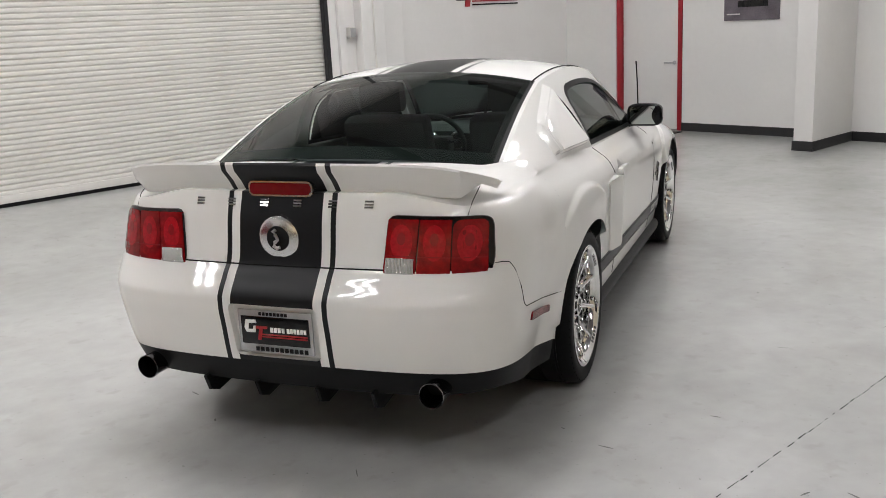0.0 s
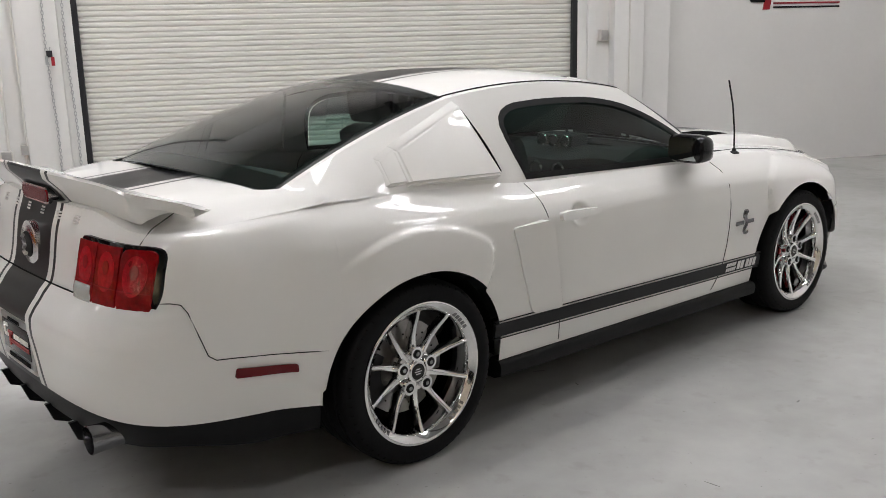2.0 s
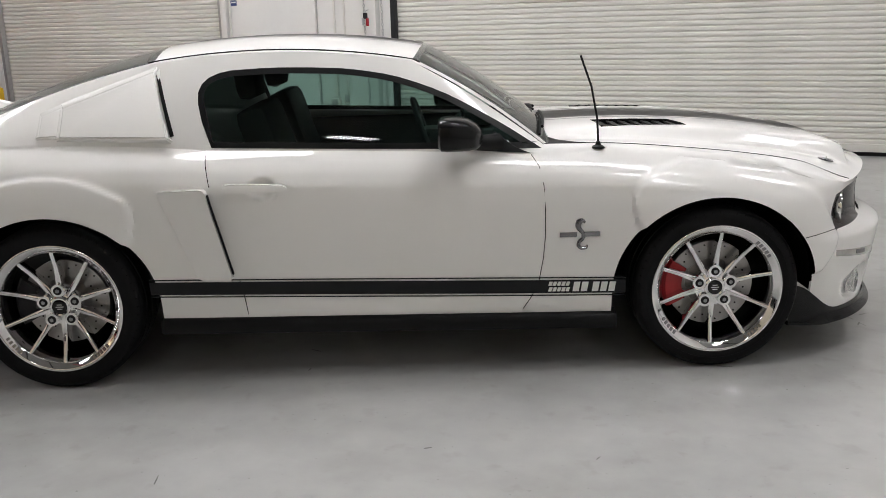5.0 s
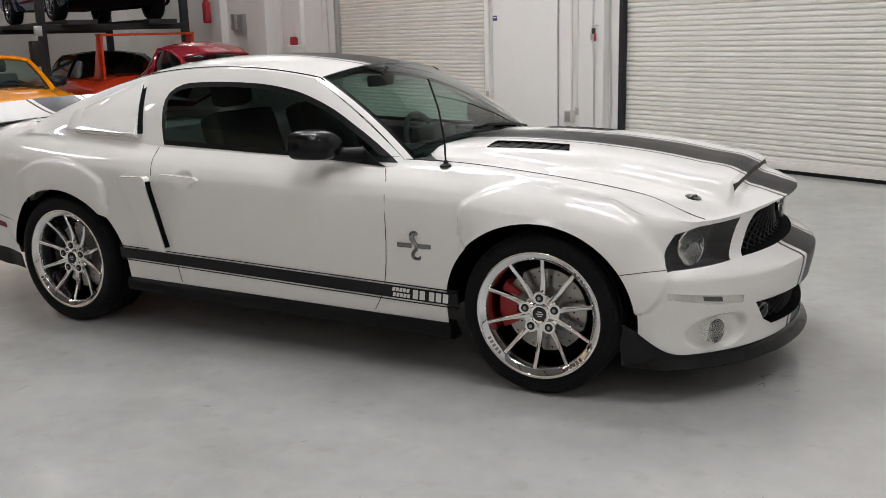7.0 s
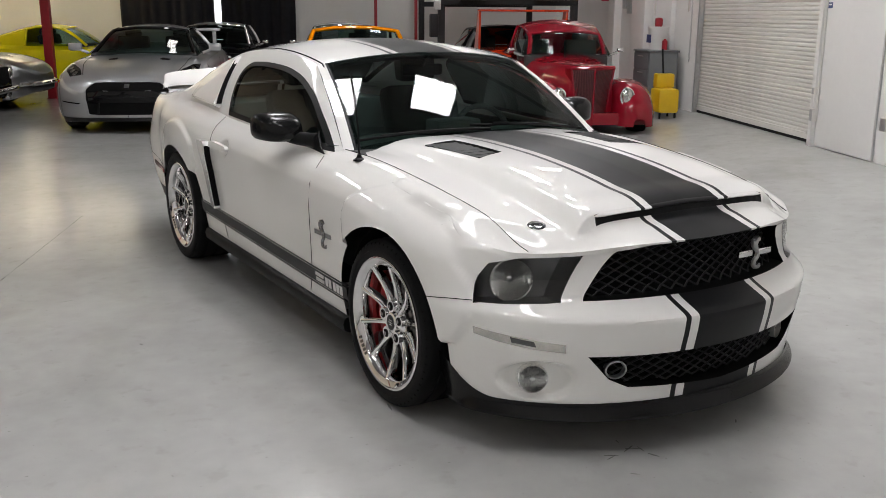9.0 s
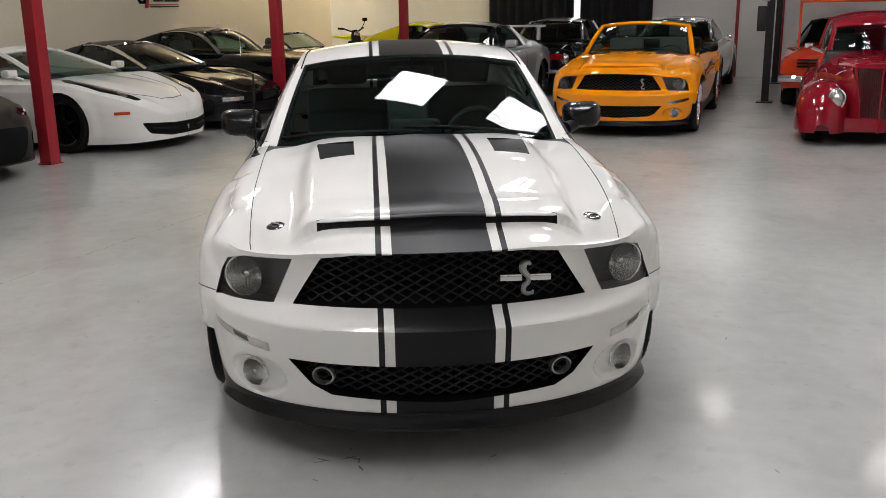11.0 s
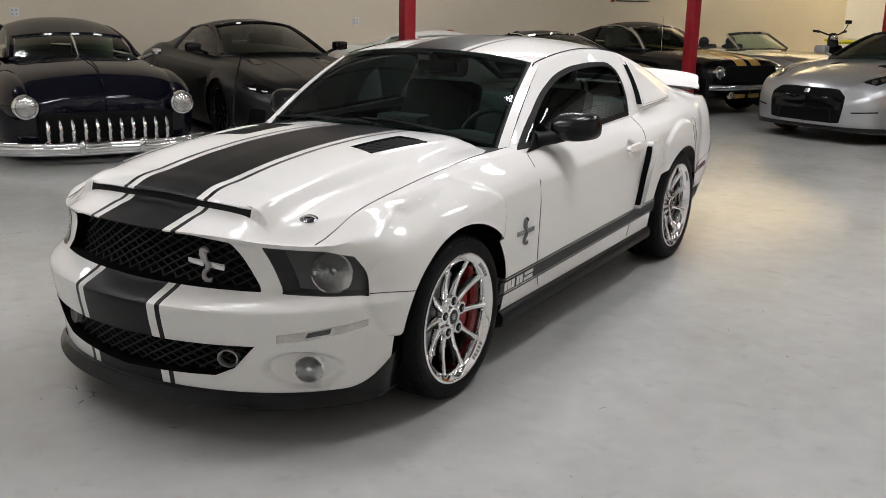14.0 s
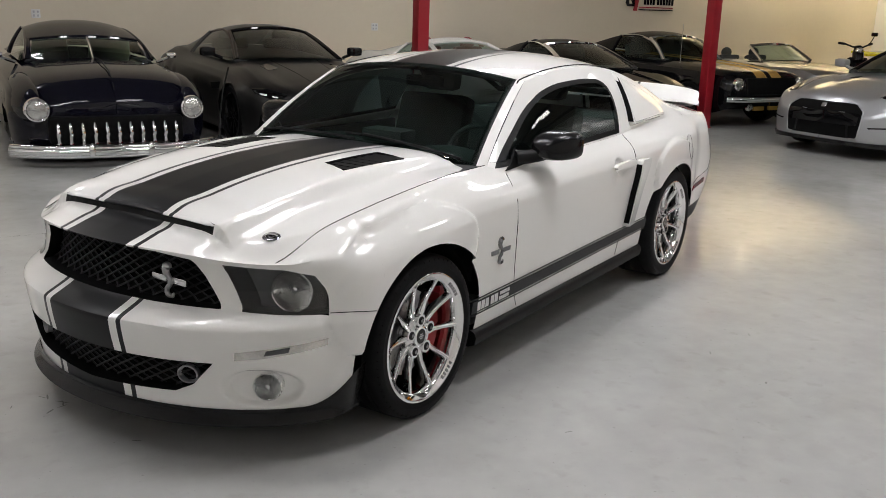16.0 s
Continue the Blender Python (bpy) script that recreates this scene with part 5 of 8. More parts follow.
# side details
SIDE_TOP = curve([(-0.96, 0.457), (-0.5, 0.446), (0.5, 0.418), (1.0, 0.404)])
SIDE_LOW = curve([(-0.96, 0.380), (-0.5, 0.366), (0.5, 0.335), (1.0, 0.322)])
for s in (1, -1):
    fn = on_side(s)
    xs = [-0.975 + 0.049 * k for k in range(41)]

    def band(a, b):
        return [(x, SIDE_LOW(x) + (SIDE_TOP(x) - SIDE_LOW(x)) * a) for x in xs] + [(x, SIDE_LOW(x) + (SIDE_TOP(x) - SIDE_LOW(x)) * b) for x in reversed(xs)]
    for a, b in ((0.0, 0.05), (0.15, 0.85), (0.95, 1.0)):
        part("side_stripe", laid(band(a, b), fn, 0.0042, -0.012, 0.04), M["stripe"], hero, "dark grey side stripe")
    # lettering of the stripe as bars
    bars = [(0.764 + 0.034 * k + (0.012 if k > 1 else 0.0), 0.026, 0.24, 0.76) for k in range(5)]
    bars += [(0.662 + 0.018 * k, 0.014, lo, hi) for k in range(5) for lo, hi in ((0.24, 0.46), (0.55, 0.77))]
    for x0, wd, lo, hi in bars:
        lz = lambda x, t: SIDE_LOW(x) + (SIDE_TOP(x) - SIDE_LOW(x)) * t
        part("lettering_bar", laid([(x0, lz(x0, lo)), (x0 + wd, lz(x0 + wd, lo)), (x0 + wd + 0.006, lz(x0 + wd, hi)), (x0 + 0.006, lz(x0, hi))], fn, 0.0056, 0.001, 0.05), M["white_car"], hero)
    # badge on the fender
    em = [(0.794 + a * s, 0.595 + b) for a, b in COIL]
    part("fender_badge", tube([fn(x, z, 0.004) for x, z in em], 0.007, 8, radii=[0.85 * r for r in COIL_R]), M["dark_chrome"], hero, "chrome curved fender emblem")
    for x0, x1 in ((0.708, 0.778), (0.806, 0.872)):
        part("badge_bar", laid([(x0, 0.585), (x1, 0.585), (x1, 0.605), (x0, 0.605)], fn, 0.005, 0.0), M["dark_chrome"], hero)
    # door gaps
    seam([fn(x, z, 0.0014) for x, z in [(-0.720, 0.966), (-0.715, 0.945), (-0.710, 0.92), (-0.703, 0.89), (-0.697, 0.86), (-0.692, 0.836)]])
    seam([fn(x, z, 0.0014) for x, z in [(-0.606, 0.448), (-0.60, 0.42), (-0.594, 0.38), (-0.589, 0.34), (-0.585, 0.29)]])
    seam([fn(x, z, 0.0014) for x, z in [(0.605, 0.912), (0.632, 0.87), (0.645, 0.80), (0.65, 0.70), (0.65, 0.60), (0.642, 0.5), (0.625, 0.40), (0.595, 0.33), (0.56, 0.275)]])
    # handle with its bowl
    hd = part("door_handle", laid(rounded([(-0.635, 0.815), (-0.585, 0.812), (-0.40, 0.815), (-0.378, 0.826), (-0.40, 0.840), (-0.585, 0.850), (-0.635, 0.847)], 0.012), fn, 0.034, 0.012, 0.03), M["white_car"], hero, "white door handle")
    part("handle_foot", laid([(-0.62, 0.82), (-0.58, 0.82), (-0.58, 0.842), (-0.62, 0.842)], fn, 0.02, -0.002, 0.03), M["white_car"], hd)
    # side scoop: rises from its rear edge to an opening that faces forward
    def scoop_fn(x, z, off, s=s):
        xf, xr = -0.706 + (0.828 - z) * 0.224, -0.90 + (0.821 - z) * 0.3425
        k = min(max((x - xr) / (xf - xr), 0.0), 1.0)
        return x, s * (y_panel(x, z) + (off * (0.22 + 0.78 * k) if off > 0 else off)), z
    sc = part("side_scoop", laid(rounded([(-0.905, 0.826), (-0.707, 0.834), (-0.623, 0.452), (-0.770, 0.450), (-0.858, 0.70)], 0.022), scoop_fn, 0.040, -0.002, 0.03), M["white_car"], hero, "white side scoop ahead of the rear wheel")
    bm = patch(lambda i, j: Vector((-0.704 + (0.828 - (0.81 - 0.335 * i)) * 0.224 + 0.0015, s * (y_panel(-0.7, 0.81 - 0.335 * i) + 0.002 + 0.034 * j), 0.81 - 0.335 * i)), 16, 2)
    part("scoop_slot", bm, M["under"], sc, "black scoop opening")
    # rocker skirt
    sk = bmesh.new()
    rows = []
    for i in range(41):
        x = -0.945 + i * 1.895 / 40
        z = sill(x) + 0.004
        rows.append([sk.verts.new((x, s * y, zz)) for y, zz in ((0.84, z + 0.01), (y_panel(x, 0.30) + 0.003, z), (0.894, z - 0.010), (0.900, z - 0.030), (0.893, z - 0.062), (0.86, z - 0.075), (0.78, z - 0.075))])
    grid_faces(sk, rows)
    sk.faces.new(rows[0])
    sk.faces.new(rows[-1][::-1])
    bmesh.ops.recalc_face_normals(sk, faces=sk.faces)
    part("side_skirt", sk, M["black_plastic"], hero, "black side skirt")
    # quarter window scoop
    def on_cabin(x, k, off, s=s):
        v = cabin_side(x, k, 1)
        return v.x, s * (v.y + off), v.z

    def plate(low_ring, top_ring, name, parent, label, bevel):
        qs = bmesh.new()
        lo = [qs.verts.new(on_cabin(*p)) for p in low_ring]
        hi = [qs.verts.new(on_cabin(*p)) for p in top_ring]
        qs.faces.new(hi)
        for a in range(len(lo)):
            b = (a + 1) % len(lo)
            qs.faces.new((lo[a], lo[b], hi[b], hi[a]))
        bmesh.ops.recalc_face_normals(qs, faces=qs.faces)
        bmesh.ops.bevel(qs, geom=[e for e in qs.edges if any(v in hi for v in e.verts)], offset=bevel, segments=4, affect="EDGES")
        return part(name, qs, M["white_car"], parent, label)

    q = plate([(-0.922, 0.97, -0.004), (-0.846, 0.05, -0.004), (-1.335, 0.07, -0.004), (-1.335, 0.77, -0.004)], [(-0.930, 0.91, 0.034), (-0.858, 0.12, 0.046), (-1.305, 0.15, 0.026), (-1.305, 0.66, 0.022)], "quarter_scoop", hero, "white quarter window scoop", 0.009)
    plate([(-1.29, 0.80, -0.004), (-1.29, 0.09, -0.004), (-1.415, 0.10, -0.004), (-1.415, 0.70, -0.004)], [(-1.29, 0.70, 0.012), (-1.29, 0.17, 0.014), (-1.39, 0.18, 0.012), (-1.39, 0.60, 0.010)], "scoop_step", q, "", 0.005)
    bm = patch(lambda i, j: Vector(on_cabin(-0.8445 - 0.074 * i - 0.008 * j, 0.14 + 0.72 * i, 0.003 + (0.030 - 0.008 * i) * j)), 12, 2)
    part("scoop_slot", bm, M["under"], q, "black scoop opening")
    # mirror
    mi = bmesh.new()
    rows = []
    for x, sc_, dz, dy in ((0.232, 0.0, 0.0, 0.0), (0.233, 0.86, 0.0, 0.0), (0.242, 0.97, 0.0, 0.0), (0.265, 1.0, 0.0, 0.0), (0.305, 0.98, -0.001, -0.002), (0.345, 0.90, -0.006, -0.008), (0.378, 0.74, -0.014, -0.018), (0.398, 0.45, -0.020, -0.026), (0.405, 0.0, -0.022, -0.028)):
        rows.append([mi.verts.new((x - 0.012 * math.cos(a) * sc_, s * (0.918 + dy + 0.106 * sc_ * abs(math.cos(a)) ** 0.5 * (1 if math.cos(a) > 0 else -1)), 1.020 + dz + 0.066 * sc_ * abs(math.sin(a)) ** 0.55 * (1 if math.sin(a) > 0 else -1))) for a in [2 * math.pi * k / 40 for k in range(41)]])
    grid_faces(mi, rows)
    bmesh.ops.remove_doubles(mi, verts=mi.verts, dist=1e-4)
    bmesh.ops.recalc_face_normals(mi, faces=mi.faces)
    mr = part("door_mirror", mi, M["carbon"], hero, "glossy carbon door mirror")
    part("mirror_arm", tube([(0.47, s * 0.782, 0.962), (0.43, s * 0.81, 0.966), (0.38, s * 0.85, 0.972), (0.33, s * 0.89, 0.982)], 0.03, 10, radii=[0.040, 0.034, 0.032, 0.028]), M["black_plastic"], mr, "black mirror arm")
    gl = bmesh.new()
    add_poly(gl, rounded([(-0.085, -0.052), (0.085, -0.052), (0.085, 0.052), (-0.085, 0.052)], 0.03), 0.004, Matrix.Translation((0.2315, s * 0.918, 1.020)) @ Matrix.Rotation(math.pi / 2, 4, "X") @ Matrix.Rotation(-math.pi / 2, 4, "Y"))
    part("mirror_glass", gl, M["mirror"], mr, "mirror glass")
    part("mirror_sail", laid([(0.38, 0.04), (0.60, 0.02), (0.46, 0.50)], lambda x, k, off, s=s: on_cabin(x, k, off, s), 0.006, -0.004, 0.05), M["black_plastic"], mr, "black mirror sail")


def side_at(x, z):
    """Half width of the tail's flank at x."""
    w = tail_w(z)
    lo, hi = 0.0, 0.999
    for _ in range(30):
        q = (lo + hi) / 2
        if tail_x(q * w, z) < x:
            lo = q
        else:
            hi = q
    y = w * lo
    k = smooth01((x + 1.95) / 0.22)
    return y + (y_side(x, z) - y) * k


for s in (1, -1):
    fs = lambda x, z, off, s=s: (x, s * (side_at(x, z) + off), z)
    part("side_marker", laid(rounded([(-2.09, 0.515), (-2.085, 0.548), (-1.866, 0.510), (-1.862, 0.480)], 0.008), fs, 0.007, -0.004, 0.04), M["tail_dark"], hero, "red rear side marker")
    seam([fs(x, z, 0.001) for x, z in [(-2.30, 0.785), (-2.26, 0.786), (-2.235, 0.780), (-2.222, 0.755), (-2.20, 0.68), (-2.175, 0.61), (-2.15, 0.592), (-2.10, 0.586), (-1.95, 0.562), (-1.80, 0.540), (-1.71, 0.527)]])
seam([(tail_x(y, 0.772) - 0.002, y, 0.772) for y in [-0.44 + 0.04 * k for k in range(23)]], r=0.003)
for s in (1, -1):
    seam([(tail_x(s * y, z) - 0.001, s * y, z) for y, z in [(0.715, 1.04), (0.712, 1.0), (0.705, 0.955)]])
part("fuel_door", laid(ring_poly(-1.60, 0.815, 0.062, 0.075, 28), on_side(1), 0.0025, -0.002, 0.04), M["white_car"], hero, "round white fuel filler door")
seam([on_side(1)(-1.60 + 0.064 * math.cos(a), 0.815 + 0.077 * math.sin(a), 0.003) for a in [2 * math.pi * k / 28 for k in range(29)]], r=0.0009)

# neighbouring skins share one run of surface normals where they meet
def blend_skins(names, lo, hi, fade=0.04, reach=0.05):
    """lo and hi: the corners (x, |y|, z) of the stretch in which the skins flow into one another."""
    skins = [o for o in hero.children if o.name.split(".")[0] in names]

    def weight(v):
        q = (v.x, abs(v.y), v.z)
        return min(smooth01(min(c - a, b - c) / fade) for c, a, b in zip(q, lo, hi))

    near = [(v.co.copy(), v.normal.copy()) for o in skins for v in o.data.vertices if all(a - reach < c < b + reach for c, a, b in zip((v.co.x, abs(v.co.y), v.co.z), lo, hi))]
    tree = KDTree(len(near))
    for k, (co, _) in enumerate(near):
        tree.insert(co, k)
    tree.balance()
    for o in skins:
        me = o.data
        even = {}
        for v in me.vertices:
            w = weight(v.co)
            if w > 0:
                a = Vector((0, 0, 0))
                for co, k, d in tree.find_range(v.co, reach):
                    if near[k][1].dot(v.normal) > 0.2:
                        a += near[k][1] * (1 - d / reach) ** 2
                even[v.index] = v.normal.lerp(a.normalized(), w).normalized()
        ns = [n.vector.copy() for n in me.corner_normals]
        for lp in me.loops:
            if lp.vertex_index in even:
                ns[lp.index] = even[lp.vertex_index]
        me.normals_split_custom_set(ns)


blend_skins(("trunk_lid", "rear_bumper", "quarter_panel", "cabin_side"), (-2.6, 0.69, 0.90), (-1.38, 1.0, 1.10))
blend_skins(("fender_top", "front_fender", "front_bumper"), (1.35, 0.72, 0.66), (1.98, 1.0, 0.95))

# aerial
ax, ay, az = 0.885, -0.775, z_skin(0.885, -0.775)
ant = part("aerial", tube([(ax, ay, az + 0.02), (ax - 0.005, ay, az + 0.12), (ax - 0.03, ay, az + 0.25), (ax - 0.075, ay, az + 0.375)], 0.0045, 8), M["black_plastic"], hero, "short black aerial")
part("aerial_base", revolve([(0.0, 0.03), (0.008, 0.028), (0.012, 0.015), (0.026, 0.006), (0.028, 0.0), (0.0, 0.0)], 20), M["black_plastic"], ant)
ant.children[0].matrix_basis = Matrix.Translation((ax, ay, az - 0.002)) @ Matrix.Rotation(math.pi / 2, 4, "X")


# tail spoiler
def spoiler_pt(i, j):
    y = -0.768 + 1.536 * i
    q = abs(y) / 0.768
    end = smooth01((q - 0.90) / 0.10)
    xt = -2.388 + 0.09 * q ** 2 + 0.165 * end
    zt = 1.150 - 0.018 * q ** 2 - 0.042 * q ** 8 - 0.034 * end
    xf = -2.12 + 0.045 * q ** 2
    zf = z_deck(xf, abs(y)) + 0.002 + 0.022 * q ** 6
    xu = -2.335 + 0.05 * q * q + 0.15 * end
    thin = 0.020 + 0.012 * (1 - smooth01((q - 0.3) / 0.05))
    k = int(round(j * 9))
    if k <= 5:
        t = k / 5
        return xf + (xt - xf) * t, y, zf + (zt - zf) * t ** 1.4
    if k == 6:
        return xt - 0.004, y, zt - 0.008
    if k == 7:
        return xt + 0.002, y, zt - thin
    if k == 8:
        return xu - 0.008, y, (1.075 - 0.03 * q ** 4) * (1 - smooth01((q - 0.86) / 0.1)) + (zt - thin - 0.012) * smooth01((q - 0.86) / 0.1)
    return xu + 0.03 + 0.03 * smooth01((q - 0.86) / 0.1), y, (1.02 - 0.02 * q ** 4) * (1 - smooth01((q - 0.86) / 0.1)) + (zf + 0.004) * smooth01((q - 0.86) / 0.1)


bm = patch(spoiler_pt, 80, 9)
outward(bm, (-2.25, 0, 1.06))
stripe_cuts(bm)
sp = part("rear_spoiler", bm, PAINT, hero, "white ducktail spoiler with dark stripes")

# tail lamps
for s in (1, -1):
    TL = [(0.415, 0.752), (0.782, 0.738), (0.797, 0.80), (0.786, 0.93), (0.762, 0.952), (0.436, 0.964)]
    tl = part("tail_lamp", laid(rounded([(s * y, z) for y, z in TL], 0.03), on_lamp, 0.010, -0.004, 0.04), M["black_gloss"], hero, "tail lamp with three red sections")
    n = 3
    for k in range(n):
        a0, a1 = k / n + 0.007, (k + 1) / n - 0.007

        def mixp(a, b):
            lo = Vector((0.415 + (0.782 - 0.415) * a, 0.752 - 0.012 * a))
            hi = Vector((0.436 + (0.776 - 0.436) * a, 0.962 - 0.010 * a))
            p = lo.lerp(hi, b)
            return s * p.x, p.y
        lens = rounded([mixp(a0, 0.02), mixp(a1, 0.02), mixp(a1, 0.955), mixp(a0, 0.955)], 0.005 if k < 2 else 0.03)
        ln = part("lens", laid(lens, on_lamp, 0.015, 0.0, 0.04), M["tail_red"], tl, "red lamp section")
        c = mixp((a0 + a1) / 2, 0.58)
        part("bulb_cell", laid(ring_poly(c[0], c[1], 0.040, 0.062, 22), on_lamp, 0.0158, 0.01, 0.05), M["tail_bright"], ln, "brighter red bulb cell")
        part("bulb_eye", laid(ring_poly(c[0], c[1] + 0.012, 0.015, 0.022, 16), on_lamp, 0.0164, 0.01, 0.05), M["tail_mid"], ln)
        part("divider", laid([mixp(a0, 0.34), mixp(a1, 0.34), mixp(a1, 0.36), mixp(a0, 0.36)], on_lamp, 0.0168, 0.01, 0.06), M["tail_mid"], ln)
    part("reverse_lens", laid([(s * 0.425, 0.762), (s * 0.530, 0.760), (s * 0.532, 0.815), (s * 0.430, 0.818)], on_lamp, 0.0172, 0.0, 0.04), M["fluted"], tl, "clear reversing lens")
hb = part("high_brake_lamp", laid(rounded([(-0.135, 1.000), (0.135, 1.000), (0.135, 1.058), (-0.135, 1.058)], 0.025), lambda y, z, off: (-2.352 - off, y, z + 0.02), 0.004, -0.03, 0.04), M["brushed"], hero, "framed high brake lamp")
part("lens", laid(rounded([(-0.127, 1.007), (0.127, 1.007), (0.127, 1.051), (-0.127, 1.051)], 0.02), lambda y, z, off: (-2.352 - off, y, z + 0.02), 0.008, 0.0, 0.04), M["tail_dark"], hb, "dark red brake lens")
# tail lettering as plain bars
for y in (0.355, 0.213, 0.07, -0.07, -0.213, -0.355):
    for z in (0.984, 0.994, 1.004):
        part("lettering_bar", laid([(y - 0.017, z), (y + 0.017, z), (y + 0.017, z + 0.006), (y - 0.017, z + 0.006)], on_tail, 0.004, -0.002, 0.05), M["chrome"], hero, "small silver lettering bar")
# round medallion
for prof, nm, mt in (([(0.0, 0.014), (0.072, 0.014), (0.082, 0.008), (0.084, -0.02)], "medallion", "brushed"), ([(0.0, 0.0165), (0.046, 0.0165), (0.048, 0.012)], "medallion_centre", "black_plastic"), ([(0.0, 0.018), (0.012, 0.018), (0.013, 0.01)], "lock", "black_gloss")):
    r = revolve(prof, 36)
    up = 0.045 if nm == "lock" else 0.0
    bmesh.ops.transform(r, matrix=Matrix.Translation((tail_x(0, 0.872 + up) , 0, 0.872 + up)) @ Matrix.Rotation(math.pi / 2, 4, "Z"), verts=r.verts)
    part(nm, r, M[mt], hero, "round silver tail medallion" if nm == "medallion" else "")
part("emblem", tube([(-2.415, y, z) for y, z in [(-0.012, 0.842), (0.0, 0.838), (0.012, 0.846), (0.006, 0.86), (-0.006, 0.87), (0.002, 0.888), (0.010, 0.9), (0.0, 0.906)]], 0.007, 6), M["galv"], hero)
# dealer plate in its white recess
part("plate_recess", laid(RECESS, on_tail, -0.030, 0.001, 0.05), M["white_car"], hero, "white plate recess")
pl = part("licence_plate", box(-2.480, -2.470, -0.156, 0.156, 0.452, 0.616, 0.004), M["galv"], hero, "dealer plate in a silver frame")
part("plate_face", box(-2.483, -2.478, -0.143, 0.143, 0.484, 0.592, 0.003), M["black_gloss"], pl, "black plate insert")
def plate_mark(pts, mat, nm, d=0.003):
    """A flat mark on the plate, y to the viewer's right."""
    bm = bmesh.new()
    add_poly(bm, pts, d, Matrix(((0, 0, -1, -2.4825), (-1, 0, 0, 0), (0, 1, 0, 0), (0, 0, 0, 1))))
    bmesh.ops.recalc_face_normals(bm, faces=bm.faces)
    part(nm, bm, mat, pl, "", False)
plate_mark([(-0.128, 0.548), (-0.120, 0.578), (-0.078, 0.580), (-0.076, 0.568), (-0.108, 0.566), (-0.112, 0.542), (-0.092, 0.542), (-0.088, 0.556), (-0.078, 0.556), (-0.082, 0.530), (-0.120, 0.530)], M["white_car"], "plate_mark")
plate_mark([(-0.078, 0.556), (-0.030, 0.556), (-0.032, 0.546), (-0.050, 0.546), (-0.060, 0.502), (-0.074, 0.502), (-0.064, 0.546), (-0.080, 0.546)], M["caliper"], "plate_mark", 0.0036)
for k in range(4):
    plate_mark([(-0.018 + 0.016 * k, 0.535), (-0.006 + 0.016 * k, 0.535), (-0.006 + 0.016 * k, 0.553), (-0.018 + 0.016 * k, 0.553)], M["white_car"], "lettering_bar")
for k in range(6):
    plate_mark([(0.052 + 0.014 * k, 0.535), (0.062 + 0.014 * k, 0.535), (0.062 + 0.014 * k, 0.553), (0.052 + 0.014 * k, 0.553)], M["white_car"], "lettering_bar")
for z in (0.513, 0.522):
    plate_mark([(-0.058, z), (0.136, z), (0.136, z + 0.005), (-0.058, z + 0.005)], M["caliper"], "plate_line")
for k in range(11):
    plate_mark([(-0.086 + 0.0205 * k, 0.459), (-0.072 + 0.0205 * k, 0.459), (-0.072 + 0.0205 * k, 0.475), (-0.086 + 0.0205 * k, 0.475)], M["seam"], "frame_text")
for k in range(8):
    plate_mark([(-0.062 + 0.0155 * k, 0.598), (-0.052 + 0.0155 * k, 0.598), (-0.052 + 0.0155 * k, 0.610), (-0.062 + 0.0155 * k, 0.610)], M["seam"], "frame_text")

# exhausts and diffuser fins
for s in (1, -1):
    r = revolve([(0.044, -0.20), (0.045, -0.03), (0.048, 0.0), (0.045, 0.002), (0.041, -0.02), (0.038, -0.19)], 32)
    bmesh.ops.transform(r, matrix=Matrix.Translation((-2.475, s * 0.606, 0.342)) @ Matrix.Rotation(math.pi / 2, 4, "Z"), verts=r.verts)
    ex = part("exhaust_tip", r, M["dark_chrome"], hero, "polished round exhaust tip")
    r = revolve([(0.0, -0.15), (0.040, -0.15)], 24)
    bmesh.ops.transform(r, matrix=Matrix.Translation((-2.475, s * 0.606, 0.342)) @ Matrix.Rotation(math.pi / 2, 4, "Z"), verts=r.verts)
    part("exhaust_bore", r, M["under"], ex)
for y in (-0.36, -0.13, 0.13, 0.36):
    bm = bmesh.new()
    add_poly(bm, [(-2.455, 0.32), (-2.43, 0.255), (-2.38, 0.235), (-2.15, 0.27), (-2.15, 0.34)], 0.014, Matrix.Translation((0, y, 0)) @ Matrix.Rotation(math.pi / 2, 4, "X"))
    part("diffuser_fin", bm, M["black_plastic"], hero, "black diffuser fin")
part("diffuser", box(-2.30, -1.8, -0.70, 0.70, 0.285, 0.34, 0.02), M["black_plastic"], hero, "black rear diffuser tray")


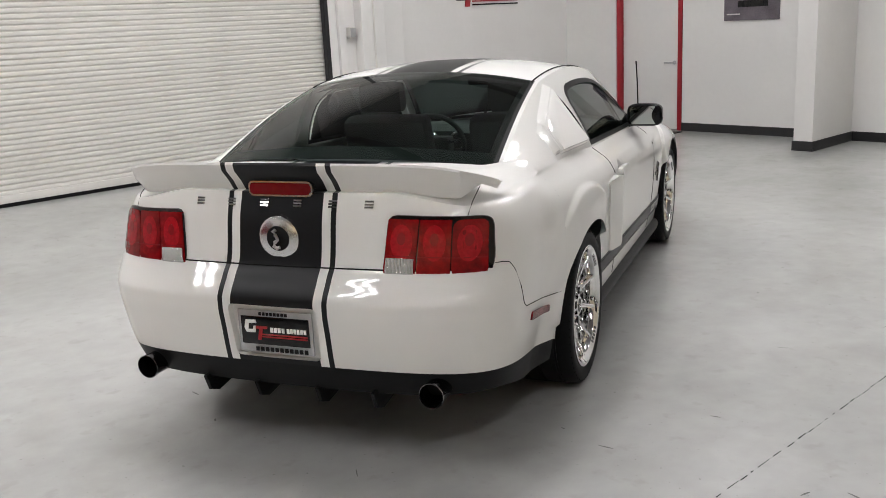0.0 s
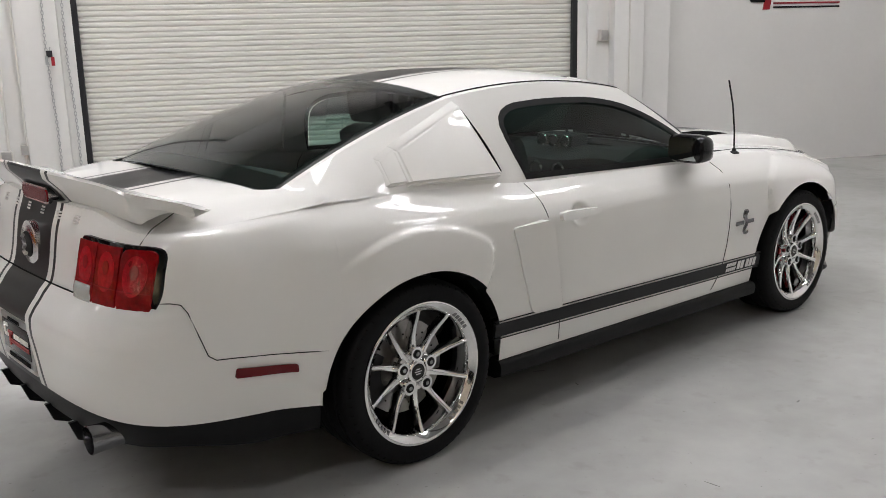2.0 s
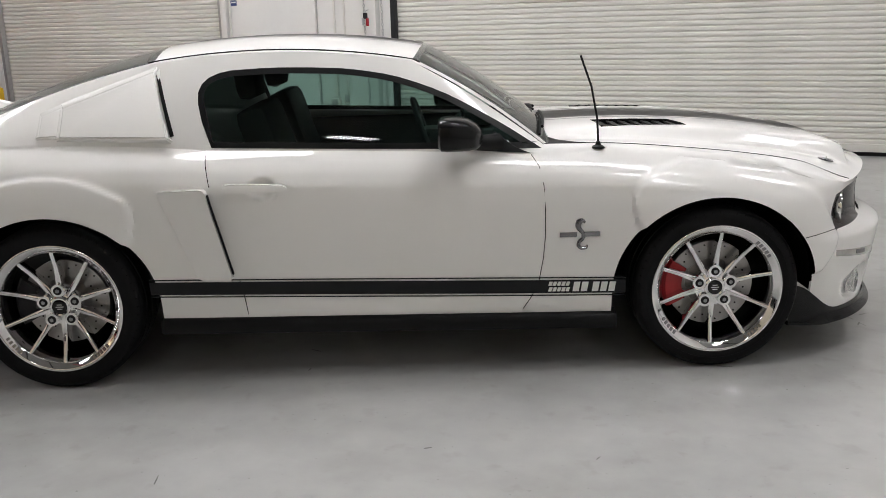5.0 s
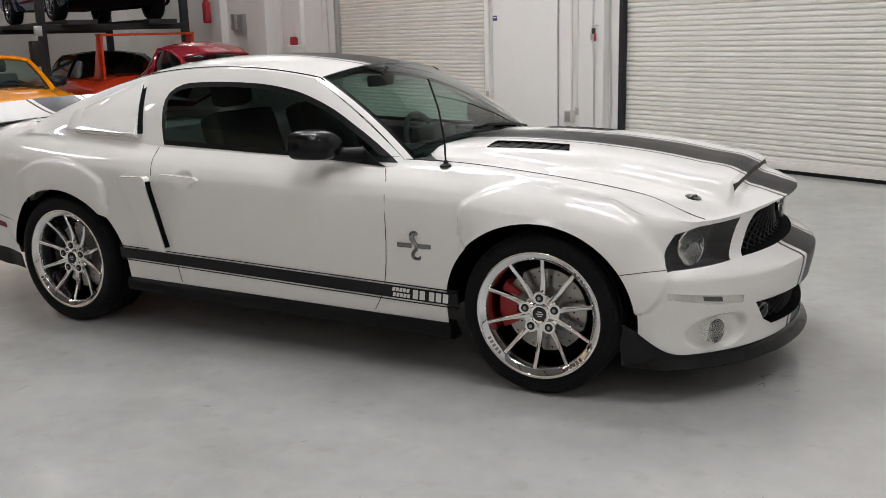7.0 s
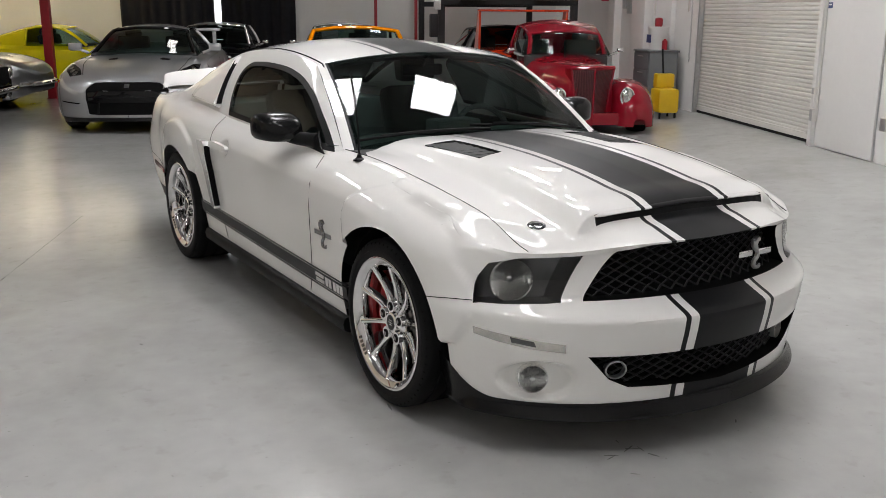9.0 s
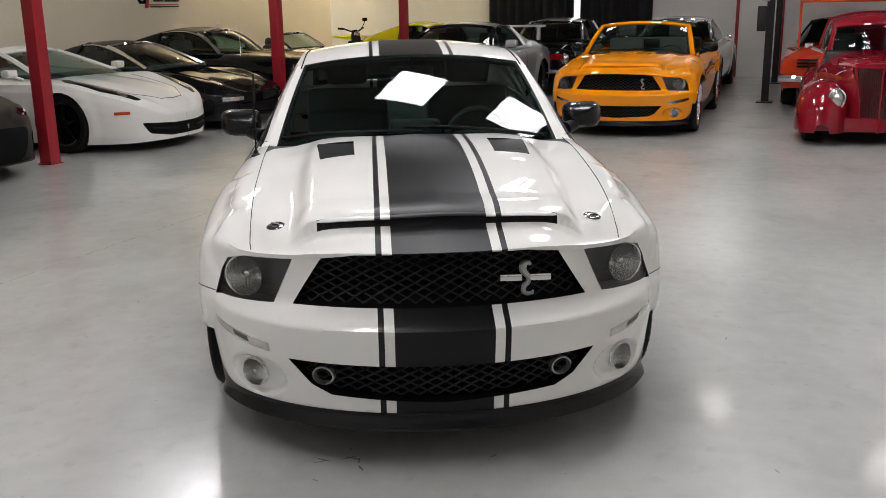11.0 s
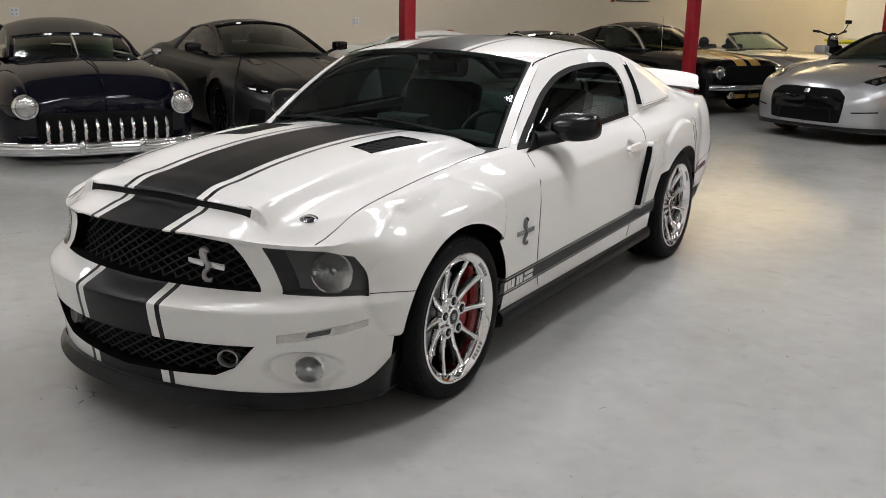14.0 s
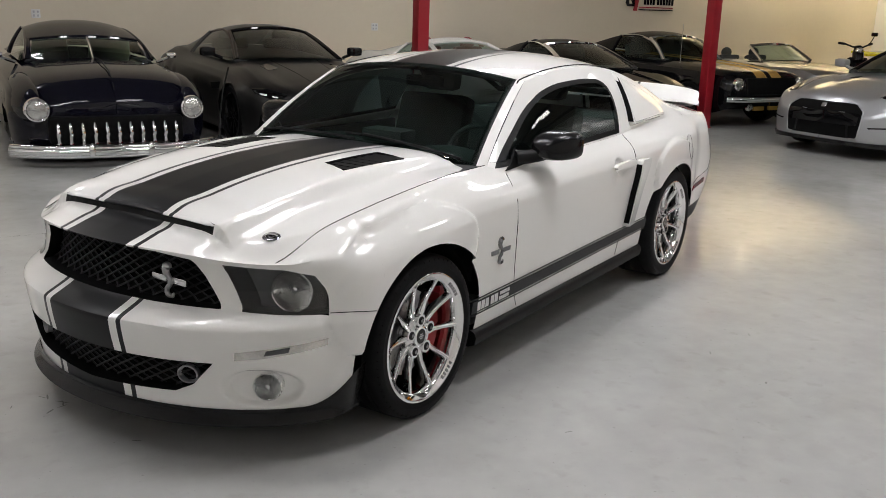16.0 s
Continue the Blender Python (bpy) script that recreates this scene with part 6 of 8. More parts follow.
# ---- wheels ----
def wheel(x, side, radius, width, front, phase):
    w = new("wheel")
    w.parent = hero
    w.location = (x, side * (0.922 - width / 2), radius)
    if side < 0:
        w.rotation_euler = (0, 0, math.pi)
    h = width / 2
    R, r = radius, 0.268
    prof = [(r, -h * 0.92), (r + 0.02, -h * 0.98), (R - 0.035, -h), (R - 0.012, -h * 0.93), (R - 0.002, -h * 0.80), (R, -h * 0.55), (R - 0.006, -h * 0.53), (R - 0.006, -h * 0.47), (R, -h * 0.45), (R, -h * 0.05), (R - 0.006, -h * 0.03), (R - 0.006, h * 0.03), (R, h * 0.05), (R, h * 0.45), (R - 0.006, h * 0.47), (R - 0.006, h * 0.53), (R, h * 0.55), (R - 0.002, h * 0.80), (R - 0.012, h * 0.93), (R - 0.026, h * 0.985), (R - 0.045, h * 0.995), (r + 0.03, h * 0.985), (r + 0.012, h * 0.975), (r + 0.004, h * 0.94), (r - 0.004, h * 0.9)]
    ty = part("tyre", revolve(prof, 72), M["rubber"], w, "black low-profile tyre")
    block = None
    for k in range(60):
        for sd in (1, -1):
            if block is None:
                bm = box(-0.0022, 0.0022, h * 0.56, h * 0.97, R - 0.010, R + 0.0006, 0, None)
                for v in bm.verts:
                    if v.co.y > h * 0.8:
                        v.co.z -= 0.016
                block = part("sipe", bm, M["under"], ty, "", False).data
                ob = ty.children[0]
            else:
                ob = new("sipe", block)
                ob.parent = ty
            ob.rotation_euler = (0, 2 * math.pi * k / 60 + (0.05 if sd < 0 else 0), 0 if sd > 0 else math.pi)
    rim = [(r + 0.004, h * 0.93), (r + 0.003, h * 0.975), (r - 0.001, h * 0.990), (r - 0.007, h * 0.985), (r - 0.010, h * 0.965), (r - 0.028, h * 0.90), (r - 0.033, h * 0.84), (r - 0.036, h * 0.70), (r - 0.040, h * 0.4), (r - 0.038, -h * 0.6), (r, -h * 0.95)]
    rm = part("rim", revolve(rim, 72), M["chrome"], w, "polished chrome rim")
    part("hub", revolve([(0.0, h * 0.66), (0.040, h * 0.66), (0.052, h * 0.62), (0.080, h * 0.60), (0.086, h * 0.52), (0.080, h * 0.2), (0.05, 0.0)], 30), M["chrome"], rm)
    part("hub_ring", revolve([(0.030, h * 0.66), (0.031, h * 0.735), (0.037, h * 0.745), (0.043, h * 0.72), (0.045, h * 0.62)], 28), M["chrome"], rm)
    part("hub_cap", revolve([(0.0, h * 0.735), (0.024, h * 0.735), (0.031, h * 0.725), (0.032, h * 0.66)], 28), M["black_gloss"], rm, "dark centre cap")
    for z in (-0.009, 0.0, 0.009):
        part("cap_mark", box(-0.016 + abs(z) * 0.6, 0.016 - abs(z) * 0.6, h * 0.735, h * 0.735 + 0.001, z - 0.0018, z + 0.0018), M["brushed"], rm)
    spoke = None
    for k in range(10):
        a = 2 * math.pi * k / 10 + phase
        if spoke is None:
            bm = bmesh.new()
            rows = []
            for t in (0.0, 0.08, 0.2, 0.4, 0.6, 0.8, 0.93, 1.0):
                rr = 0.048 + (r - 0.012 - 0.048) * t
                y = h * (0.63 - 0.05 * math.sin(math.pi * min(t * 1.3, 1.0)) + 0.29 * t ** 2.0)
                wd = 0.0155 - 0.0055 * smooth01(t / 0.7) + (0.004 if t > 0.95 else 0)
                dp = 0.046 - 0.016 * t
                rows.append([bm.verts.new(p) for p in ((-wd * 1.15, y - dp, rr), (-wd, y - 0.010, rr), (-wd * 0.78, y - 0.003, rr), (-wd * 0.3, y, rr), (wd * 0.3, y, rr), (wd * 0.78, y - 0.003, rr), (wd, y - 0.010, rr), (wd * 1.15, y - dp, rr), (-wd * 1.15, y - dp, rr))])
            grid_faces(bm, rows)
            bmesh.ops.remove_doubles(bm, verts=bm.verts, dist=1e-6)
            bmesh.ops.recalc_face_normals(bm, faces=bm.faces)
            ob = part("spoke", bm, M["chrome"], rm)
            spoke = ob.data
        else:
            ob = new("spoke", spoke)
            ob.parent = rm
        ob.rotation_euler = (0, a, 0)
    for k in range(5):
        a = 2 * math.pi * k / 5 + 0.3
        m = Matrix.Translation((0.068 * math.cos(a), h * 0.64, 0.068 * math.sin(a))) @ Matrix.Rotation(math.pi / 2, 4, "X")
        pad = bmesh.new()
        add_cyl(pad, 0.027, 0.0225, 0.024, m, 24)
        part("lug_pad", pad, M["chrome"], rm)
        bm = bmesh.new()
        add_cyl(bm, 0.0172, 0.0172, 0.027, m, 20)
        nut = part("lug_nut", bm, M["seam"], rm, "dark recessed lug nut")
        bm = bmesh.new()
        add_cyl(bm, 0.009, 0.0095, 0.034, m, 6)
        part("nut_head", bm, M["dark_chrome"], nut)
    for a0 in (0.7, 2.3, 3.9):
        for k in range(5):
            a = a0 + 0.075 * k
            bm = box(-0.0055, 0.0055, -0.0012, 0.0012, -0.0075, 0.0075, 0, Matrix.Rotation(-a, 4, "Y") @ Matrix.Translation((0, h * 0.936, r - 0.0195)) @ Matrix.Rotation(-0.44, 4, "X"))
            part("lettering_bar", bm, M["dark_chrome"], rm)
    rot = part("rotor", revolve([(0.06, h * 0.12), (0.105, h * 0.12), (0.108, h * 0.16), (0.180, h * 0.16), (0.180, -h * 0.10), (0.06, -h * 0.10)], 48), M["rotor"], w, "drilled brake disc")
    bm = bmesh.new()
    for k in range(36):
        a, rr = 2 * math.pi * k / 36, (0.125, 0.145, 0.165)[k % 3]
        add_cyl(bm, 0.004, 0.004, 0.003, Matrix.Translation((rr * math.cos(a), h * 0.16, rr * math.sin(a))) @ Matrix.Rotation(math.pi / 2, 4, "X"), 8)
    part("drillings", bm, M["under"], rot, "", False)["kind"] = "stuff"
    cal = bmesh.new()
    rows = []
    for k in range(9):
        a = (math.pi if side > 0 else 0) + (-0.52 + 1.04 * k / 8) + 0.05
        rows.append([cal.verts.new((rr * math.cos(a), y, rr * math.sin(a))) for rr, y in ((0.125, h * 0.30), (0.150, h * 0.36), (0.195, h * 0.34), (0.208, h * 0.24), (0.208, -h * 0.3), (0.125, -h * 0.3), (0.125, h * 0.30))])
    grid_faces(cal, rows)
    cal.faces.new(rows[0][:6])
    cal.faces.new(rows[-1][:6][::-1])
    bmesh.ops.recalc_face_normals(cal, faces=cal.faces)
    part("caliper", cal, M["caliper"] if front else M["dark_steel"], w, "red brake caliper" if front else "dark brake caliper")
    # black disc that stands for the shade deep behind the spokes
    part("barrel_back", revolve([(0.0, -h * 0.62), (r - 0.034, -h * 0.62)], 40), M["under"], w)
    return w


for x, rad, wid, fr in ((WHEEL_X, 0.343, 0.262, True), (-WHEEL_X, 0.350, 0.290, False)):
    for s in (1, -1):
        wheel(x, s, rad, wid, fr, (radians(-20) if s > 0 else radians(-4)) if fr else 0.0)
        cx, rx, rz = ARCHES[0 if fr else 1]
        bm = revolve([(0.0, -0.31), (1.03, -0.30), (1.03, 0.03), (1.002, 0.06)], 48)
        bmesh.ops.transform(bm, matrix=Matrix.Translation((cx, s * 0.79, 0.345)) @ (Matrix.Rotation(math.pi, 4, "Z") if s < 0 else Matrix.Identity(4)) @ Matrix.Diagonal((rx, 1, rz, 1)), verts=bm.verts)
        bmesh.ops.bisect_plane(bm, geom=bm.verts[:] + bm.edges[:] + bm.faces[:], dist=1e-6, plane_co=(0, 0, 0.30), plane_no=(0, 0, 1), clear_inner=True)
        part("wheel_well", bm, M["under"], hero)

# ---- cabin ----
part("cabin_floor", box(-1.75, 0.75, -0.74, 0.74, 0.40, 0.55, 0.02), M["interior"], hero, "dark cabin floor")
part("parcel_shelf", box(-1.95, -1.25, -0.66, 0.66, 0.90, 0.97, 0.02), M["interior"], hero, "black parcel shelf")
bm = bmesh.new()
rows = []
for i in range(25):
    y = -0.74 + 1.48 * i / 24
    hump = 0.035 * (math.exp(-((abs(y) - 0.37) / 0.2) ** 2))
    rows.append([bm.verts.new((x, y, z)) for x, z in ((0.90, 0.93), (0.55, 0.945 + hump * 0.6), (0.36, 0.93 + hump), (0.31, 0.89 + hump), (0.33, 0.80), (0.42, 0.62), (0.5, 0.5))])
grid_faces(bm, rows)
bmesh.ops.recalc_face_normals(bm, faces=bm.faces)
dash = part("dashboard", bm, M["interior"], hero, "black double-hump dashboard")
for y, z, r in ((0.46, 0.86, 0.055), (0.28, 0.86, 0.055), (0.08, 0.84, 0.038), (-0.08, 0.84, 0.038)):
    g = revolve([(r - 0.008, 0.004), (r, 0.01), (r + 0.006, 0.0), (r, -0.006)], 24)
    bmesh.ops.transform(g, matrix=Matrix.Translation((0.306, y, z)) @ Matrix.Rotation(math.pi / 2, 4, "Z"), verts=g.verts)
    part("gauge_ring", g, M["chrome"], dash)
pod = part("gauge_pod", box(0.36, 0.50, -0.13, 0.13, 0.955, 1.025, 0.02), M["interior"], hero, "three-gauge pod on the dashboard")
for y in (-0.08, 0.0, 0.08):
    g = revolve([(0.026, 0.003), (0.031, 0.006), (0.034, -0.002)], 20)
    bmesh.ops.transform(g, matrix=Matrix.Translation((0.357, y, 0.99)) @ Matrix.Rotation(math.pi / 2, 4, "Z"), verts=g.verts)
    part("gauge_ring", g, M["chrome"], pod)
sw = part("steering_wheel", tube([(0.17 - 0.06 * math.sin(a), 0.37 + 0.185 * math.cos(a), 0.87 + 0.175 * math.sin(a)) for a in [2 * math.pi * k / 32 for k in range(32)]], 0.016, 8, closed=True), M["interior"], hero, "black leather steering wheel")
part("steering_boss", box(0.165, 0.28, 0.29, 0.45, 0.80, 0.90, 0.02), M["interior"], sw)
for a in (0.1, math.pi - 0.1, -math.pi / 2):
    part("wheel_spoke", tube([(0.19, 0.37 + 0.06 * math.cos(a), 0.86 + 0.05 * math.sin(a)), (0.17 - 0.05 * math.sin(a), 0.37 + 0.18 * math.cos(a), 0.87 + 0.17 * math.sin(a))], 0.012, 6), M["dark_chrome"], sw)


def seat_shape(cx, cy, back_h, width, head):
    bm = bmesh.new()
    add_box(bm, cx - 0.25, cx + 0.27, cy - width / 2, cy + width / 2, 0.52, 0.66, 0.05)
    add_box(bm, -0.07, 0.07, -width / 2, width / 2, 0, back_h, 0.05, Matrix.Translation((cx - 0.25, cy, 0.58)) @ Matrix.Rotation(-0.30, 4, "Y"))
    if head:
        add_box(bm, -0.05, 0.05, -0.13, 0.13, 0, 0.17, 0.045, Matrix.Translation((cx - 0.43, cy, 0.58 + back_h * 0.955 + 0.025)) @ Matrix.Rotation(-0.12, 4, "Y"))
    return bm


for y in (0.37, -0.37):
    part("front_seat", seat_shape(-0.16, y, 0.56, 0.50, True), M["interior"], hero, "charcoal leather front seat")
part("rear_seat", seat_shape(-0.95, 0.0, 0.42, 1.15, False), M["interior"], hero, "charcoal rear bench")
rv = part("rear_view_mirror", box(0.10, 0.13, -0.12, 0.12, 1.225, 1.285, 0.012), M["black_plastic"], hero, "interior rear-view mirror")
part("mirror_stalk", tube([(0.12, 0, 1.27), (0.16, 0, 1.33)], 0.01, 6), M["black_plastic"], rv)
for s in (1, -1):
    part("door_card", box(-0.62, 0.58, s * 0.74, s * 0.775, 0.45, 0.93, 0.01), M["interior"], hero, "black inner door panel")
for y0, y1 in ((0.62, 0.05), (0.02, -0.56)):
    arm = part("wiper", tube([roof_pt(0.03 + 0.05 * k / 8, (y0 + (y1 - y0) * k / 8) / 0.74) + Vector((0.012, 0, 0.014)) for k in range(9)], 0.007, 6), M["black_plastic"], hero, "black wiper arm")
    part("wiper_blade", tube([roof_pt(0.055 + 0.035 * k / 8, (y0 - 0.12 + (y1 - y0) * k / 8) / 0.74) + Vector((0.004, 0, 0.006)) for k in range(9)], 0.006, 6), M["rubber"], arm)
part("cowl", laid([(0.66, -0.745), (0.80, -0.715), (0.80, -0.35), (0.80, 0.35), (0.80, 0.715), (0.66, 0.745), (0.60, 0.3), (0.60, -0.3)], lambda x, y, off: (x, y, 0.912 + 0.045 * (1 - (y / 0.74) ** 2) + off), 0.0, -0.02, 0.08), M["black_plastic"], hero, "black cowl panel")
part("firewall", box(0.56, 0.62, -0.76, 0.76, 0.3, 0.93), M["under"], hero)
lining = part("headliner", strip(1.0, 2.0, 12, 16, -0.97, 0.97), M["interior"], hero, "grey headliner")
lining.location.z = -0.035
for s in (1, -1):
    seam([roof_pt(0.95 + 1.08 * k / 24, s * 0.955) + Vector((0, 0, 0.001)) for k in range(25)], r=0.004)


# ---- the other cars of the hall ----
def paint(name, color, rough=0.3, coat=1.0, metal=0.0):
    return material(name, color, rough, metal=metal, coat=coat, grain=0.03, scale=4, spec=0.5 if metal > 0.3 else 0.0)


M["orange"] = paint("orange_car_paint", (0.85, 0.285, 0.004))
M["matte_black"] = material("satin_dark_paint", (0.0085, 0.0083, 0.0082), 0.34, grain=0.05, scale=5, spec=0.42)
M["black_car"] = paint("black_car_paint", (0.0045, 0.0045, 0.0055), 0.2, 0.55)
M["navy_car"] = paint("blue_black_car_paint", (0.004, 0.004, 0.009), 0.2, 0.75)
M["silver_car"] = paint("silver_car_paint", (0.46, 0.47, 0.48), 0.33, 1.0, 0.6)
M["grey_car"] = paint("grey_car_paint", (0.20, 0.20, 0.205), 0.3, 1.0, 0.6)
M["yellow_car"] = paint("yellow_car_paint", (0.72, 0.66, 0.01))
M["maroon"] = paint("deep_red_car_paint", (0.24, 0.006, 0.016))
M["grille_slat"] = material("red_grille_slat", (0.10, 0.004, 0.008), 0.35, coat=0.3, grain=0.1, scale=20)
M["grille_dark"] = material("dark_red_grille", (0.05, 0.003, 0.006), 0.35, coat=0.4, grain=0.2, scale=20)
M["red_orange"] = paint("red_orange_car_paint", (0.55, 0.045, 0.012))
M["gold"] = paint("gold_stripe", (0.36, 0.22, 0.06), 0.4, 0.4)
M["blue_car"] = paint("dark_blue_car_paint", (0.012, 0.03, 0.09))
M["amber"] = material("amber_lens", (0.5, 0.05, 0.01), 0.15, coat=1.0, grain=0.1, scale=40)
M["red_trim"] = material("red_leather", (0.22, 0.01, 0.012), 0.5, grain=0.1, scale=20)
M["sage"] = material("sage_vinyl", (0.30, 0.34, 0.26), 0.5, grain=0.1, scale=15)
M["off_white"] = paint("ivory_car_paint", (0.72, 0.71, 0.67))

TYRES = {}
TREES = {}      # the skin of each lofted car, for what is laid on it


def on_skin(car, axis, s=1):
    """Lays (a, b) on a car's skin: seen from the front as (y, z), from above as (x, y), from its side s as (x, z)."""
    tree = TREES[car.name]
    last = [Vector((0, 0, 0.6))]

    def fn(a, b, off):
        o, d = {"front": (Vector((6, a, b)), Vector((-1, 0, 0))), "top": (Vector((a, b, 4)), Vector((0, 0, -1))), "side": (Vector((a, s * 4, b)), Vector((0, -s, 0)))}[axis]
        hit = tree.ray_cast(o, d)[0]
        if hit is None:
            hit = tree.find_nearest(o + d * ((o - last[0]).length - 0.05))[0]
        last[0] = hit
        return hit - d * off
    return fn


def decal(car, name, poly, axis, mat, label="", off=0.006, both=True, step=0.05, base=-0.012, side=1):
    """A thin panel bent onto a car's skin, and its twin on the other side."""
    for s in ((1, -1) if both else (side,)):
        if axis == "side":
            p = poly
        else:
            p = [(a * s, b) if axis == "front" else (a, b * s) for a, b in poly]
        part(name, laid(p, on_skin(car, axis, s), off, base, step), mat, car, label)


def far_wheel(parent, x, y, r, rim_mat, half=0.11, spokes=10, rim_share=0.72):
    w = new("wheel")
    w.parent = parent
    w.location = (x, y, r)
    if y < 0:
        w.rotation_euler = (0, 0, math.pi)
    key = (round(r, 3), rim_mat.name, spokes)
    if key not in TYRES:
        q = r * rim_share
        t = part("tyre", revolve([(q, -half), (r - 0.03, -half), (r, -half * 0.7), (r, half * 0.7), (r - 0.03, half), (q + 0.01, half * 0.97), (q, half * 0.8)], 40), M["rubber"], w, "black tyre")
        rm = part("rim", revolve([(q + 0.004, half * 0.85), (q, half * 0.92), (q - 0.012, half * 0.86), (q - 0.03, half * 0.3), (q - 0.03, -half)], 40), rim_mat, w)
        # dark disc in place of the shade inside the rim
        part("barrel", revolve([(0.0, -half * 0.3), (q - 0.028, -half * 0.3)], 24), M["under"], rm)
        part("hub", revolve([(0.0, half * 0.75), (0.05, half * 0.74), (0.065, half * 0.5), (0.06, -half * 0.2)], 20), rim_mat, rm)
        for k in range(spokes):
            bm = bmesh.new()
            add_box(bm, -0.017, 0.017, half * 0.35, half * 0.72, 0.045, q - 0.008, 0.006)
            bmesh.ops.rotate(bm, verts=bm.verts, cent=(0, 0, 0), matrix=Matrix.Rotation(2 * math.pi * k / spokes, 3, "Y"))
            part("spoke", bm, rim_mat, rm)
        TYRES[key] = w
    else:
        src = TYRES[key]
        for o in src.children:
            c = o.copy()
            scene.collection.objects.link(c)
            c.parent = w
            for o2 in o.children:
                c2 = o2.copy()
                scene.collection.objects.link(c2)
                c2.parent = c
    return w


def car_body(car, mat, xf, xr, W, top, shoulder, bot, wheels, arch, front_n=2.6, rear_n=4.0, end=0.75, flare_out=0.02, stripe=None, crown=0.02, haunch=0.0, groove=0.0):
    """Lower body of a car lofted from nose to tail, with open wheel arches. Returns its half width by x and its top by (x, y)."""
    ztop, zsh = curve(top), curve(shoulder)
    zbot = curve(bot)

    def half(x):
        w = W / 2
        if x > xf - end:
            w *= max(0.0, 1 - ((x - xf + end) / end) ** front_n) ** (1 / front_n)
        if x < xr + end:
            w *= max(0.0, 1 - ((xr + end - x) / end) ** rear_n) ** (1 / rear_n)
        return w

    sect = [(0.0, 0.0), (0.25, 0.0), (0.5, 0.06), (0.68, 0.22), (0.80, 0.52), (0.89, 0.80), (0.945, 1.0)]
    low = [(0.98, 0.12), (1.0, 0.32), (1.0, 0.5), (0.99, 0.7), (0.975, 0.85), (0.94, 1.0)]
    bm = bmesh.new()
    rows = []
    n = 120
    for i in range(n + 1):
        a = -math.cos(math.pi * i / n)
        lin = -1 + 2 * i / n
        k = 0.55 * a + 0.45 * lin
        x = (xf + xr) / 2 + k * (xf - xr) / 2
        w = max(half(x), 0.004)
        zt, zs, zb = ztop(x), zsh(x), zbot(x)
        row = []
        for q, t in sect:
            bump = sum(math.exp(-((x - wx) / 0.42) ** 2) for wx in wheels) * math.exp(-((q - 0.80) / 0.13) ** 2) - groove * math.exp(-((q - 0.52) / 0.12) ** 2) * smooth01((x - 0.6) / 0.5)
            row.append((x, w * q, zt + crown * (0.5 - q) * 0.5 + (zs - zt) * t + haunch * bump))
        for q, t in low:
            z = zs + (zb - zs) * t
            f = 0.0
            for wx in wheels:
                rr = math.hypot(x - wx, z - arch * 0.9)
                f = max(f, flare_out * smooth01((arch + 0.12 - rr) / 0.08))
            row.append((x, w * q + f * min(1, w / (W / 2)), z))
        # finer rows
        fine = []
        for p, p2 in zip(row, row[1:]):
            for t in (0, 0.25, 0.5, 0.75):
                fine.append(tuple(p[m] + (p2[m] - p[m]) * t for m in range(3)))
        fine.append(row[-1])
        rows.append([bm.verts.new(p) for p in fine])
    grid_faces(bm, rows)
    mirrored(bm)
    outward(bm, (0, 0, 0.4))
    cz = arch * 0.9
    for wx in wheels:
        inside = {v for v in bm.verts if math.hypot(v.co.x - wx, v.co.z - cz) < arch and abs(v.co.y) > W * 0.30}
        bmesh.ops.delete(bm, geom=[f for f in bm.faces if all(v in inside for v in f.verts)], context="FACES")
        for v in bm.verts:
            d = Vector((v.co.x - wx, v.co.z - cz))
            if abs(v.co.y) > W * 0.30 and 1e-6 < d.length < arch:
                d.normalize()
                v.co.x, v.co.z = wx + d.x * arch, cz + d.y * arch
    mats = [mat]
    if stripe:
        for y in stripe[1]:
            for s in (1, -1):
                cut(bm, (0, s * y, 0), (0, 1, 0))
        mats.append(stripe[0])
        for f in bm.faces:
            y = abs(f.calc_center_median().y)
            if stripe[1][0] < y < stripe[1][1] and f.normal.z > 0.3:
                f.material_index = 1
    TREES[car.name] = BVHTree.FromBMesh(bm)
    b = part("body", bm, mats, car)
    well = part("underbody", box(xr + 0.45, xf - 0.5, -W * 0.36, W * 0.36, zbot(0) + 0.02, min(zsh(xf - 0.28), zsh(xr + 0.28), zsh(0) - 0.1) - 0.07, 0.03), M["under"], car)
    return half, ztop, zsh


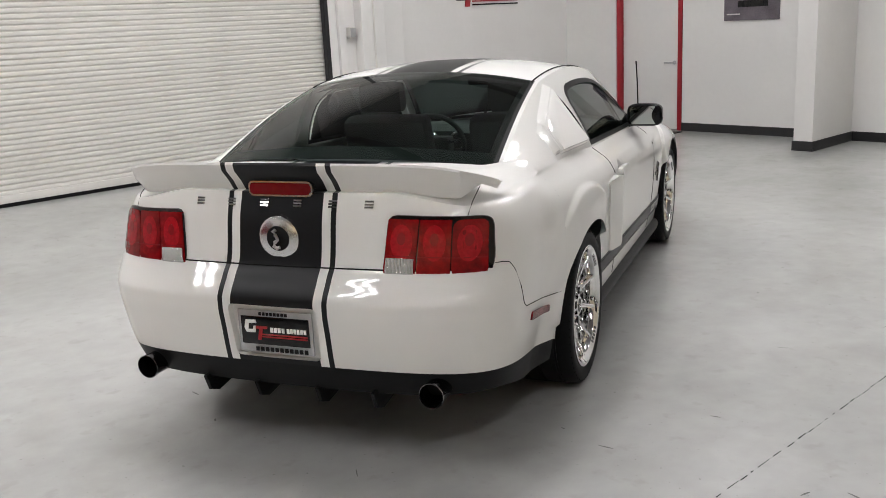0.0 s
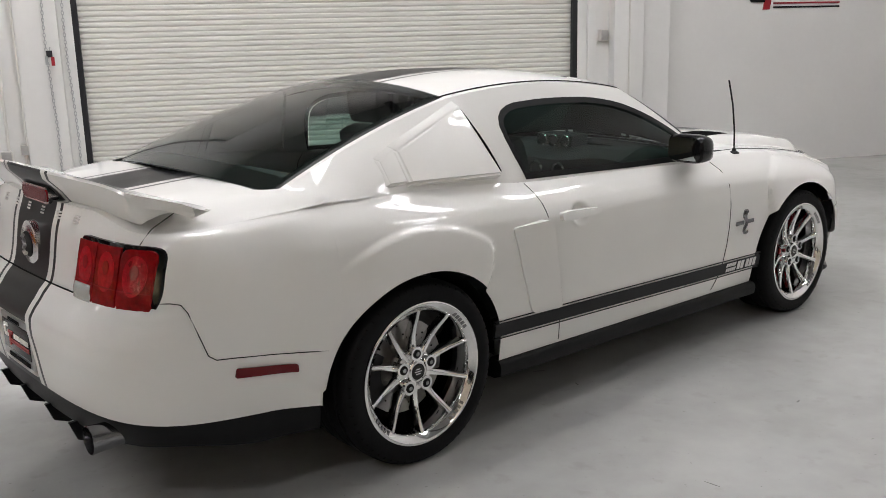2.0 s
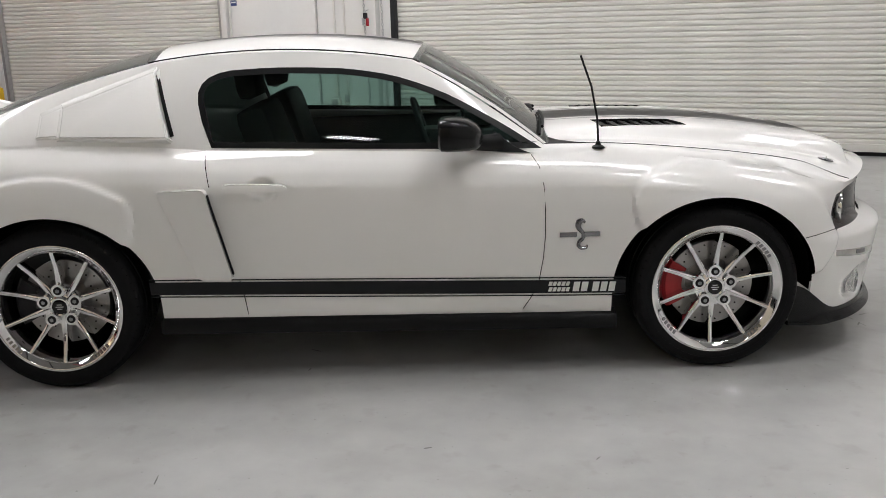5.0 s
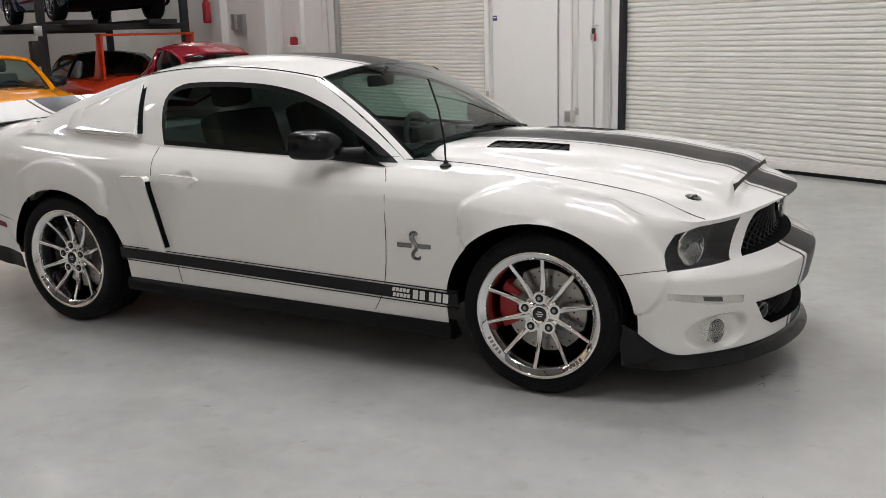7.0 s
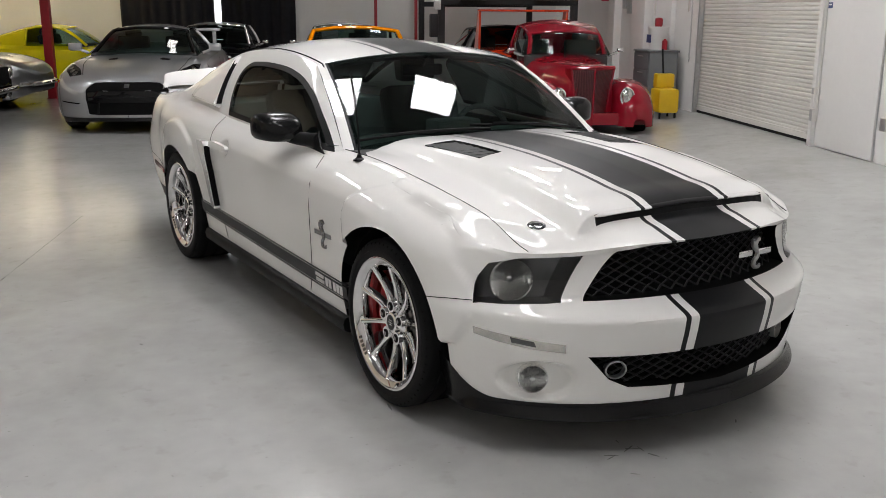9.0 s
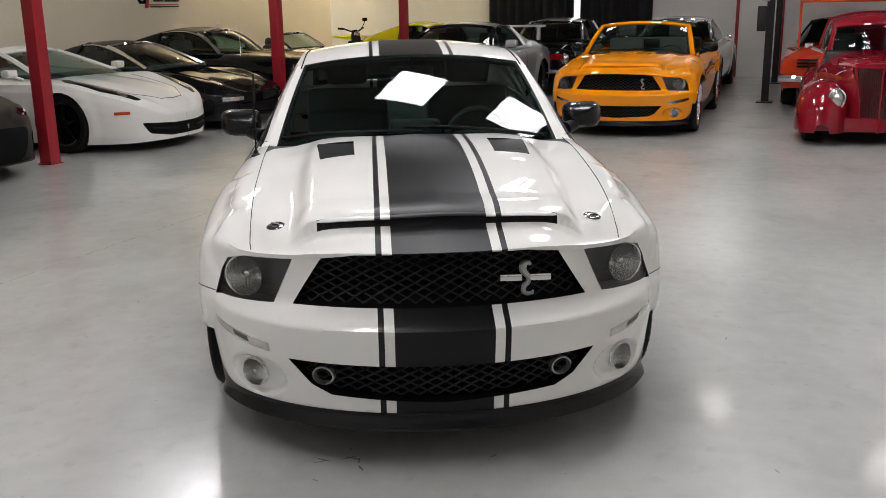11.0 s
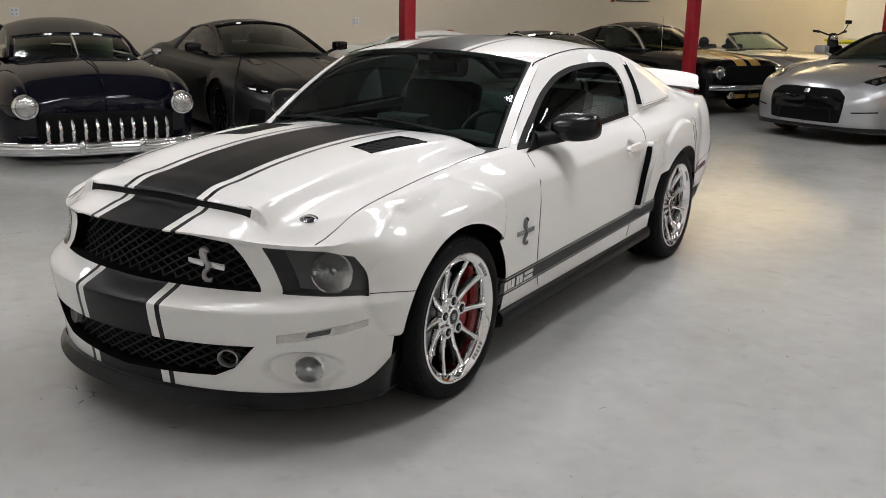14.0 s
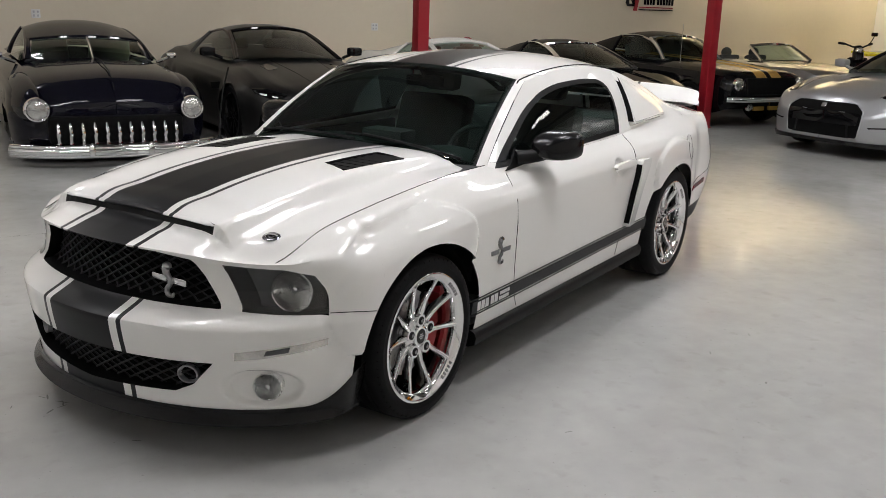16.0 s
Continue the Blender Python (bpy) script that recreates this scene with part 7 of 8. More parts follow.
def car_cabin(car, mat, wb, wt, bt, bb, belt_y, belt_z, glass_mat, c_x=None, open_top=False, seats=None, trim=None):
    """Windscreen, roof, rear glass and flanks. Each pair: middle (x, z) and edge (x, y, z)."""
    def across2(pair, p):
        (cx, cz), (ex, ey, ez) = pair
        q = abs(p)
        return Vector((cx + (ex - cx) * q * q, ey * p, cz + (ez - cz) * q ** 2.4))

    keys = (wb, wt, bt, bb)

    def top_pt(t, p):
        k = [across2(w, p) for w in keys]
        i = min(int(t), 2)
        s = t - i
        tan = [0.8 * (k[1] - k[0]) + 0.1 * (k[1] - k[2]), 0.55 * (k[2] - k[0]), 0.5 * (k[3] - k[1]), k[3] - k[2]]
        if open_top:
            tan[1] = k[1] - k[0]
        v = (1 + 2 * s) * (1 - s) ** 2 * k[i] + s * (1 - s) ** 2 * tan[i] + s * s * (3 - 2 * s) * k[i + 1] + s * s * (s - 1) * tan[i + 1]
        return v

    def t_at(x):
        lo, hi = 0.0, 3.0
        for _ in range(24):
            mid = (lo + hi) / 2
            if top_pt(mid, 1.0).x > x:
                lo = mid
            else:
                hi = mid
        return lo

    trim = trim or mat

    def strip2(t0, t1, nu, nv, p0, p1, nm, mt, lift=0.0):
        bm = patch(lambda i, j: top_pt(t0 + (t1 - t0) * i, p0 + (p1 - p0) * j) + Vector((0, 0, lift)), nu, nv)
        outward(bm, (0, 0, 0.3))
        return part(nm, bm, mt, car)

    strip2(0, 1, 10, 20, -0.94, 0.94, "windshield", glass_mat)
    for s in (1, -1):
        part("a_pillar", tube([top_pt(t / 6, s * 0.97) for t in range(7)], 0.028, 8), trim, car)
    part("screen_header", tube([top_pt(1.0, -0.97 + 1.94 * k / 12) for k in range(13)], 0.024, 8), trim, car)
    if not open_top:
        strip2(1, 2, 14, 22, -1, 1, "roof", mat)
        strip2(2, 3, 10, 20, -0.72, 0.72, "rear_window", glass_mat)
        for s in (1, -1):
            strip2(2, 3, 10, 6, s * 0.71, s * 1.0, "c_pillar", mat)
            x0, x1 = keys[0][1][0], keys[3][1][0]

            def flank(i, j, s=s):
                x = x0 + (x1 - x0) * i
                r = top_pt(t_at(x), 1.0)
                b = Vector((x, belt_y, belt_z(x)))
                v = b.lerp(Vector((x, r.y, r.z)), j)
                v.y = s * (v.y + 0.02 * 4 * j * (1 - j))
                return v
            bm = patch(flank, 60, 8)
            outward(bm, (0, 0, 0.6))
            cx = c_x if c_x is not None else keys[2][1][0] + 0.1
            rear = split_out(bm, lambda c: c.x < cx)
            part("quarter", rear, mat, car)
            part("side_window", bm, glass_mat, car)
            part("window_rail", tube([flank(i / 20 * (x0 - cx) / (x0 - x1), 0.97) for i in range(21)], 0.016, 6), trim, car)
            part("b_pillar", tube([flank((x0 - cx) / (x0 - x1), j / 5) for j in range(6)], 0.025, 6), mat, car)
    sx = (keys[1][1][0] + keys[2][1][0]) / 2 if not open_top else keys[1][1][0] - 0.55
    for y in (0.36, -0.36):
        bm = bmesh.new()
        tall = 0.40 if open_top else 0.55
        add_box(bm, -0.07, 0.07, -0.24, 0.24, 0, tall, 0.05, Matrix.Translation((sx, y, belt_z(0) - 0.32)) @ Matrix.Rotation(-0.25, 4, "Y"))
        head = bmesh.ops.create_uvsphere(bm, u_segments=16, v_segments=10, radius=1)["verts"]
        bmesh.ops.transform(bm, matrix=Matrix.Translation((sx - 0.14, y, belt_z(0) - 0.29 + tall)) @ Matrix.Diagonal((0.055, 0.125, 0.095, 1)), verts=head)
        part("seat", bm, seats or M["interior"], car)
    part("dashboard", box(keys[1][1][0] + 0.05, keys[0][1][0] + 0.05, -belt_y + 0.06, belt_y - 0.06, belt_z(0) - 0.25, belt_z(0) + 0.02, 0.05), M["interior"], car)
    part("cabin_tub", box(keys[3][1][0], keys[0][1][0], -belt_y + 0.03, belt_y - 0.03, belt_z(0) - 0.40, belt_z(0) - 0.30), M["interior"], car)
    return top_pt


def lump(car, name, mat, x, y, z, sx, sy, sz, kind="ball", both=True, rz=0.0, ry=0.0, label=""):
    """A rounded piece on a car, and its twin on the other side."""
    for s in ((1, -1) if both else (1,)):
        bm = bmesh.new()
        if kind == "ball":
            bmesh.ops.create_uvsphere(bm, u_segments=20, v_segments=12, radius=1)
            bmesh.ops.scale(bm, vec=(sx, sy, sz), verts=bm.verts)
        else:
            add_box(bm, -sx, sx, -sy, sy, -sz, sz, min(sx, sy, sz) * 0.55)
        bmesh.ops.transform(bm, matrix=Matrix.Translation((x, s * y, z)) @ Matrix.Rotation(s * rz, 4, "Z") @ Matrix.Rotation(ry, 4, "Y"), verts=bm.verts)
        part(name, bm, mat, car, label)


def round_lamp(car, x, y, z, r, rz=0.0, ring="chrome"):
    for s in (1, -1):
        m = Matrix.Translation((x, s * y, z)) @ Matrix.Rotation(s * rz, 4, "Z") @ Matrix.Rotation(-math.pi / 2, 4, "Z")
        a = revolve([(0.0, 0.03), (r * 0.5, 0.026), (r * 0.88, 0.008), (r * 0.9, -0.02)], 24)
        bmesh.ops.transform(a, matrix=m, verts=a.verts)
        lamp = part("headlight", a, M["clear_lens"], car, "round clear headlamp")
        b = revolve([(r * 0.86, 0.0), (r * 0.94, 0.022), (r * 1.08, 0.012), (r * 1.14, -0.03)], 24)
        bmesh.ops.transform(b, matrix=m, verts=b.verts)
        part("lamp_ring", b, M[ring], lamp)


def car_mirrors(car, mat, x, y, z, s=1.0):
    for sd in (1, -1):
        bm = box(-0.06 * s, 0.07 * s, -0.09 * s, 0.09 * s, -0.055 * s, 0.055 * s, 0.035 * s, Matrix.Translation((x, sd * (y + 0.14), z + 0.06)))
        mr = part("door_mirror", bm, mat, car)
        part("mirror_arm", tube([(x + 0.03, sd * (y - 0.04), z - 0.02), (x + 0.01, sd * (y + 0.10), z + 0.03)], 0.02, 6), mat, mr)


def flat(pairs, v):
    return [(x, v) for x in pairs]


# black 1950s custom coupe with a toothed grille
def lead_sled():
    car = empty("custom_coupe", at_room(0.62, -7.35, 0, 88), "lowered glossy black 1950s custom coupe with toothed chrome grille", "car")
    wheels = (1.42, -1.5)
    half, zt, zs = car_body(car, M["navy_car"], 2.22, -2.75, 1.94, [(-2.75, 0.62), (-2.3, 0.86), (-1.5, 0.96), (-0.6, 0.97), (0.9, 0.95), (1.6, 0.90), (2.0, 0.82), (2.22, 0.62)],
                            [(-2.75, 0.55), (-2, 0.74), (0, 0.84), (1.3, 0.80), (2.0, 0.70), (2.22, 0.58)], [(-2.75, 0.24), (-2, 0.14), (2, 0.14), (2.22, 0.22)], wheels, 0.33, 3.4, 3.0, 0.7, 0.0, crown=0.10)
    for s in (1, -1):       # bulging front fenders that carry the lamps
        bm = bmesh.new()
        bmesh.ops.create_uvsphere(bm, u_segments=28, v_segments=16, radius=1)
        bmesh.ops.scale(bm, vec=(0.94, 0.215, 0.27), verts=bm.verts)
        bmesh.ops.translate(bm, vec=(1.32, s * 0.76, 0.58), verts=bm.verts)
        part("fender", bm, M["navy_car"], car)
    round_lamp(car, 2.262, 0.735, 0.565, 0.105)
    tp = car_cabin(car, M["navy_car"], ((0.88, 0.96), (0.62, 0.68, 0.93)), ((0.42, 1.175), (0.28, 0.62, 1.125)), ((-0.70, 1.335), (-0.70, 0.57, 1.24)), ((-1.75, 0.98), (-1.6, 0.62, 0.96)), 0.74, lambda x: 0.93, M["green_glass"], -0.75, seats=M["sage"])
    for s in (1, -1):
        part("screen_trim", tube([tp(t / 8, s * 0.925) for t in range(9)], 0.011, 6), M["chrome"], car, "thin chrome windscreen trim")
    part("screen_trim", tube([tp(0.985, -0.925 + 1.85 * k / 12) + Vector((0.01, 0, -0.01)) for k in range(13)], 0.009, 6), M["chrome"], car, "thin chrome windscreen trim")
    part("screen_divider", tube([tp(t / 8, 0.0) + Vector((0.006, 0, 0.004)) for t in range(9)], 0.011, 6), M["chrome"], car, "chrome windscreen divider")
    lump(car, "grille_opening", M["under"], 2.20, 0.0, 0.36, 0.09, 0.64, 0.135, "box", False, label="dark grille opening")
    for k in range(11):
        y = -0.56 + 0.112 * k
        bm = bmesh.new()
        add_tube(bm, [(2.325 - 0.03 * (y / 0.6) ** 2, y, 0.235), (2.330 - 0.03 * (y / 0.6) ** 2, y, 0.27), (2.335 - 0.03 * (y / 0.6) ** 2, y, 0.33), (2.330 - 0.03 * (y / 0.6) ** 2, y, 0.39), (2.305 - 0.03 * (y / 0.6) ** 2, y, 0.435)], 0.02, 8, radii=[0.026, 0.017, 0.021, 0.020, 0.009])
        part("grille_tooth", bm, M["chrome"], car, "chrome grille tooth")
    pts = [(2.40 - 0.30 * (abs(y) / 0.98) ** 3, y, 0.165) for y in [-0.98 + 0.07 * k for k in range(29)]]
    for dz, r in ((0.0, 0.044), (0.034, 0.032), (-0.034, 0.032)):
        part("front_bumper", tube([(x, y, z + dz) for x, y, z in pts], r, 10), M["chrome"], car, "chrome front bumper")
    for y in (-0.28, 0.28):
        lump(car, "bumper_guard", M["chrome"], 2.42, y, 0.18, 0.04, 0.035, 0.075, "ball", False)
    part("hood_seam", tube([(2.16, 0, 0.74), (1.9, 0, 0.90), (1.4, 0, 0.975), (0.95, 0, 1.0)], 0.006, 6), M["seam"], car)
    car_mirrors(car, M["chrome"], 0.45, 0.80, 0.92, 0.6)
    for x in wheels:
        for y in (0.80, -0.80):
            far_wheel(car, x, y, 0.33, M["chrome"], 0.09, 5)


lead_sled()


# satin dark grand tourer
def dark_tourer():
    car = empty("grand_tourer", at_room(-1.72, -7.42, 0, 90), "satin dark grey grand touring coupe with a wide mesh grille", "car")
    wheels = (1.40, -1.40)
    car_body(car, M["matte_black"], 2.30, -2.40, 1.95, [(-2.4, 0.80), (-2.0, 0.98), (-1.2, 1.02), (0.6, 0.97), (1.3, 0.88), (1.9, 0.77), (2.15, 0.70), (2.30, 0.52)],
             [(-2.4, 0.70), (-1.6, 0.88), (-0.5, 0.86), (1.0, 0.82), (1.9, 0.68), (2.3, 0.46)], [(-2.4, 0.3), (-1.8, 0.15), (1.9, 0.13), (2.3, 0.17)], wheels, 0.38, 2.7, 4.0, 0.8, 0.03, crown=0.05, haunch=0.055, groove=0.35)
    car_cabin(car, M["matte_black"], ((1.0, 0.98), (0.75, 0.70, 0.94)), ((0.10, 1.30), (-0.02, 0.53, 1.24)), ((-0.75, 1.30), (-0.75, 0.50, 1.23)), ((-1.75, 1.02), (-1.6, 0.60, 1.0)), 0.78, lambda x: 0.93, M["glass"], -0.85, trim=M["black_gloss"])
    decal(car, "grille", rounded([(-0.62, 0.50), (-0.30, 0.525), (0.30, 0.525), (0.62, 0.50), (0.56, 0.30), (0.44, 0.19), (-0.44, 0.19), (-0.56, 0.30)], 0.06), "front", M["under"], "wide black mesh grille", 0.008, False)
    decal(car, "headlight", rounded([(0.56, 0.64), (0.74, 0.70), (0.88, 0.70), (0.87, 0.645), (0.74, 0.595), (0.62, 0.60)], 0.02), "front", M["black_gloss"], "slim dark headlight", 0.006)
    decal(car, "running_light", [(0.66, 0.622), (0.72, 0.628), (0.71, 0.612), (0.67, 0.608)], "front", M["white_lens"], "", 0.010)
    decal(car, "running_light", [(0.76, 0.645), (0.83, 0.655), (0.82, 0.635), (0.77, 0.628)], "front", M["white_lens"], "", 0.010)
    decal(car, "air_intake", rounded([(0.70, 0.42), (0.84, 0.44), (0.86, 0.24), (0.74, 0.20)], 0.04), "front", M["under"], "", 0.005)
    decal(car, "splitter", [(-0.88, 0.185), (0.88, 0.185), (0.86, 0.145), (-0.86, 0.145)], "front", M["black_gloss"], "", 0.03, False)
    decal(car, "side_strake", [(0.62, 0.66), (0.98, 0.70), (0.96, 0.62), (0.70, 0.60)], "side", M["under"], "", 0.004)
    decal(car, "hood_crease", [(0.9, 0.30), (2.0, 0.20), (2.0, 0.208), (0.9, 0.309)], "top", M["under"], "", 0.001, True, 0.05, -0.004)
    lump(car, "side_marker", M["amber"], 1.80, 0.955, 0.42, 0.012, 0.012, 0.09, "box")
    decal(car, "hood_vent", rounded([(1.05, 0.40), (1.32, 0.36), (1.34, 0.50), (1.10, 0.52)], 0.03), "top", M["black_gloss"], "", 0.004)
    car_mirrors(car, M["black_gloss"], 0.55, 0.84, 0.97)
    for x in wheels:
        for y in (0.86, -0.86):
            far_wheel(car, x, y, 0.355, M["black_gloss"], 0.12, 10)


def laid_front(xf, W, end, n, poly, off):
    """A panel bent round the nose of a lofted car."""
    def fn(y, z, o):
        q = min(abs(y) / (W / 2), 0.995)
        return xf - end + end * (1 - q ** n) ** (1 / n) + o, y, z
    return laid(poly, fn, off, -0.05, 0.06)


dark_tourer()


# white mid-engined sports car
def white_exotic():
    car = empty("sports_car", at_room(-4.55, -7.20, 0, 92), "glossy white mid-engined sports car with red seats", "car")
    wheels = (1.18, -1.45)
    car_body(car, M["off_white"], 2.22, -2.3, 1.94, [(-2.3, 0.70), (-1.9, 0.92), (-1.0, 0.98), (0.3, 0.90), (0.9, 0.83), (1.5, 0.75), (1.9, 0.65), (2.1, 0.55), (2.22, 0.42)],
             [(-2.3, 0.62), (-1.4, 0.86), (-0.4, 0.78), (1.1, 0.78), (1.6, 0.69), (2.0, 0.55), (2.22, 0.38)], [(-2.3, 0.28), (-1.8, 0.14), (1.8, 0.11), (2.22, 0.13)], wheels, 0.375, 2.3, 4.0, 0.95, 0.03, crown=-0.02, haunch=0.05, groove=0.5)
    car_cabin(car, M["off_white"], ((1.0, 0.86), (0.72, 0.74, 0.84)), ((0.05, 1.16), (-0.06, 0.50, 1.12)), ((-0.45, 1.19), (-0.45, 0.50, 1.13)), ((-1.75, 0.95), (-1.6, 0.60, 0.92)), 0.80, lambda x: 0.86 + 0.04 * smooth01(-x), M["glass"], -0.65, seats=M["red_trim"])
    decal(car, "grille", rounded([(-0.64, 0.345), (-0.2, 0.315), (0.2, 0.315), (0.64, 0.345), (0.56, 0.215), (0.3, 0.170), (-0.3, 0.170), (-0.56, 0.215)], 0.03), "front", M["under"], "black lower grille", 0.005, False)
    decal(car, "winglet", [(0.16, 0.262), (0.55, 0.285), (0.54, 0.262), (0.20, 0.235)], "front", M["black_gloss"], "", 0.012)
    decal(car, "grille_badge", [(-0.02, 0.27), (0.02, 0.27), (0.012, 0.215), (-0.012, 0.215)], "front", M["chrome"], "", 0.014, False)
    decal(car, "headlight", rounded([(1.08, 0.80), (1.20, 0.86), (1.62, 0.80), (1.96, 0.60), (1.98, 0.52), (1.80, 0.56), (1.45, 0.70)], 0.03), "top", M["black_gloss"], "long swept-back headlight", 0.004)
    decal(car, "headlight_lens", ring_poly(1.80, 0.64, 0.07, 0.045, 16), "top", M["clear_lens"], "", 0.010)
    decal(car, "hood_line", [(1.0, 0.60), (1.75, 0.46), (2.02, 0.20), (2.03, 0.20), (1.76, 0.468), (1.0, 0.608)], "top", M["seam"], "", 0.001, True, 0.05, -0.004)
    decal(car, "hood_line", [(2.02, -0.20), (2.03, -0.20), (2.045, 0.0), (2.03, 0.20), (2.02, 0.20), (2.035, 0.0)], "top", M["seam"], "", 0.001, False, 0.05, -0.004)
    lump(car, "side_marker", M["amber"], 1.90, 0.80, 0.47, 0.09, 0.015, 0.018, "box", rz=-0.75)
    car_mirrors(car, M["off_white"], 0.50, 0.84, 0.86, 0.9)
    for x in wheels:
        for y in (0.85, -0.85):
            far_wheel(car, x, y, 0.345, M["black_gloss"], 0.12, 5)


white_exotic()


# low black wedge coupe
def black_wedge():
    car = empty("wedge_coupe", at_room(-6.72, -7.35, 0, 90), "low glossy black wedge-shaped coupe", "car")
    wheels = (1.25, -1.28)
    car_body(car, M["black_car"], 2.15, -2.2, 1.80, [(-2.2, 0.80), (-1.8, 0.98), (-0.8, 0.95), (0.4, 0.86), (1.0, 0.78), (1.7, 0.66), (2.15, 0.50)],
             [(-2.2, 0.72), (-1.0, 0.82), (0.4, 0.76), (1.5, 0.64), (2.15, 0.46)], [(-2.2, 0.3), (-1.8, 0.15), (1.8, 0.13), (2.15, 0.17)], wheels, 0.36, 3.2, 5.0, 0.7, 0.02, crown=0.0, haunch=0.05, groove=0.3)
    car_cabin(car, M["black_car"], ((0.95, 0.84), (0.70, 0.70, 0.82)), ((0.0, 1.16), (-0.1, 0.52, 1.12)), ((-0.70, 1.17), (-0.70, 0.50, 1.12)), ((-1.4, 0.96), (-1.3, 0.58, 0.94)), 0.76, lambda x: 0.83 + 0.06 * smooth01(-x), M["dark_glass"], -0.55, trim=M["chrome"])
    decal(car, "lamp_lid", [(1.55, 0.42), (1.86, 0.40), (1.88, 0.41), (1.87, 0.70), (1.86, 0.71), (1.85, 0.42), (1.56, 0.44)], "top", M["seam"], "", 0.001, True, 0.04, -0.004)
    part("grille", laid_front(2.15, 1.80, 0.7, 3.2, rounded([(-0.55, 0.34), (0.55, 0.34), (0.50, 0.22), (-0.50, 0.22)], 0.03), 0.01), M["under"], car, "black front intake")
    for s in (1, -1):
        part("indicator", laid_front(2.15, 1.80, 0.7, 3.2, [(s * a, b) for a, b in [(0.46, 0.455), (0.76, 0.455), (0.76, 0.40), (0.46, 0.40)]], 0.012), M["clear_lens"], car, "clear indicator lamp")
    for x in wheels:
        for y in (0.80, -0.80):
            far_wheel(car, x, y, 0.33, M["dark_chrome"], 0.11, 5)


black_wedge()


# black 1960s fastback with gold stripes
def gold_fastback():
    car = empty("fastback_coupe", at_room(-8.85, -7.45, 0, 90), "glossy black 1960s fastback coupe with gold racing stripes", "car")
    wheels = (1.38, -1.36)
    car_body(car, M["black_car"], 2.22, -2.35, 1.74, [(-2.35, 0.82), (-2.0, 0.96), (-1.0, 0.98), (0.7, 0.95), (1.5, 0.91), (2.05, 0.84), (2.22, 0.70)],
             [(-2.35, 0.76), (-1.0, 0.86), (0.7, 0.84), (2.0, 0.78), (2.22, 0.66)], [(-2.35, 0.34), (-1.8, 0.22), (1.8, 0.22), (2.22, 0.34)], wheels, 0.36, 5.5, 5.0, 0.45, 0.015, stripe=(M["gold"], (0.05, 0.27)), crown=0.02)
    car_cabin(car, M["black_car"], ((0.72, 0.95), (0.55, 0.66, 0.92)), ((0.16, 1.29), (0.06, 0.54, 1.24)), ((-0.65, 1.32), (-0.65, 0.52, 1.26)), ((-1.95, 1.0), (-1.8, 0.58, 0.97)), 0.72, lambda x: 0.92, M["glass"], -0.65, trim=M["chrome"])
    part("grille", laid_front(2.22, 1.74, 0.45, 5.5, rounded([(-0.52, 0.76), (0.52, 0.76), (0.50, 0.52), (-0.50, 0.52)], 0.03), 0.006), M["under"], car, "black grille")
    round_lamp(car, 2.19, 0.665, 0.665, 0.085)
    part("front_bumper", tube([(2.33 - 0.16 * (abs(y) / 0.87) ** 4, y, 0.45) for y in [-0.87 + 0.0725 * k for k in range(25)]], 0.04, 10), M["chrome"], car, "slim chrome bumper")
    round_lamp(car, 2.22, 0.42, 0.33, 0.05, 0.0)
    lump(car, "valance_stripe", M["gold"], 2.16, 0.16, 0.345, 0.02, 0.11, 0.075, "box")
    part("aerial", tube([(1.0, -0.72, 0.9), (1.0, -0.72, 1.5)], 0.004, 6), M["chrome"], car)
    for x in wheels:
        for y in (0.77, -0.77):
            far_wheel(car, x, y, 0.33, M["dark_chrome"], 0.10, 5)


gold_fastback()


# silver convertible
def silver_roadster():
    car = empty("convertible", at_room(-11.15, -7.45, 0, 90), "grey metallic 1960s convertible with its top down", "car")
    wheels = (1.25, -1.24)
    car_body(car, M["grey_car"], 2.25, -2.2, 1.78, [(-2.2, 0.72), (-1.8, 0.88), (-0.8, 0.90), (0.6, 0.90), (1.4, 0.88), (2.0, 0.76), (2.25, 0.56)],
             [(-2.2, 0.66), (-1.2, 0.84), (0, 0.78), (1.3, 0.84), (2.0, 0.70), (2.25, 0.52)], [(-2.2, 0.3), (-1.8, 0.18), (1.8, 0.18), (2.25, 0.3)], wheels, 0.36, 3.0, 3.5, 0.7, 0.02, crown=-0.02)
    car_cabin(car, M["grey_car"], ((0.75, 0.92), (0.52, 0.66, 0.90)), ((0.30, 1.18), (0.14, 0.56, 1.14)), ((-0.5, 1.1), (-0.5, 0.5, 1.1)), ((-0.7, 0.9), (-0.7, 0.6, 0.9)), 0.70, lambda x: 0.88, M["glass"], open_top=True, trim=M["chrome"])
    part("front_bumper", tube([(2.30 - 0.25 * (abs(y) / 0.85) ** 3, y, 0.42) for y in [-0.85 + 0.085 * k for k in range(21)]], 0.035, 8), M["chrome"], car)
    for x in wheels:
        for y in (0.79, -0.79):
            far_wheel(car, x, y, 0.33, M["dark_chrome"], 0.10, 5)


silver_roadster()


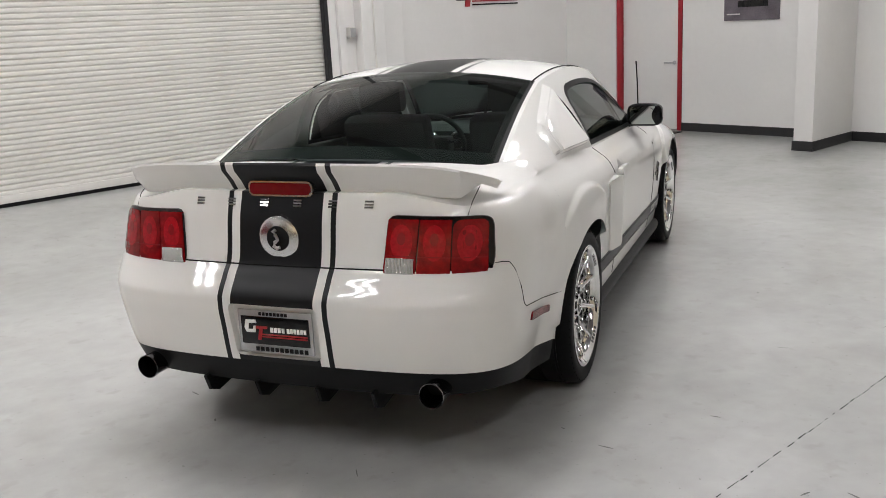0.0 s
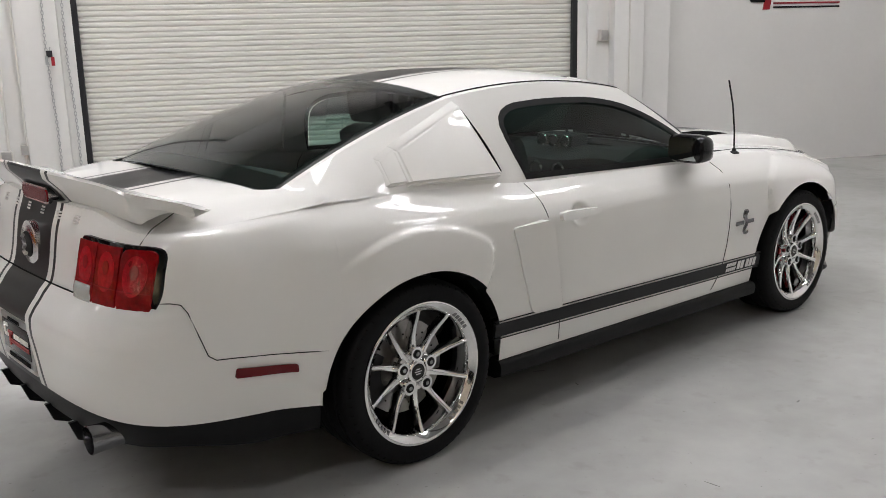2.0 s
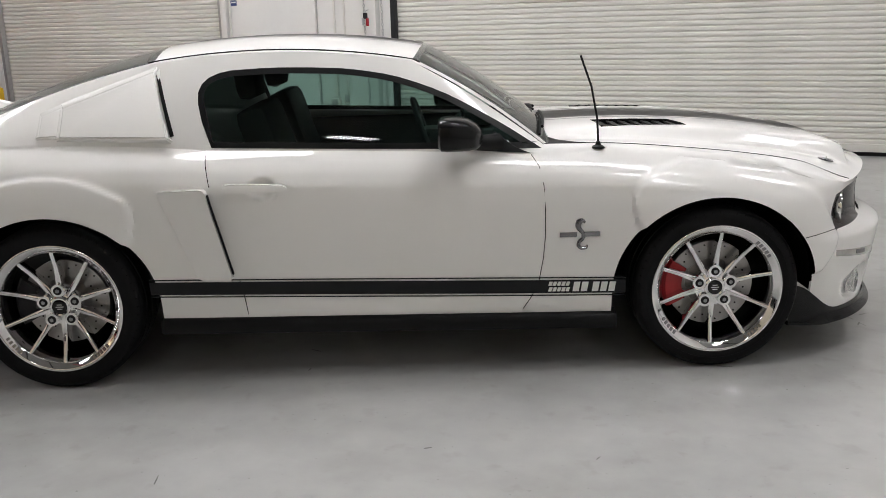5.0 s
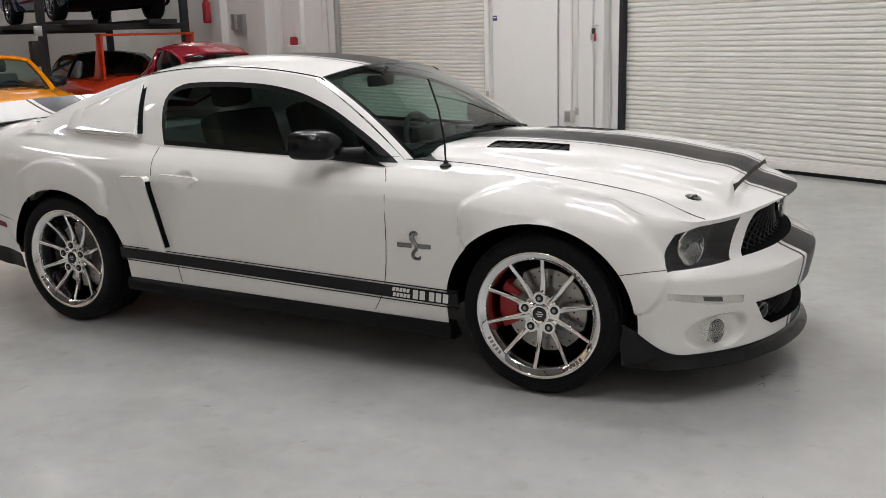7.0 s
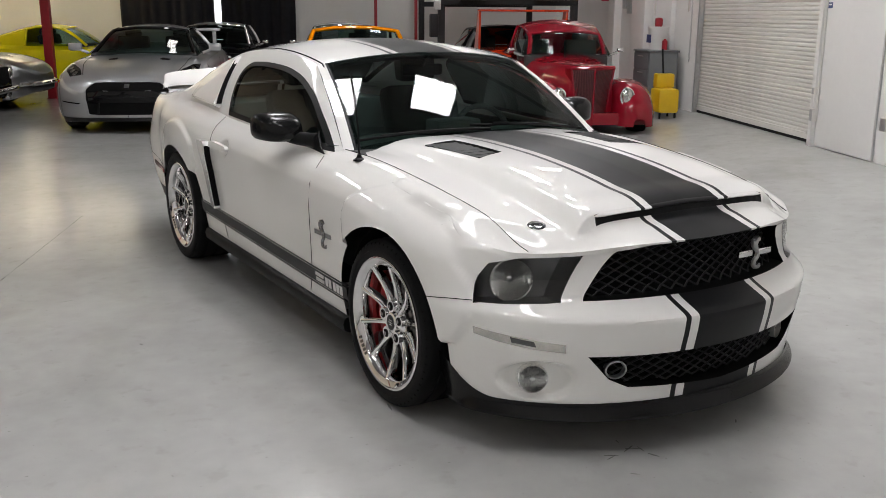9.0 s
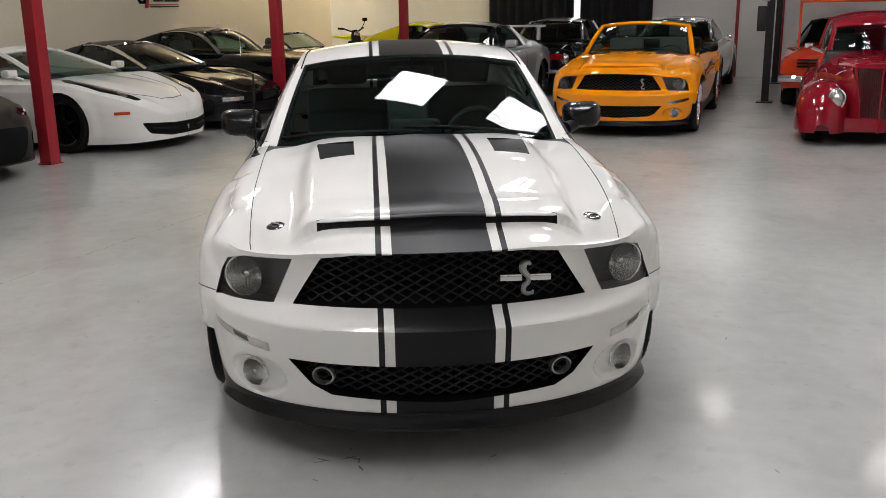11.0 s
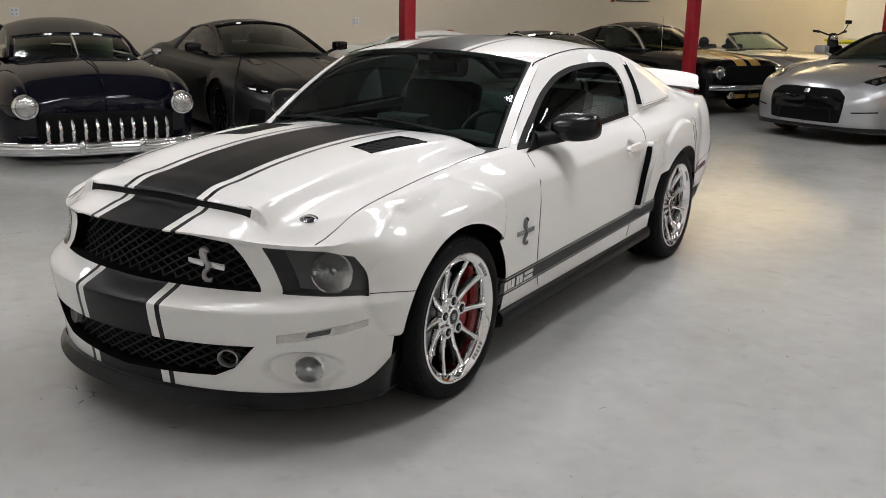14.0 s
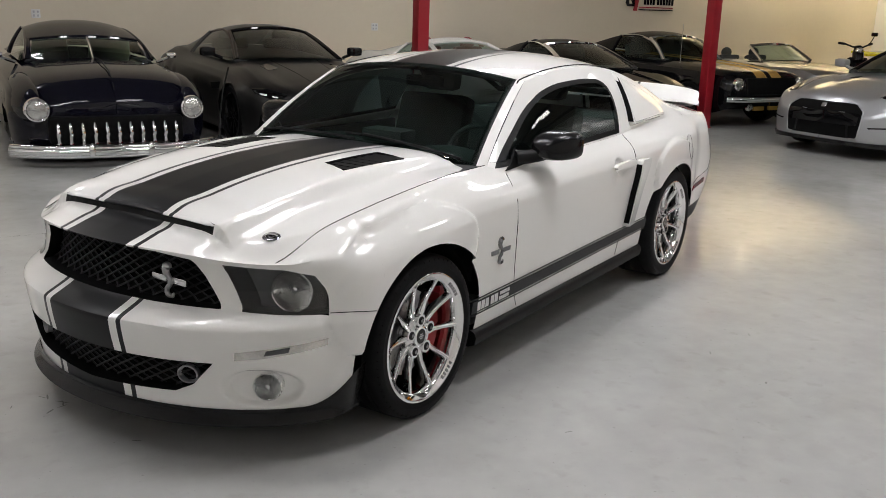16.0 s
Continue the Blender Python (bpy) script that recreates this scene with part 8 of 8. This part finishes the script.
# yellow rear-engined coupe
def yellow_coupe():
    car = empty("rear_engine_coupe", at_room(-15.3, -6.1, 0, 90), "bright yellow rear-engined coupe with a tail wing", "car")
    wheels = (1.15, -1.15)
    car_body(car, M["yellow_car"], 2.0, -2.1, 1.78, [(-2.1, 0.66), (-1.7, 0.88), (-0.8, 0.95), (0.7, 0.88), (1.4, 0.78), (1.9, 0.62), (2.0, 0.5)],
             [(-2.1, 0.6), (-1.2, 0.84), (0, 0.80), (1.2, 0.84), (1.8, 0.66), (2.0, 0.46)], [(-2.1, 0.3), (-1.8, 0.18), (1.8, 0.16), (2.0, 0.24)], wheels, 0.35, 2.8, 3.0, 0.7, 0.03)
    car_cabin(car, M["yellow_car"], ((0.85, 0.90), (0.66, 0.64, 0.88)), ((0.30, 1.24), (0.2, 0.52, 1.20)), ((-0.40, 1.29), (-0.40, 0.50, 1.23)), ((-1.5, 0.98), (-1.35, 0.55, 0.95)), 0.70, lambda x: 0.88, M["glass"], -0.5)
    lump(car, "tail_wing", M["yellow_car"], -1.95, 0.0, 0.98, 0.20, 0.62, 0.025, "box", False, ry=0.12)
    round_lamp(car, 1.82, 0.62, 0.66, 0.10)
    for x in wheels:
        for y in (0.78, -0.78):
            far_wheel(car, x, y, 0.325, M["dark_chrome"], 0.11, 5)


yellow_coupe()


# silver twin-turbo coupe
def silver_coupe():
    car = empty("turbo_coupe", at_room(-9.62, -3.18, 0, 1.5), "silver metallic sports coupe with a dark square grille", "car")
    wheels = (1.39, -1.39)
    car_body(car, M["silver_car"], 2.28, -2.38, 1.92, [(-2.38, 0.95), (-2.1, 1.05), (-1.2, 1.05), (0.4, 1.0), (1.1, 0.93), (1.8, 0.83), (2.12, 0.74), (2.28, 0.56)],
             [(-2.38, 0.86), (-1.2, 0.95), (0.4, 0.92), (1.2, 0.86), (1.9, 0.72), (2.28, 0.50)], [(-2.38, 0.32), (-1.8, 0.18), (1.9, 0.14), (2.28, 0.17)], wheels, 0.385, 3.2, 5.0, 0.75, 0.035, crown=0.05, haunch=0.045, groove=0.45)
    car_cabin(car, M["silver_car"], ((1.02, 0.99), (0.78, 0.72, 0.96)), ((0.20, 1.32), (0.08, 0.55, 1.27)), ((-0.80, 1.35), (-0.80, 0.54, 1.28)), ((-1.75, 1.06), (-1.6, 0.62, 1.04)), 0.80, lambda x: 0.97, M["glass"], -0.80, trim=M["black_gloss"])
    decal(car, "grille", rounded([(-0.41, 0.665), (0.41, 0.665), (0.53, 0.575), (0.50, 0.25), (-0.50, 0.25), (-0.53, 0.575)], 0.035), "front", M["under"], "dark square grille", 0.006, False)
    decal(car, "grille_bar", rounded([(-0.50, 0.555), (0.50, 0.555), (0.485, 0.405), (-0.485, 0.405)], 0.02), "front", M["black_gloss"], "glossy black grille bar", 0.016, False)
    for gx in (-0.36, 0.36):
        decal(car, "grille_strut", [(gx - 0.012, 0.40), (gx + 0.012, 0.40), (gx + 0.05 * gx + 0.012, 0.26), (gx + 0.05 * gx - 0.012, 0.26)], "front", M["black_plastic"], "", 0.012, False)
    decal(car, "grille_badge", rounded([(-0.034, 0.645), (0.034, 0.645), (0.034, 0.597), (-0.034, 0.597)], 0.012), "front", M["chrome"], "", 0.018, False)
    rim_line = rounded([(-0.41, 0.665), (0.41, 0.665), (0.53, 0.575), (0.50, 0.25), (-0.50, 0.25), (-0.53, 0.575)], 0.035)
    skin = on_skin(car, "front", 1)
    part("grille_surround", tube([skin(a, b, 0.008) for a, b in rim_line + rim_line[:1]], 0.008, 6), M["silver_car"], car, "silver grille surround")
    decal(car, "splitter", rounded([(-0.90, 0.215), (0.90, 0.215), (0.90, 0.145), (-0.90, 0.145)], 0.02), "front", M["black_gloss"], "", 0.035, False)
    decal(car, "corner_vent", [(0.60, 0.40), (0.86, 0.42), (0.86, 0.405), (0.62, 0.385)], "front", M["under"], "", 0.003)
    decal(car, "headlight", rounded([(2.02, 0.60), (1.98, 0.76), (1.72, 0.86), (1.42, 0.86), (1.62, 0.76), (1.80, 0.66)], 0.03), "top", M["black_gloss"], "swept dark headlight", 0.004)
    for hx, hy, hr in ((1.94, 0.70, 0.045), (1.84, 0.75, 0.04), (1.72, 0.79, 0.035)):
        decal(car, "headlight_lens", ring_poly(hx, hy, hr, hr * 0.8, 14), "top", M["clear_lens"], "", 0.009)
    decal(car, "hood_duct", rounded([(1.12, 0.30), (1.26, 0.28), (1.26, 0.40), (1.14, 0.42)], 0.02), "top", M["under"], "", 0.004)
    decal(car, "hood_line", [(1.0, 0.68), (1.6, 0.66), (2.02, 0.58), (2.03, 0.588), (1.6, 0.669), (1.0, 0.689)], "top", M["seam"], "", 0.001, True, 0.05, -0.004)
    decal(car, "door_line", [(-0.45, 0.30), (-0.40, 0.60), (-0.46, 0.95), (-0.452, 0.95), (-0.39, 0.60), (-0.44, 0.30)], "side", M["seam"], "", 0.001, True, 0.05, -0.004)
    lump(car, "side_marker", M["amber"], 1.80, 0.945, 0.66, 0.05, 0.012, 0.015, "box", rz=-0.15)
    lump(car, "wing", M["silver_car"], -2.20, 0.0, 1.26, 0.13, 0.80, 0.02, "box", False)
    lump(car, "wing_post", M["silver_car"], -2.18, 0.70, 1.14, 0.06, 0.03, 0.13, "box")
    car_mirrors(car, M["silver_car"], 0.62, 0.84, 1.0)
    for x in wheels:
        for y in (0.84, -0.84):
            far_wheel(car, x, y, 0.355, M["black_gloss"], 0.125, 10)


silver_coupe()


# dark coupe with a pale roof, and a white hardtop
def plain_coupe(m, mat, roof_mat, label, name):
    car = empty(name, m, label, "car")
    wheels = (1.40, -1.40)
    car_body(car, mat, 2.3, -2.4, 1.82, [(-2.4, 0.84), (-2.1, 0.98), (-1.0, 0.99), (0.7, 0.97), (1.5, 0.94), (2.1, 0.86), (2.3, 0.72)],
             [(-2.4, 0.78), (-1.0, 0.88), (0.7, 0.86), (2.0, 0.80), (2.3, 0.68)], [(-2.4, 0.36), (-1.8, 0.24), (1.8, 0.22), (2.3, 0.34)], wheels, 0.37, 5.0, 5.0, 0.5, 0.015)
    car_cabin(car, roof_mat, ((0.80, 0.97), (0.62, 0.68, 0.95)), ((0.20, 1.32), (0.10, 0.56, 1.28)), ((-0.85, 1.34), (-0.85, 0.55, 1.28)), ((-1.45, 1.0), (-1.35, 0.62, 0.98)), 0.74, lambda x: 0.95, M["glass"], -0.75, trim=M["chrome"])
    part("grille", laid_front(2.3, 1.82, 0.5, 5.0, rounded([(-0.55, 0.78), (0.55, 0.78), (0.53, 0.56), (-0.53, 0.56)], 0.03), 0.006), M["under"], car, "dark grille")
    round_lamp(car, 2.26, 0.70, 0.68, 0.085)
    part("front_bumper", tube([(2.40 - 0.16 * (abs(y) / 0.9) ** 4, y, 0.47) for y in [-0.9 + 0.075 * k for k in range(25)]], 0.045, 8), M["chrome"], car, "chrome bumper")
    car_mirrors(car, M["chrome"], 0.5, 0.82, 0.95, 0.6)
    for x in wheels:
        for y in (0.81, -0.81):
            far_wheel(car, x, y, 0.33, M["dark_chrome"], 0.10, 5)
    return car


plain_coupe(at_room(-13.85, -0.30, 0, 0), M["off_white"], M["off_white"], "white 1960s hardtop coupe with chrome trim", "hardtop_coupe")
dk = plain_coupe(at_room(-14.0, -2.75, 0, 0), M["black_car"], M["silver_car"], "black coupe with a pale silver roof and red lamps", "two_tone_coupe")
lump(dk, "indicator", M["tail_red"], 2.33, 0.55, 0.72, 0.02, 0.16, 0.05, "box")


# orange convertible of the same make as the show car, with its top down
def orange_convertible():
    car = empty("orange_convertible", at_room(-8.93, -0.14, 0, 0.5), "bright orange muscle convertible with its top down", "car")
    skip = ("roof", "rear_window", "c_pillar", "cabin_side", "window_trim", "side_window", "quarter_scoop", "headliner", "side_stripe", "lettering_bar", "fender_badge", "badge_bar", "panel_gap", "side_scoop", "rear_spoiler", "hood_pin", "duct_ring", "gauge_pod", "aerial", "parcel_shelf", "licence_plate", "exhaust_tip", "diffuser", "diffuser_fin", "medallion", "medallion_centre", "lock", "emblem", "high_brake_lamp", "plate_recess", "rear_view_mirror")
    swap = {M["white_car"].name: M["orange"], M["stripe"].name: M["orange"]}

    def dup(o, parent):
        c = o.copy()
        scene.collection.objects.link(c)
        c.parent = parent
        if c.data:
            for slot in c.material_slots:
                if slot.material and slot.material.name in swap:
                    new_mat = swap[slot.material.name]
                    slot.link = "OBJECT"
                    slot.material = new_mat
            if c.name.split(".")[0] == "hood":
                c.material_slots[2].link = "OBJECT"
                c.material_slots[2].material = M["orange"]
        for k in list(o.children):
            if k.name.split(".")[0] not in ("lettering_bar",):
                dup(k, c)
        if "label" in c:
            c["label"] = str(c["label"]).replace("white", "orange").replace(" with a broad dark stripe", "").replace(" with dark stripes", "")
    for o in list(hero.children):
        if o.name.split(".")[0] not in skip:
            dup(o, car)
    for s in (1, -1):
        part("a_pillar_outer", tube([roof_pt(t / 8, s * 0.985) for t in range(9)], 0.03, 8), M["orange"], car)
    part("screen_header", tube([roof_pt(1.0, -0.98 + 1.96 * k / 16) for k in range(17)], 0.028, 8), M["orange"], car)
    lump(car, "folded_top", M["black_plastic"], -1.35, 0.0, 1.02, 0.30, 0.62, 0.08, "box", False, label="folded black soft top")
    bm = box(-1.75, 0.6, -0.80, -0.775, 0.85, 0.955, 0.01)
    part("belt_rail", bm, M["orange"], car)
    part("belt_rail", box(-1.75, 0.6, 0.775, 0.80, 0.85, 0.955, 0.01), M["orange"], car)


orange_convertible()


# deep red 1930s hot rod
def hot_rod():
    car = empty("hot_rod", at_room(-8.30, 2.85, 0, 0), "deep red 1930s hot rod coupe with pointed grille", "car")
    wheels = (1.30, -1.45)
    # main hull
    def hull(i, j):
        x = 1.62 - 4.0 * i
        w = curve([(-2.38, 0.30), (-1.9, 0.62), (-1.0, 0.74), (-0.1, 0.72), (0.5, 0.58), (1.2, 0.40), (1.50, 0.30), (1.60, 0.26), (1.62, 0.20)])(x)
        zt = curve([(-2.38, 0.55), (-1.9, 0.86), (-1.2, 0.98), (-0.2, 1.0), (0.6, 0.98), (1.3, 0.93), (1.56, 0.89), (1.62, 0.84)])(x)
        a = math.pi * j
        q = abs(math.cos(a)) ** 0.62 * (1 if math.cos(a) > 0 else -1)
        return Vector((x, w * q, 0.24 + (zt - 0.24) * math.sin(a) ** 0.42))
    bm = patch(hull, 60, 32)
    outward(bm, (0, 0, 0.4))
    part("body", bm, M["maroon"], car)
    part("underbody", box(-2.1, 1.4, -0.5, 0.5, 0.18, 0.32, 0.04), M["under"], car)
    # prow-shaped grille, broad at the top, with fine upright slats
    def prow(y, z):
        return 1.735 - 0.42 * abs(y) - 0.10 * (0.86 - z)
    for s in (1, -1):
        bm = patch(lambda i, j: Vector((prow((0.17 + 0.105 * j) * i, 0.17 + 0.70 * j) - 0.014, s * (0.17 + 0.105 * j) * i, 0.17 + 0.70 * j)), 8, 8)
        part("grille_back", bm, M["grille_dark"], car, "dark red grille")
        for k in range(13):
            q = (k + 0.5) / 13
            part("grille_slat", tube([(prow((0.17 + 0.105 * j) * q, 0.17 + 0.70 * j), s * (0.17 + 0.105 * j) * q, 0.17 + 0.70 * j) for j in (0.0, 0.5, 1.0)], 0.0042, 5), M["grille_slat"], car)
        part("grille_edge", tube([(prow(0.17 + 0.105 * j, 0.17 + 0.70 * j) - 0.01, s * (0.17 + 0.105 * j), 0.17 + 0.70 * j) for j in (0.0, 0.5, 1.0)], 0.018, 8), M["maroon"], car)
        part("grille_side", patch(lambda i, j: Vector((1.35 + (prow(0.17 + 0.105 * j, 0.17 + 0.70 * j) - 1.35) * i, s * (0.30 - 0.01 * i + (0.17 + 0.105 * j - 0.29) * i), 0.17 + 0.70 * j)), 4, 4), M["maroon"], car)
    part("grille_nose", tube([(prow(0, 0.88), 0, 0.885), (prow(0, 0.5) + 0.006, 0, 0.5), (prow(0, 0.15), 0, 0.15)], 0.014, 8), M["maroon"], car)
    part("hood_lip", tube([(prow(abs(y), 0.88) - 0.012, y, 0.885) for y in [-0.28 + 0.07 * k for k in range(9)]], 0.030, 8), M["maroon"], car)
    # pontoon fenders with teardrop lamps
    for s in (1, -1):
        for cx, ln, hz, cz in ((1.10, 0.80, 0.47, 0.37), (-1.55, 0.86, 0.46, 0.40)):
            def fend(i, j, cx=cx, ln=ln, hz=hz, cz=cz):
                u = -1 + 2 * i
                prof = max(0.0, 1 - abs(u) ** 2.4) ** 0.5
                a = math.pi * j
                return Vector((cx + ln * u * 0.92, s * (0.585 + 0.315 * (0.25 + 0.75 * prof) * (abs(math.cos(a)) ** 0.85 * (1 if math.cos(a) > 0 else -1))), cz - 0.22 + (hz * prof + 0.10) * math.sin(a) ** 0.62))
            bm = patch(fend, 36, 20)
            outward(bm, (cx, s * 0.58, 0.3))
            if cx > 0:
                lamp_x = BVHTree.FromBMesh(bm).ray_cast(Vector((4, s * 0.45, 0.53)), Vector((-1, 0, 0)))[0].x
            part("fender", bm, M["maroon"], car, "bulbous red fender")
        lp = bmesh.new()
        bmesh.ops.create_uvsphere(lp, u_segments=20, v_segments=14, radius=1)
        for v in lp.verts:
            k = 1.0 if v.co.z > 0 else (1 + 0.35 * v.co.z)
            v.co = Vector((v.co.x * 0.08, v.co.y * 0.085 * k, v.co.z * (0.10 if v.co.z > 0 else 0.14)))
        bmesh.ops.translate(lp, vec=(lamp_x - 0.012, s * 0.45, 0.53), verts=lp.verts)
        part("headlight", lp, M["clear_lens"], car, "teardrop headlamp")
        rg = tube([(lamp_x + 0.012, s * 0.45 + 0.088 * math.cos(a) * (1 if math.sin(a) > 0 else 1 + 0.3 * math.sin(a)), 0.53 + (0.105 if math.sin(a) > 0 else 0.145) * math.sin(a)) for a in [2 * math.pi * k / 24 for k in range(24)]], 0.012, 6, closed=True)
        part("lamp_ring", rg, M["chrome"], car)
        lump(car, "running_board", M["maroon"], -0.2, 0.72, 0.22, 0.72, 0.10, 0.03, "box")
    lump(car, "valance", M["maroon"], 1.52, 0.0, 0.235, 0.16, 0.80, 0.085, "box", False)
    car_cabin(car, M["maroon"], ((0.28, 1.02), (0.18, 0.56, 1.0)), ((0.06, 1.315), (-0.02, 0.52, 1.27)), ((-0.75, 1.46), (-0.75, 0.54, 1.38)), ((-1.85, 0.92), (-1.65, 0.46, 0.90)), 0.66, lambda x: 0.97, M["glass"], -0.70)
    car_mirrors(car, M["chrome"], 0.12, 0.66, 1.0, 0.55)
    for x in wheels:
        for y in (0.70, -0.70):
            far_wheel(car, x, y, 0.315 if x > 0 else 0.345, M["chrome"], 0.09, 5)


hot_rod()


# red-orange winged coupe seen from its tail, under the lift
def winged_coupe():
    car = empty("winged_coupe", at_room(-12.75, 2.62, 0, 180), "red-orange winged muscle coupe with a black roof under the lift", "car")
    wheels = (1.5, -1.45)
    car_body(car, M["red_orange"], 2.9, -2.6, 1.92, [(-2.6, 0.84), (-2.3, 0.98), (-1.0, 0.98), (0.7, 0.96), (1.8, 0.90), (2.6, 0.70), (2.9, 0.5)],
             [(-2.6, 0.78), (-1.0, 0.88), (0.7, 0.86), (2.2, 0.74), (2.9, 0.46)], [(-2.6, 0.36), (-1.8, 0.24), (1.8, 0.22), (2.9, 0.3)], wheels, 0.38, 3.0, 5.5, 0.5, 0.015)
    car_cabin(car, M["black_car"], ((0.80, 0.97), (0.62, 0.70, 0.95)), ((0.22, 1.31), (0.12, 0.58, 1.27)), ((-0.85, 1.33), (-0.85, 0.56, 1.27)), ((-1.55, 1.0), (-1.45, 0.64, 0.98)), 0.76, lambda x: 0.95, M["glass"], -0.75)
    for s in (1, -1):
        bm = bmesh.new()
        add_poly(bm, [(-2.52, 0.95), (-2.05, 0.96), (-2.25, 1.36), (-2.35, 1.62), (-2.55, 1.62)], 0.035, Matrix.Translation((0, s * 0.72 + 0.0175, 0)) @ Matrix.Rotation(math.pi / 2, 4, "X"))
        part("wing_upright", bm, M["red_orange"], car)
    part("wing_blade", box(-2.58, -2.30, -0.74, 0.74, 1.59, 1.625, 0.014), M["red_orange"], car, "tall red rear wing blade")
    for z in (0.66, 0.71, 0.76):
        part("tail_slot", box(-2.63, -2.58, -0.72, 0.72, z, z + 0.022, 0.004), M["under"], car)
    part("rear_bumper", tube([(-2.68 + 0.12 * (abs(y) / 0.95) ** 4, y, 0.50) for y in [-0.95 + 0.095 * k for k in range(21)]], 0.055, 8), M["chrome"], car, "chrome rear bumper")
    for x in wheels:
        for y in (0.83, -0.83):
            far_wheel(car, x, y, 0.34, M["dark_chrome"], 0.11, 5)


winged_coupe()


# four-post lift with a dark blue car on it
def car_lift():
    lift = empty("car_lift", ROOM, "black four-post car lift", "car lift")
    for u in (-11.6, -15.6):
        for v in (1.42, 3.80):
            part("post", box(u - 0.06, u + 0.06, v - 0.06, v + 0.06, 0.02, 2.7, 0.008), M["dark_steel"], lift, "black lift post")
            part("foot_plate", box(u - 0.22, u + 0.22, v - 0.13, v + 0.13, 0.0, 0.02, 0.004), M["dark_steel"], lift)
        part("cross_beam", box(u - 0.07, u + 0.07, 1.42, 3.80, 1.70, 1.80, 0.01), M["dark_steel"], lift, "black cross beam")
    for v in (1.95, 3.27):
        part("runway", box(-15.8, -11.2, v - 0.24, v + 0.24, 1.78, 1.86, 0.01), M["dark_steel"], lift, "black steel runway")
    part("power_unit", box(-11.72, -11.50, 1.22, 1.36, 1.15, 1.55, 0.02), M["dark_steel"], lift, "hydraulic power unit")
    part("control_box", box(-11.55, -11.49, 1.28, 1.40, 1.62, 1.78, 0.01), M["galv"], lift)


car_lift()
bc = plain_coupe(at_room(-13.4, 2.61, 1.86, 0), M["blue_car"], M["blue_car"], "dark blue coupe parked up on the car lift", "lifted_coupe")


# scooter
sc = empty("motor_scooter", at_room(-13.0, -7.0, 0, 60), "black motor scooter with raised handlebars", "scooter")
bm = box(-0.04, 0.03, -0.19, 0.19, 0.26, 1.02, 0.05, Matrix.Translation((0.60, 0, 0)) @ Matrix.Rotation(-0.30, 4, "Y"))
part("leg_shield", bm, M["black_gloss"], sc)
part("footboard", box(-0.15, 0.50, -0.17, 0.17, 0.24, 0.30, 0.02), M["black_plastic"], sc)
part("seat_body", box(-0.75, -0.12, -0.15, 0.15, 0.30, 0.70, 0.09), M["black_gloss"], sc)
part("saddle", box(-0.72, -0.08, -0.13, 0.13, 0.70, 0.79, 0.04), M["black_plastic"], sc, "black padded saddle")
part("handlebar", tube([(0.14, -0.30, 1.22), (0.22, -0.22, 1.21), (0.27, -0.09, 1.16), (0.27, 0.09, 1.16), (0.22, 0.22, 1.21), (0.14, 0.30, 1.22)], 0.016, 8), M["black_plastic"], sc)
for hy in (-0.25, 0.25):
    part("grip", tube([(0.20, hy * 0.92, 1.212), (0.16, hy * 1.08, 1.218), (0.12, hy * 1.24, 1.222)], 0.024, 10), M["rubber"], sc, "black rubber grip")
part("steering_head", tube([(0.34, 0.0, 0.92), (0.30, 0.0, 1.06), (0.27, 0.0, 1.18)], 0.09, 14, radii=[0.10, 0.10, 0.06]), M["black_gloss"], sc)
part("headlight", tube([(0.33, 0.0, 1.09), (0.37, 0.0, 1.08), (0.40, 0.0, 1.07)], 0.07, 14, radii=[0.075, 0.07, 0.02]), M["clear_lens"], sc, "round scooter headlight")
part("mirror_stalk", tube([(0.20, 0.22, 1.21), (0.22, 0.27, 1.30), (0.23, 0.29, 1.36)], 0.008, 6), M["black_plastic"], sc)
part("mirror", box(0.22, 0.245, 0.23, 0.35, 1.36, 1.43, 0.012), M["black_gloss"], sc)
for x in (0.62, -0.55):
    far_wheel(sc, x, 0.0, 0.24, M["dark_chrome"], 0.05, 5)
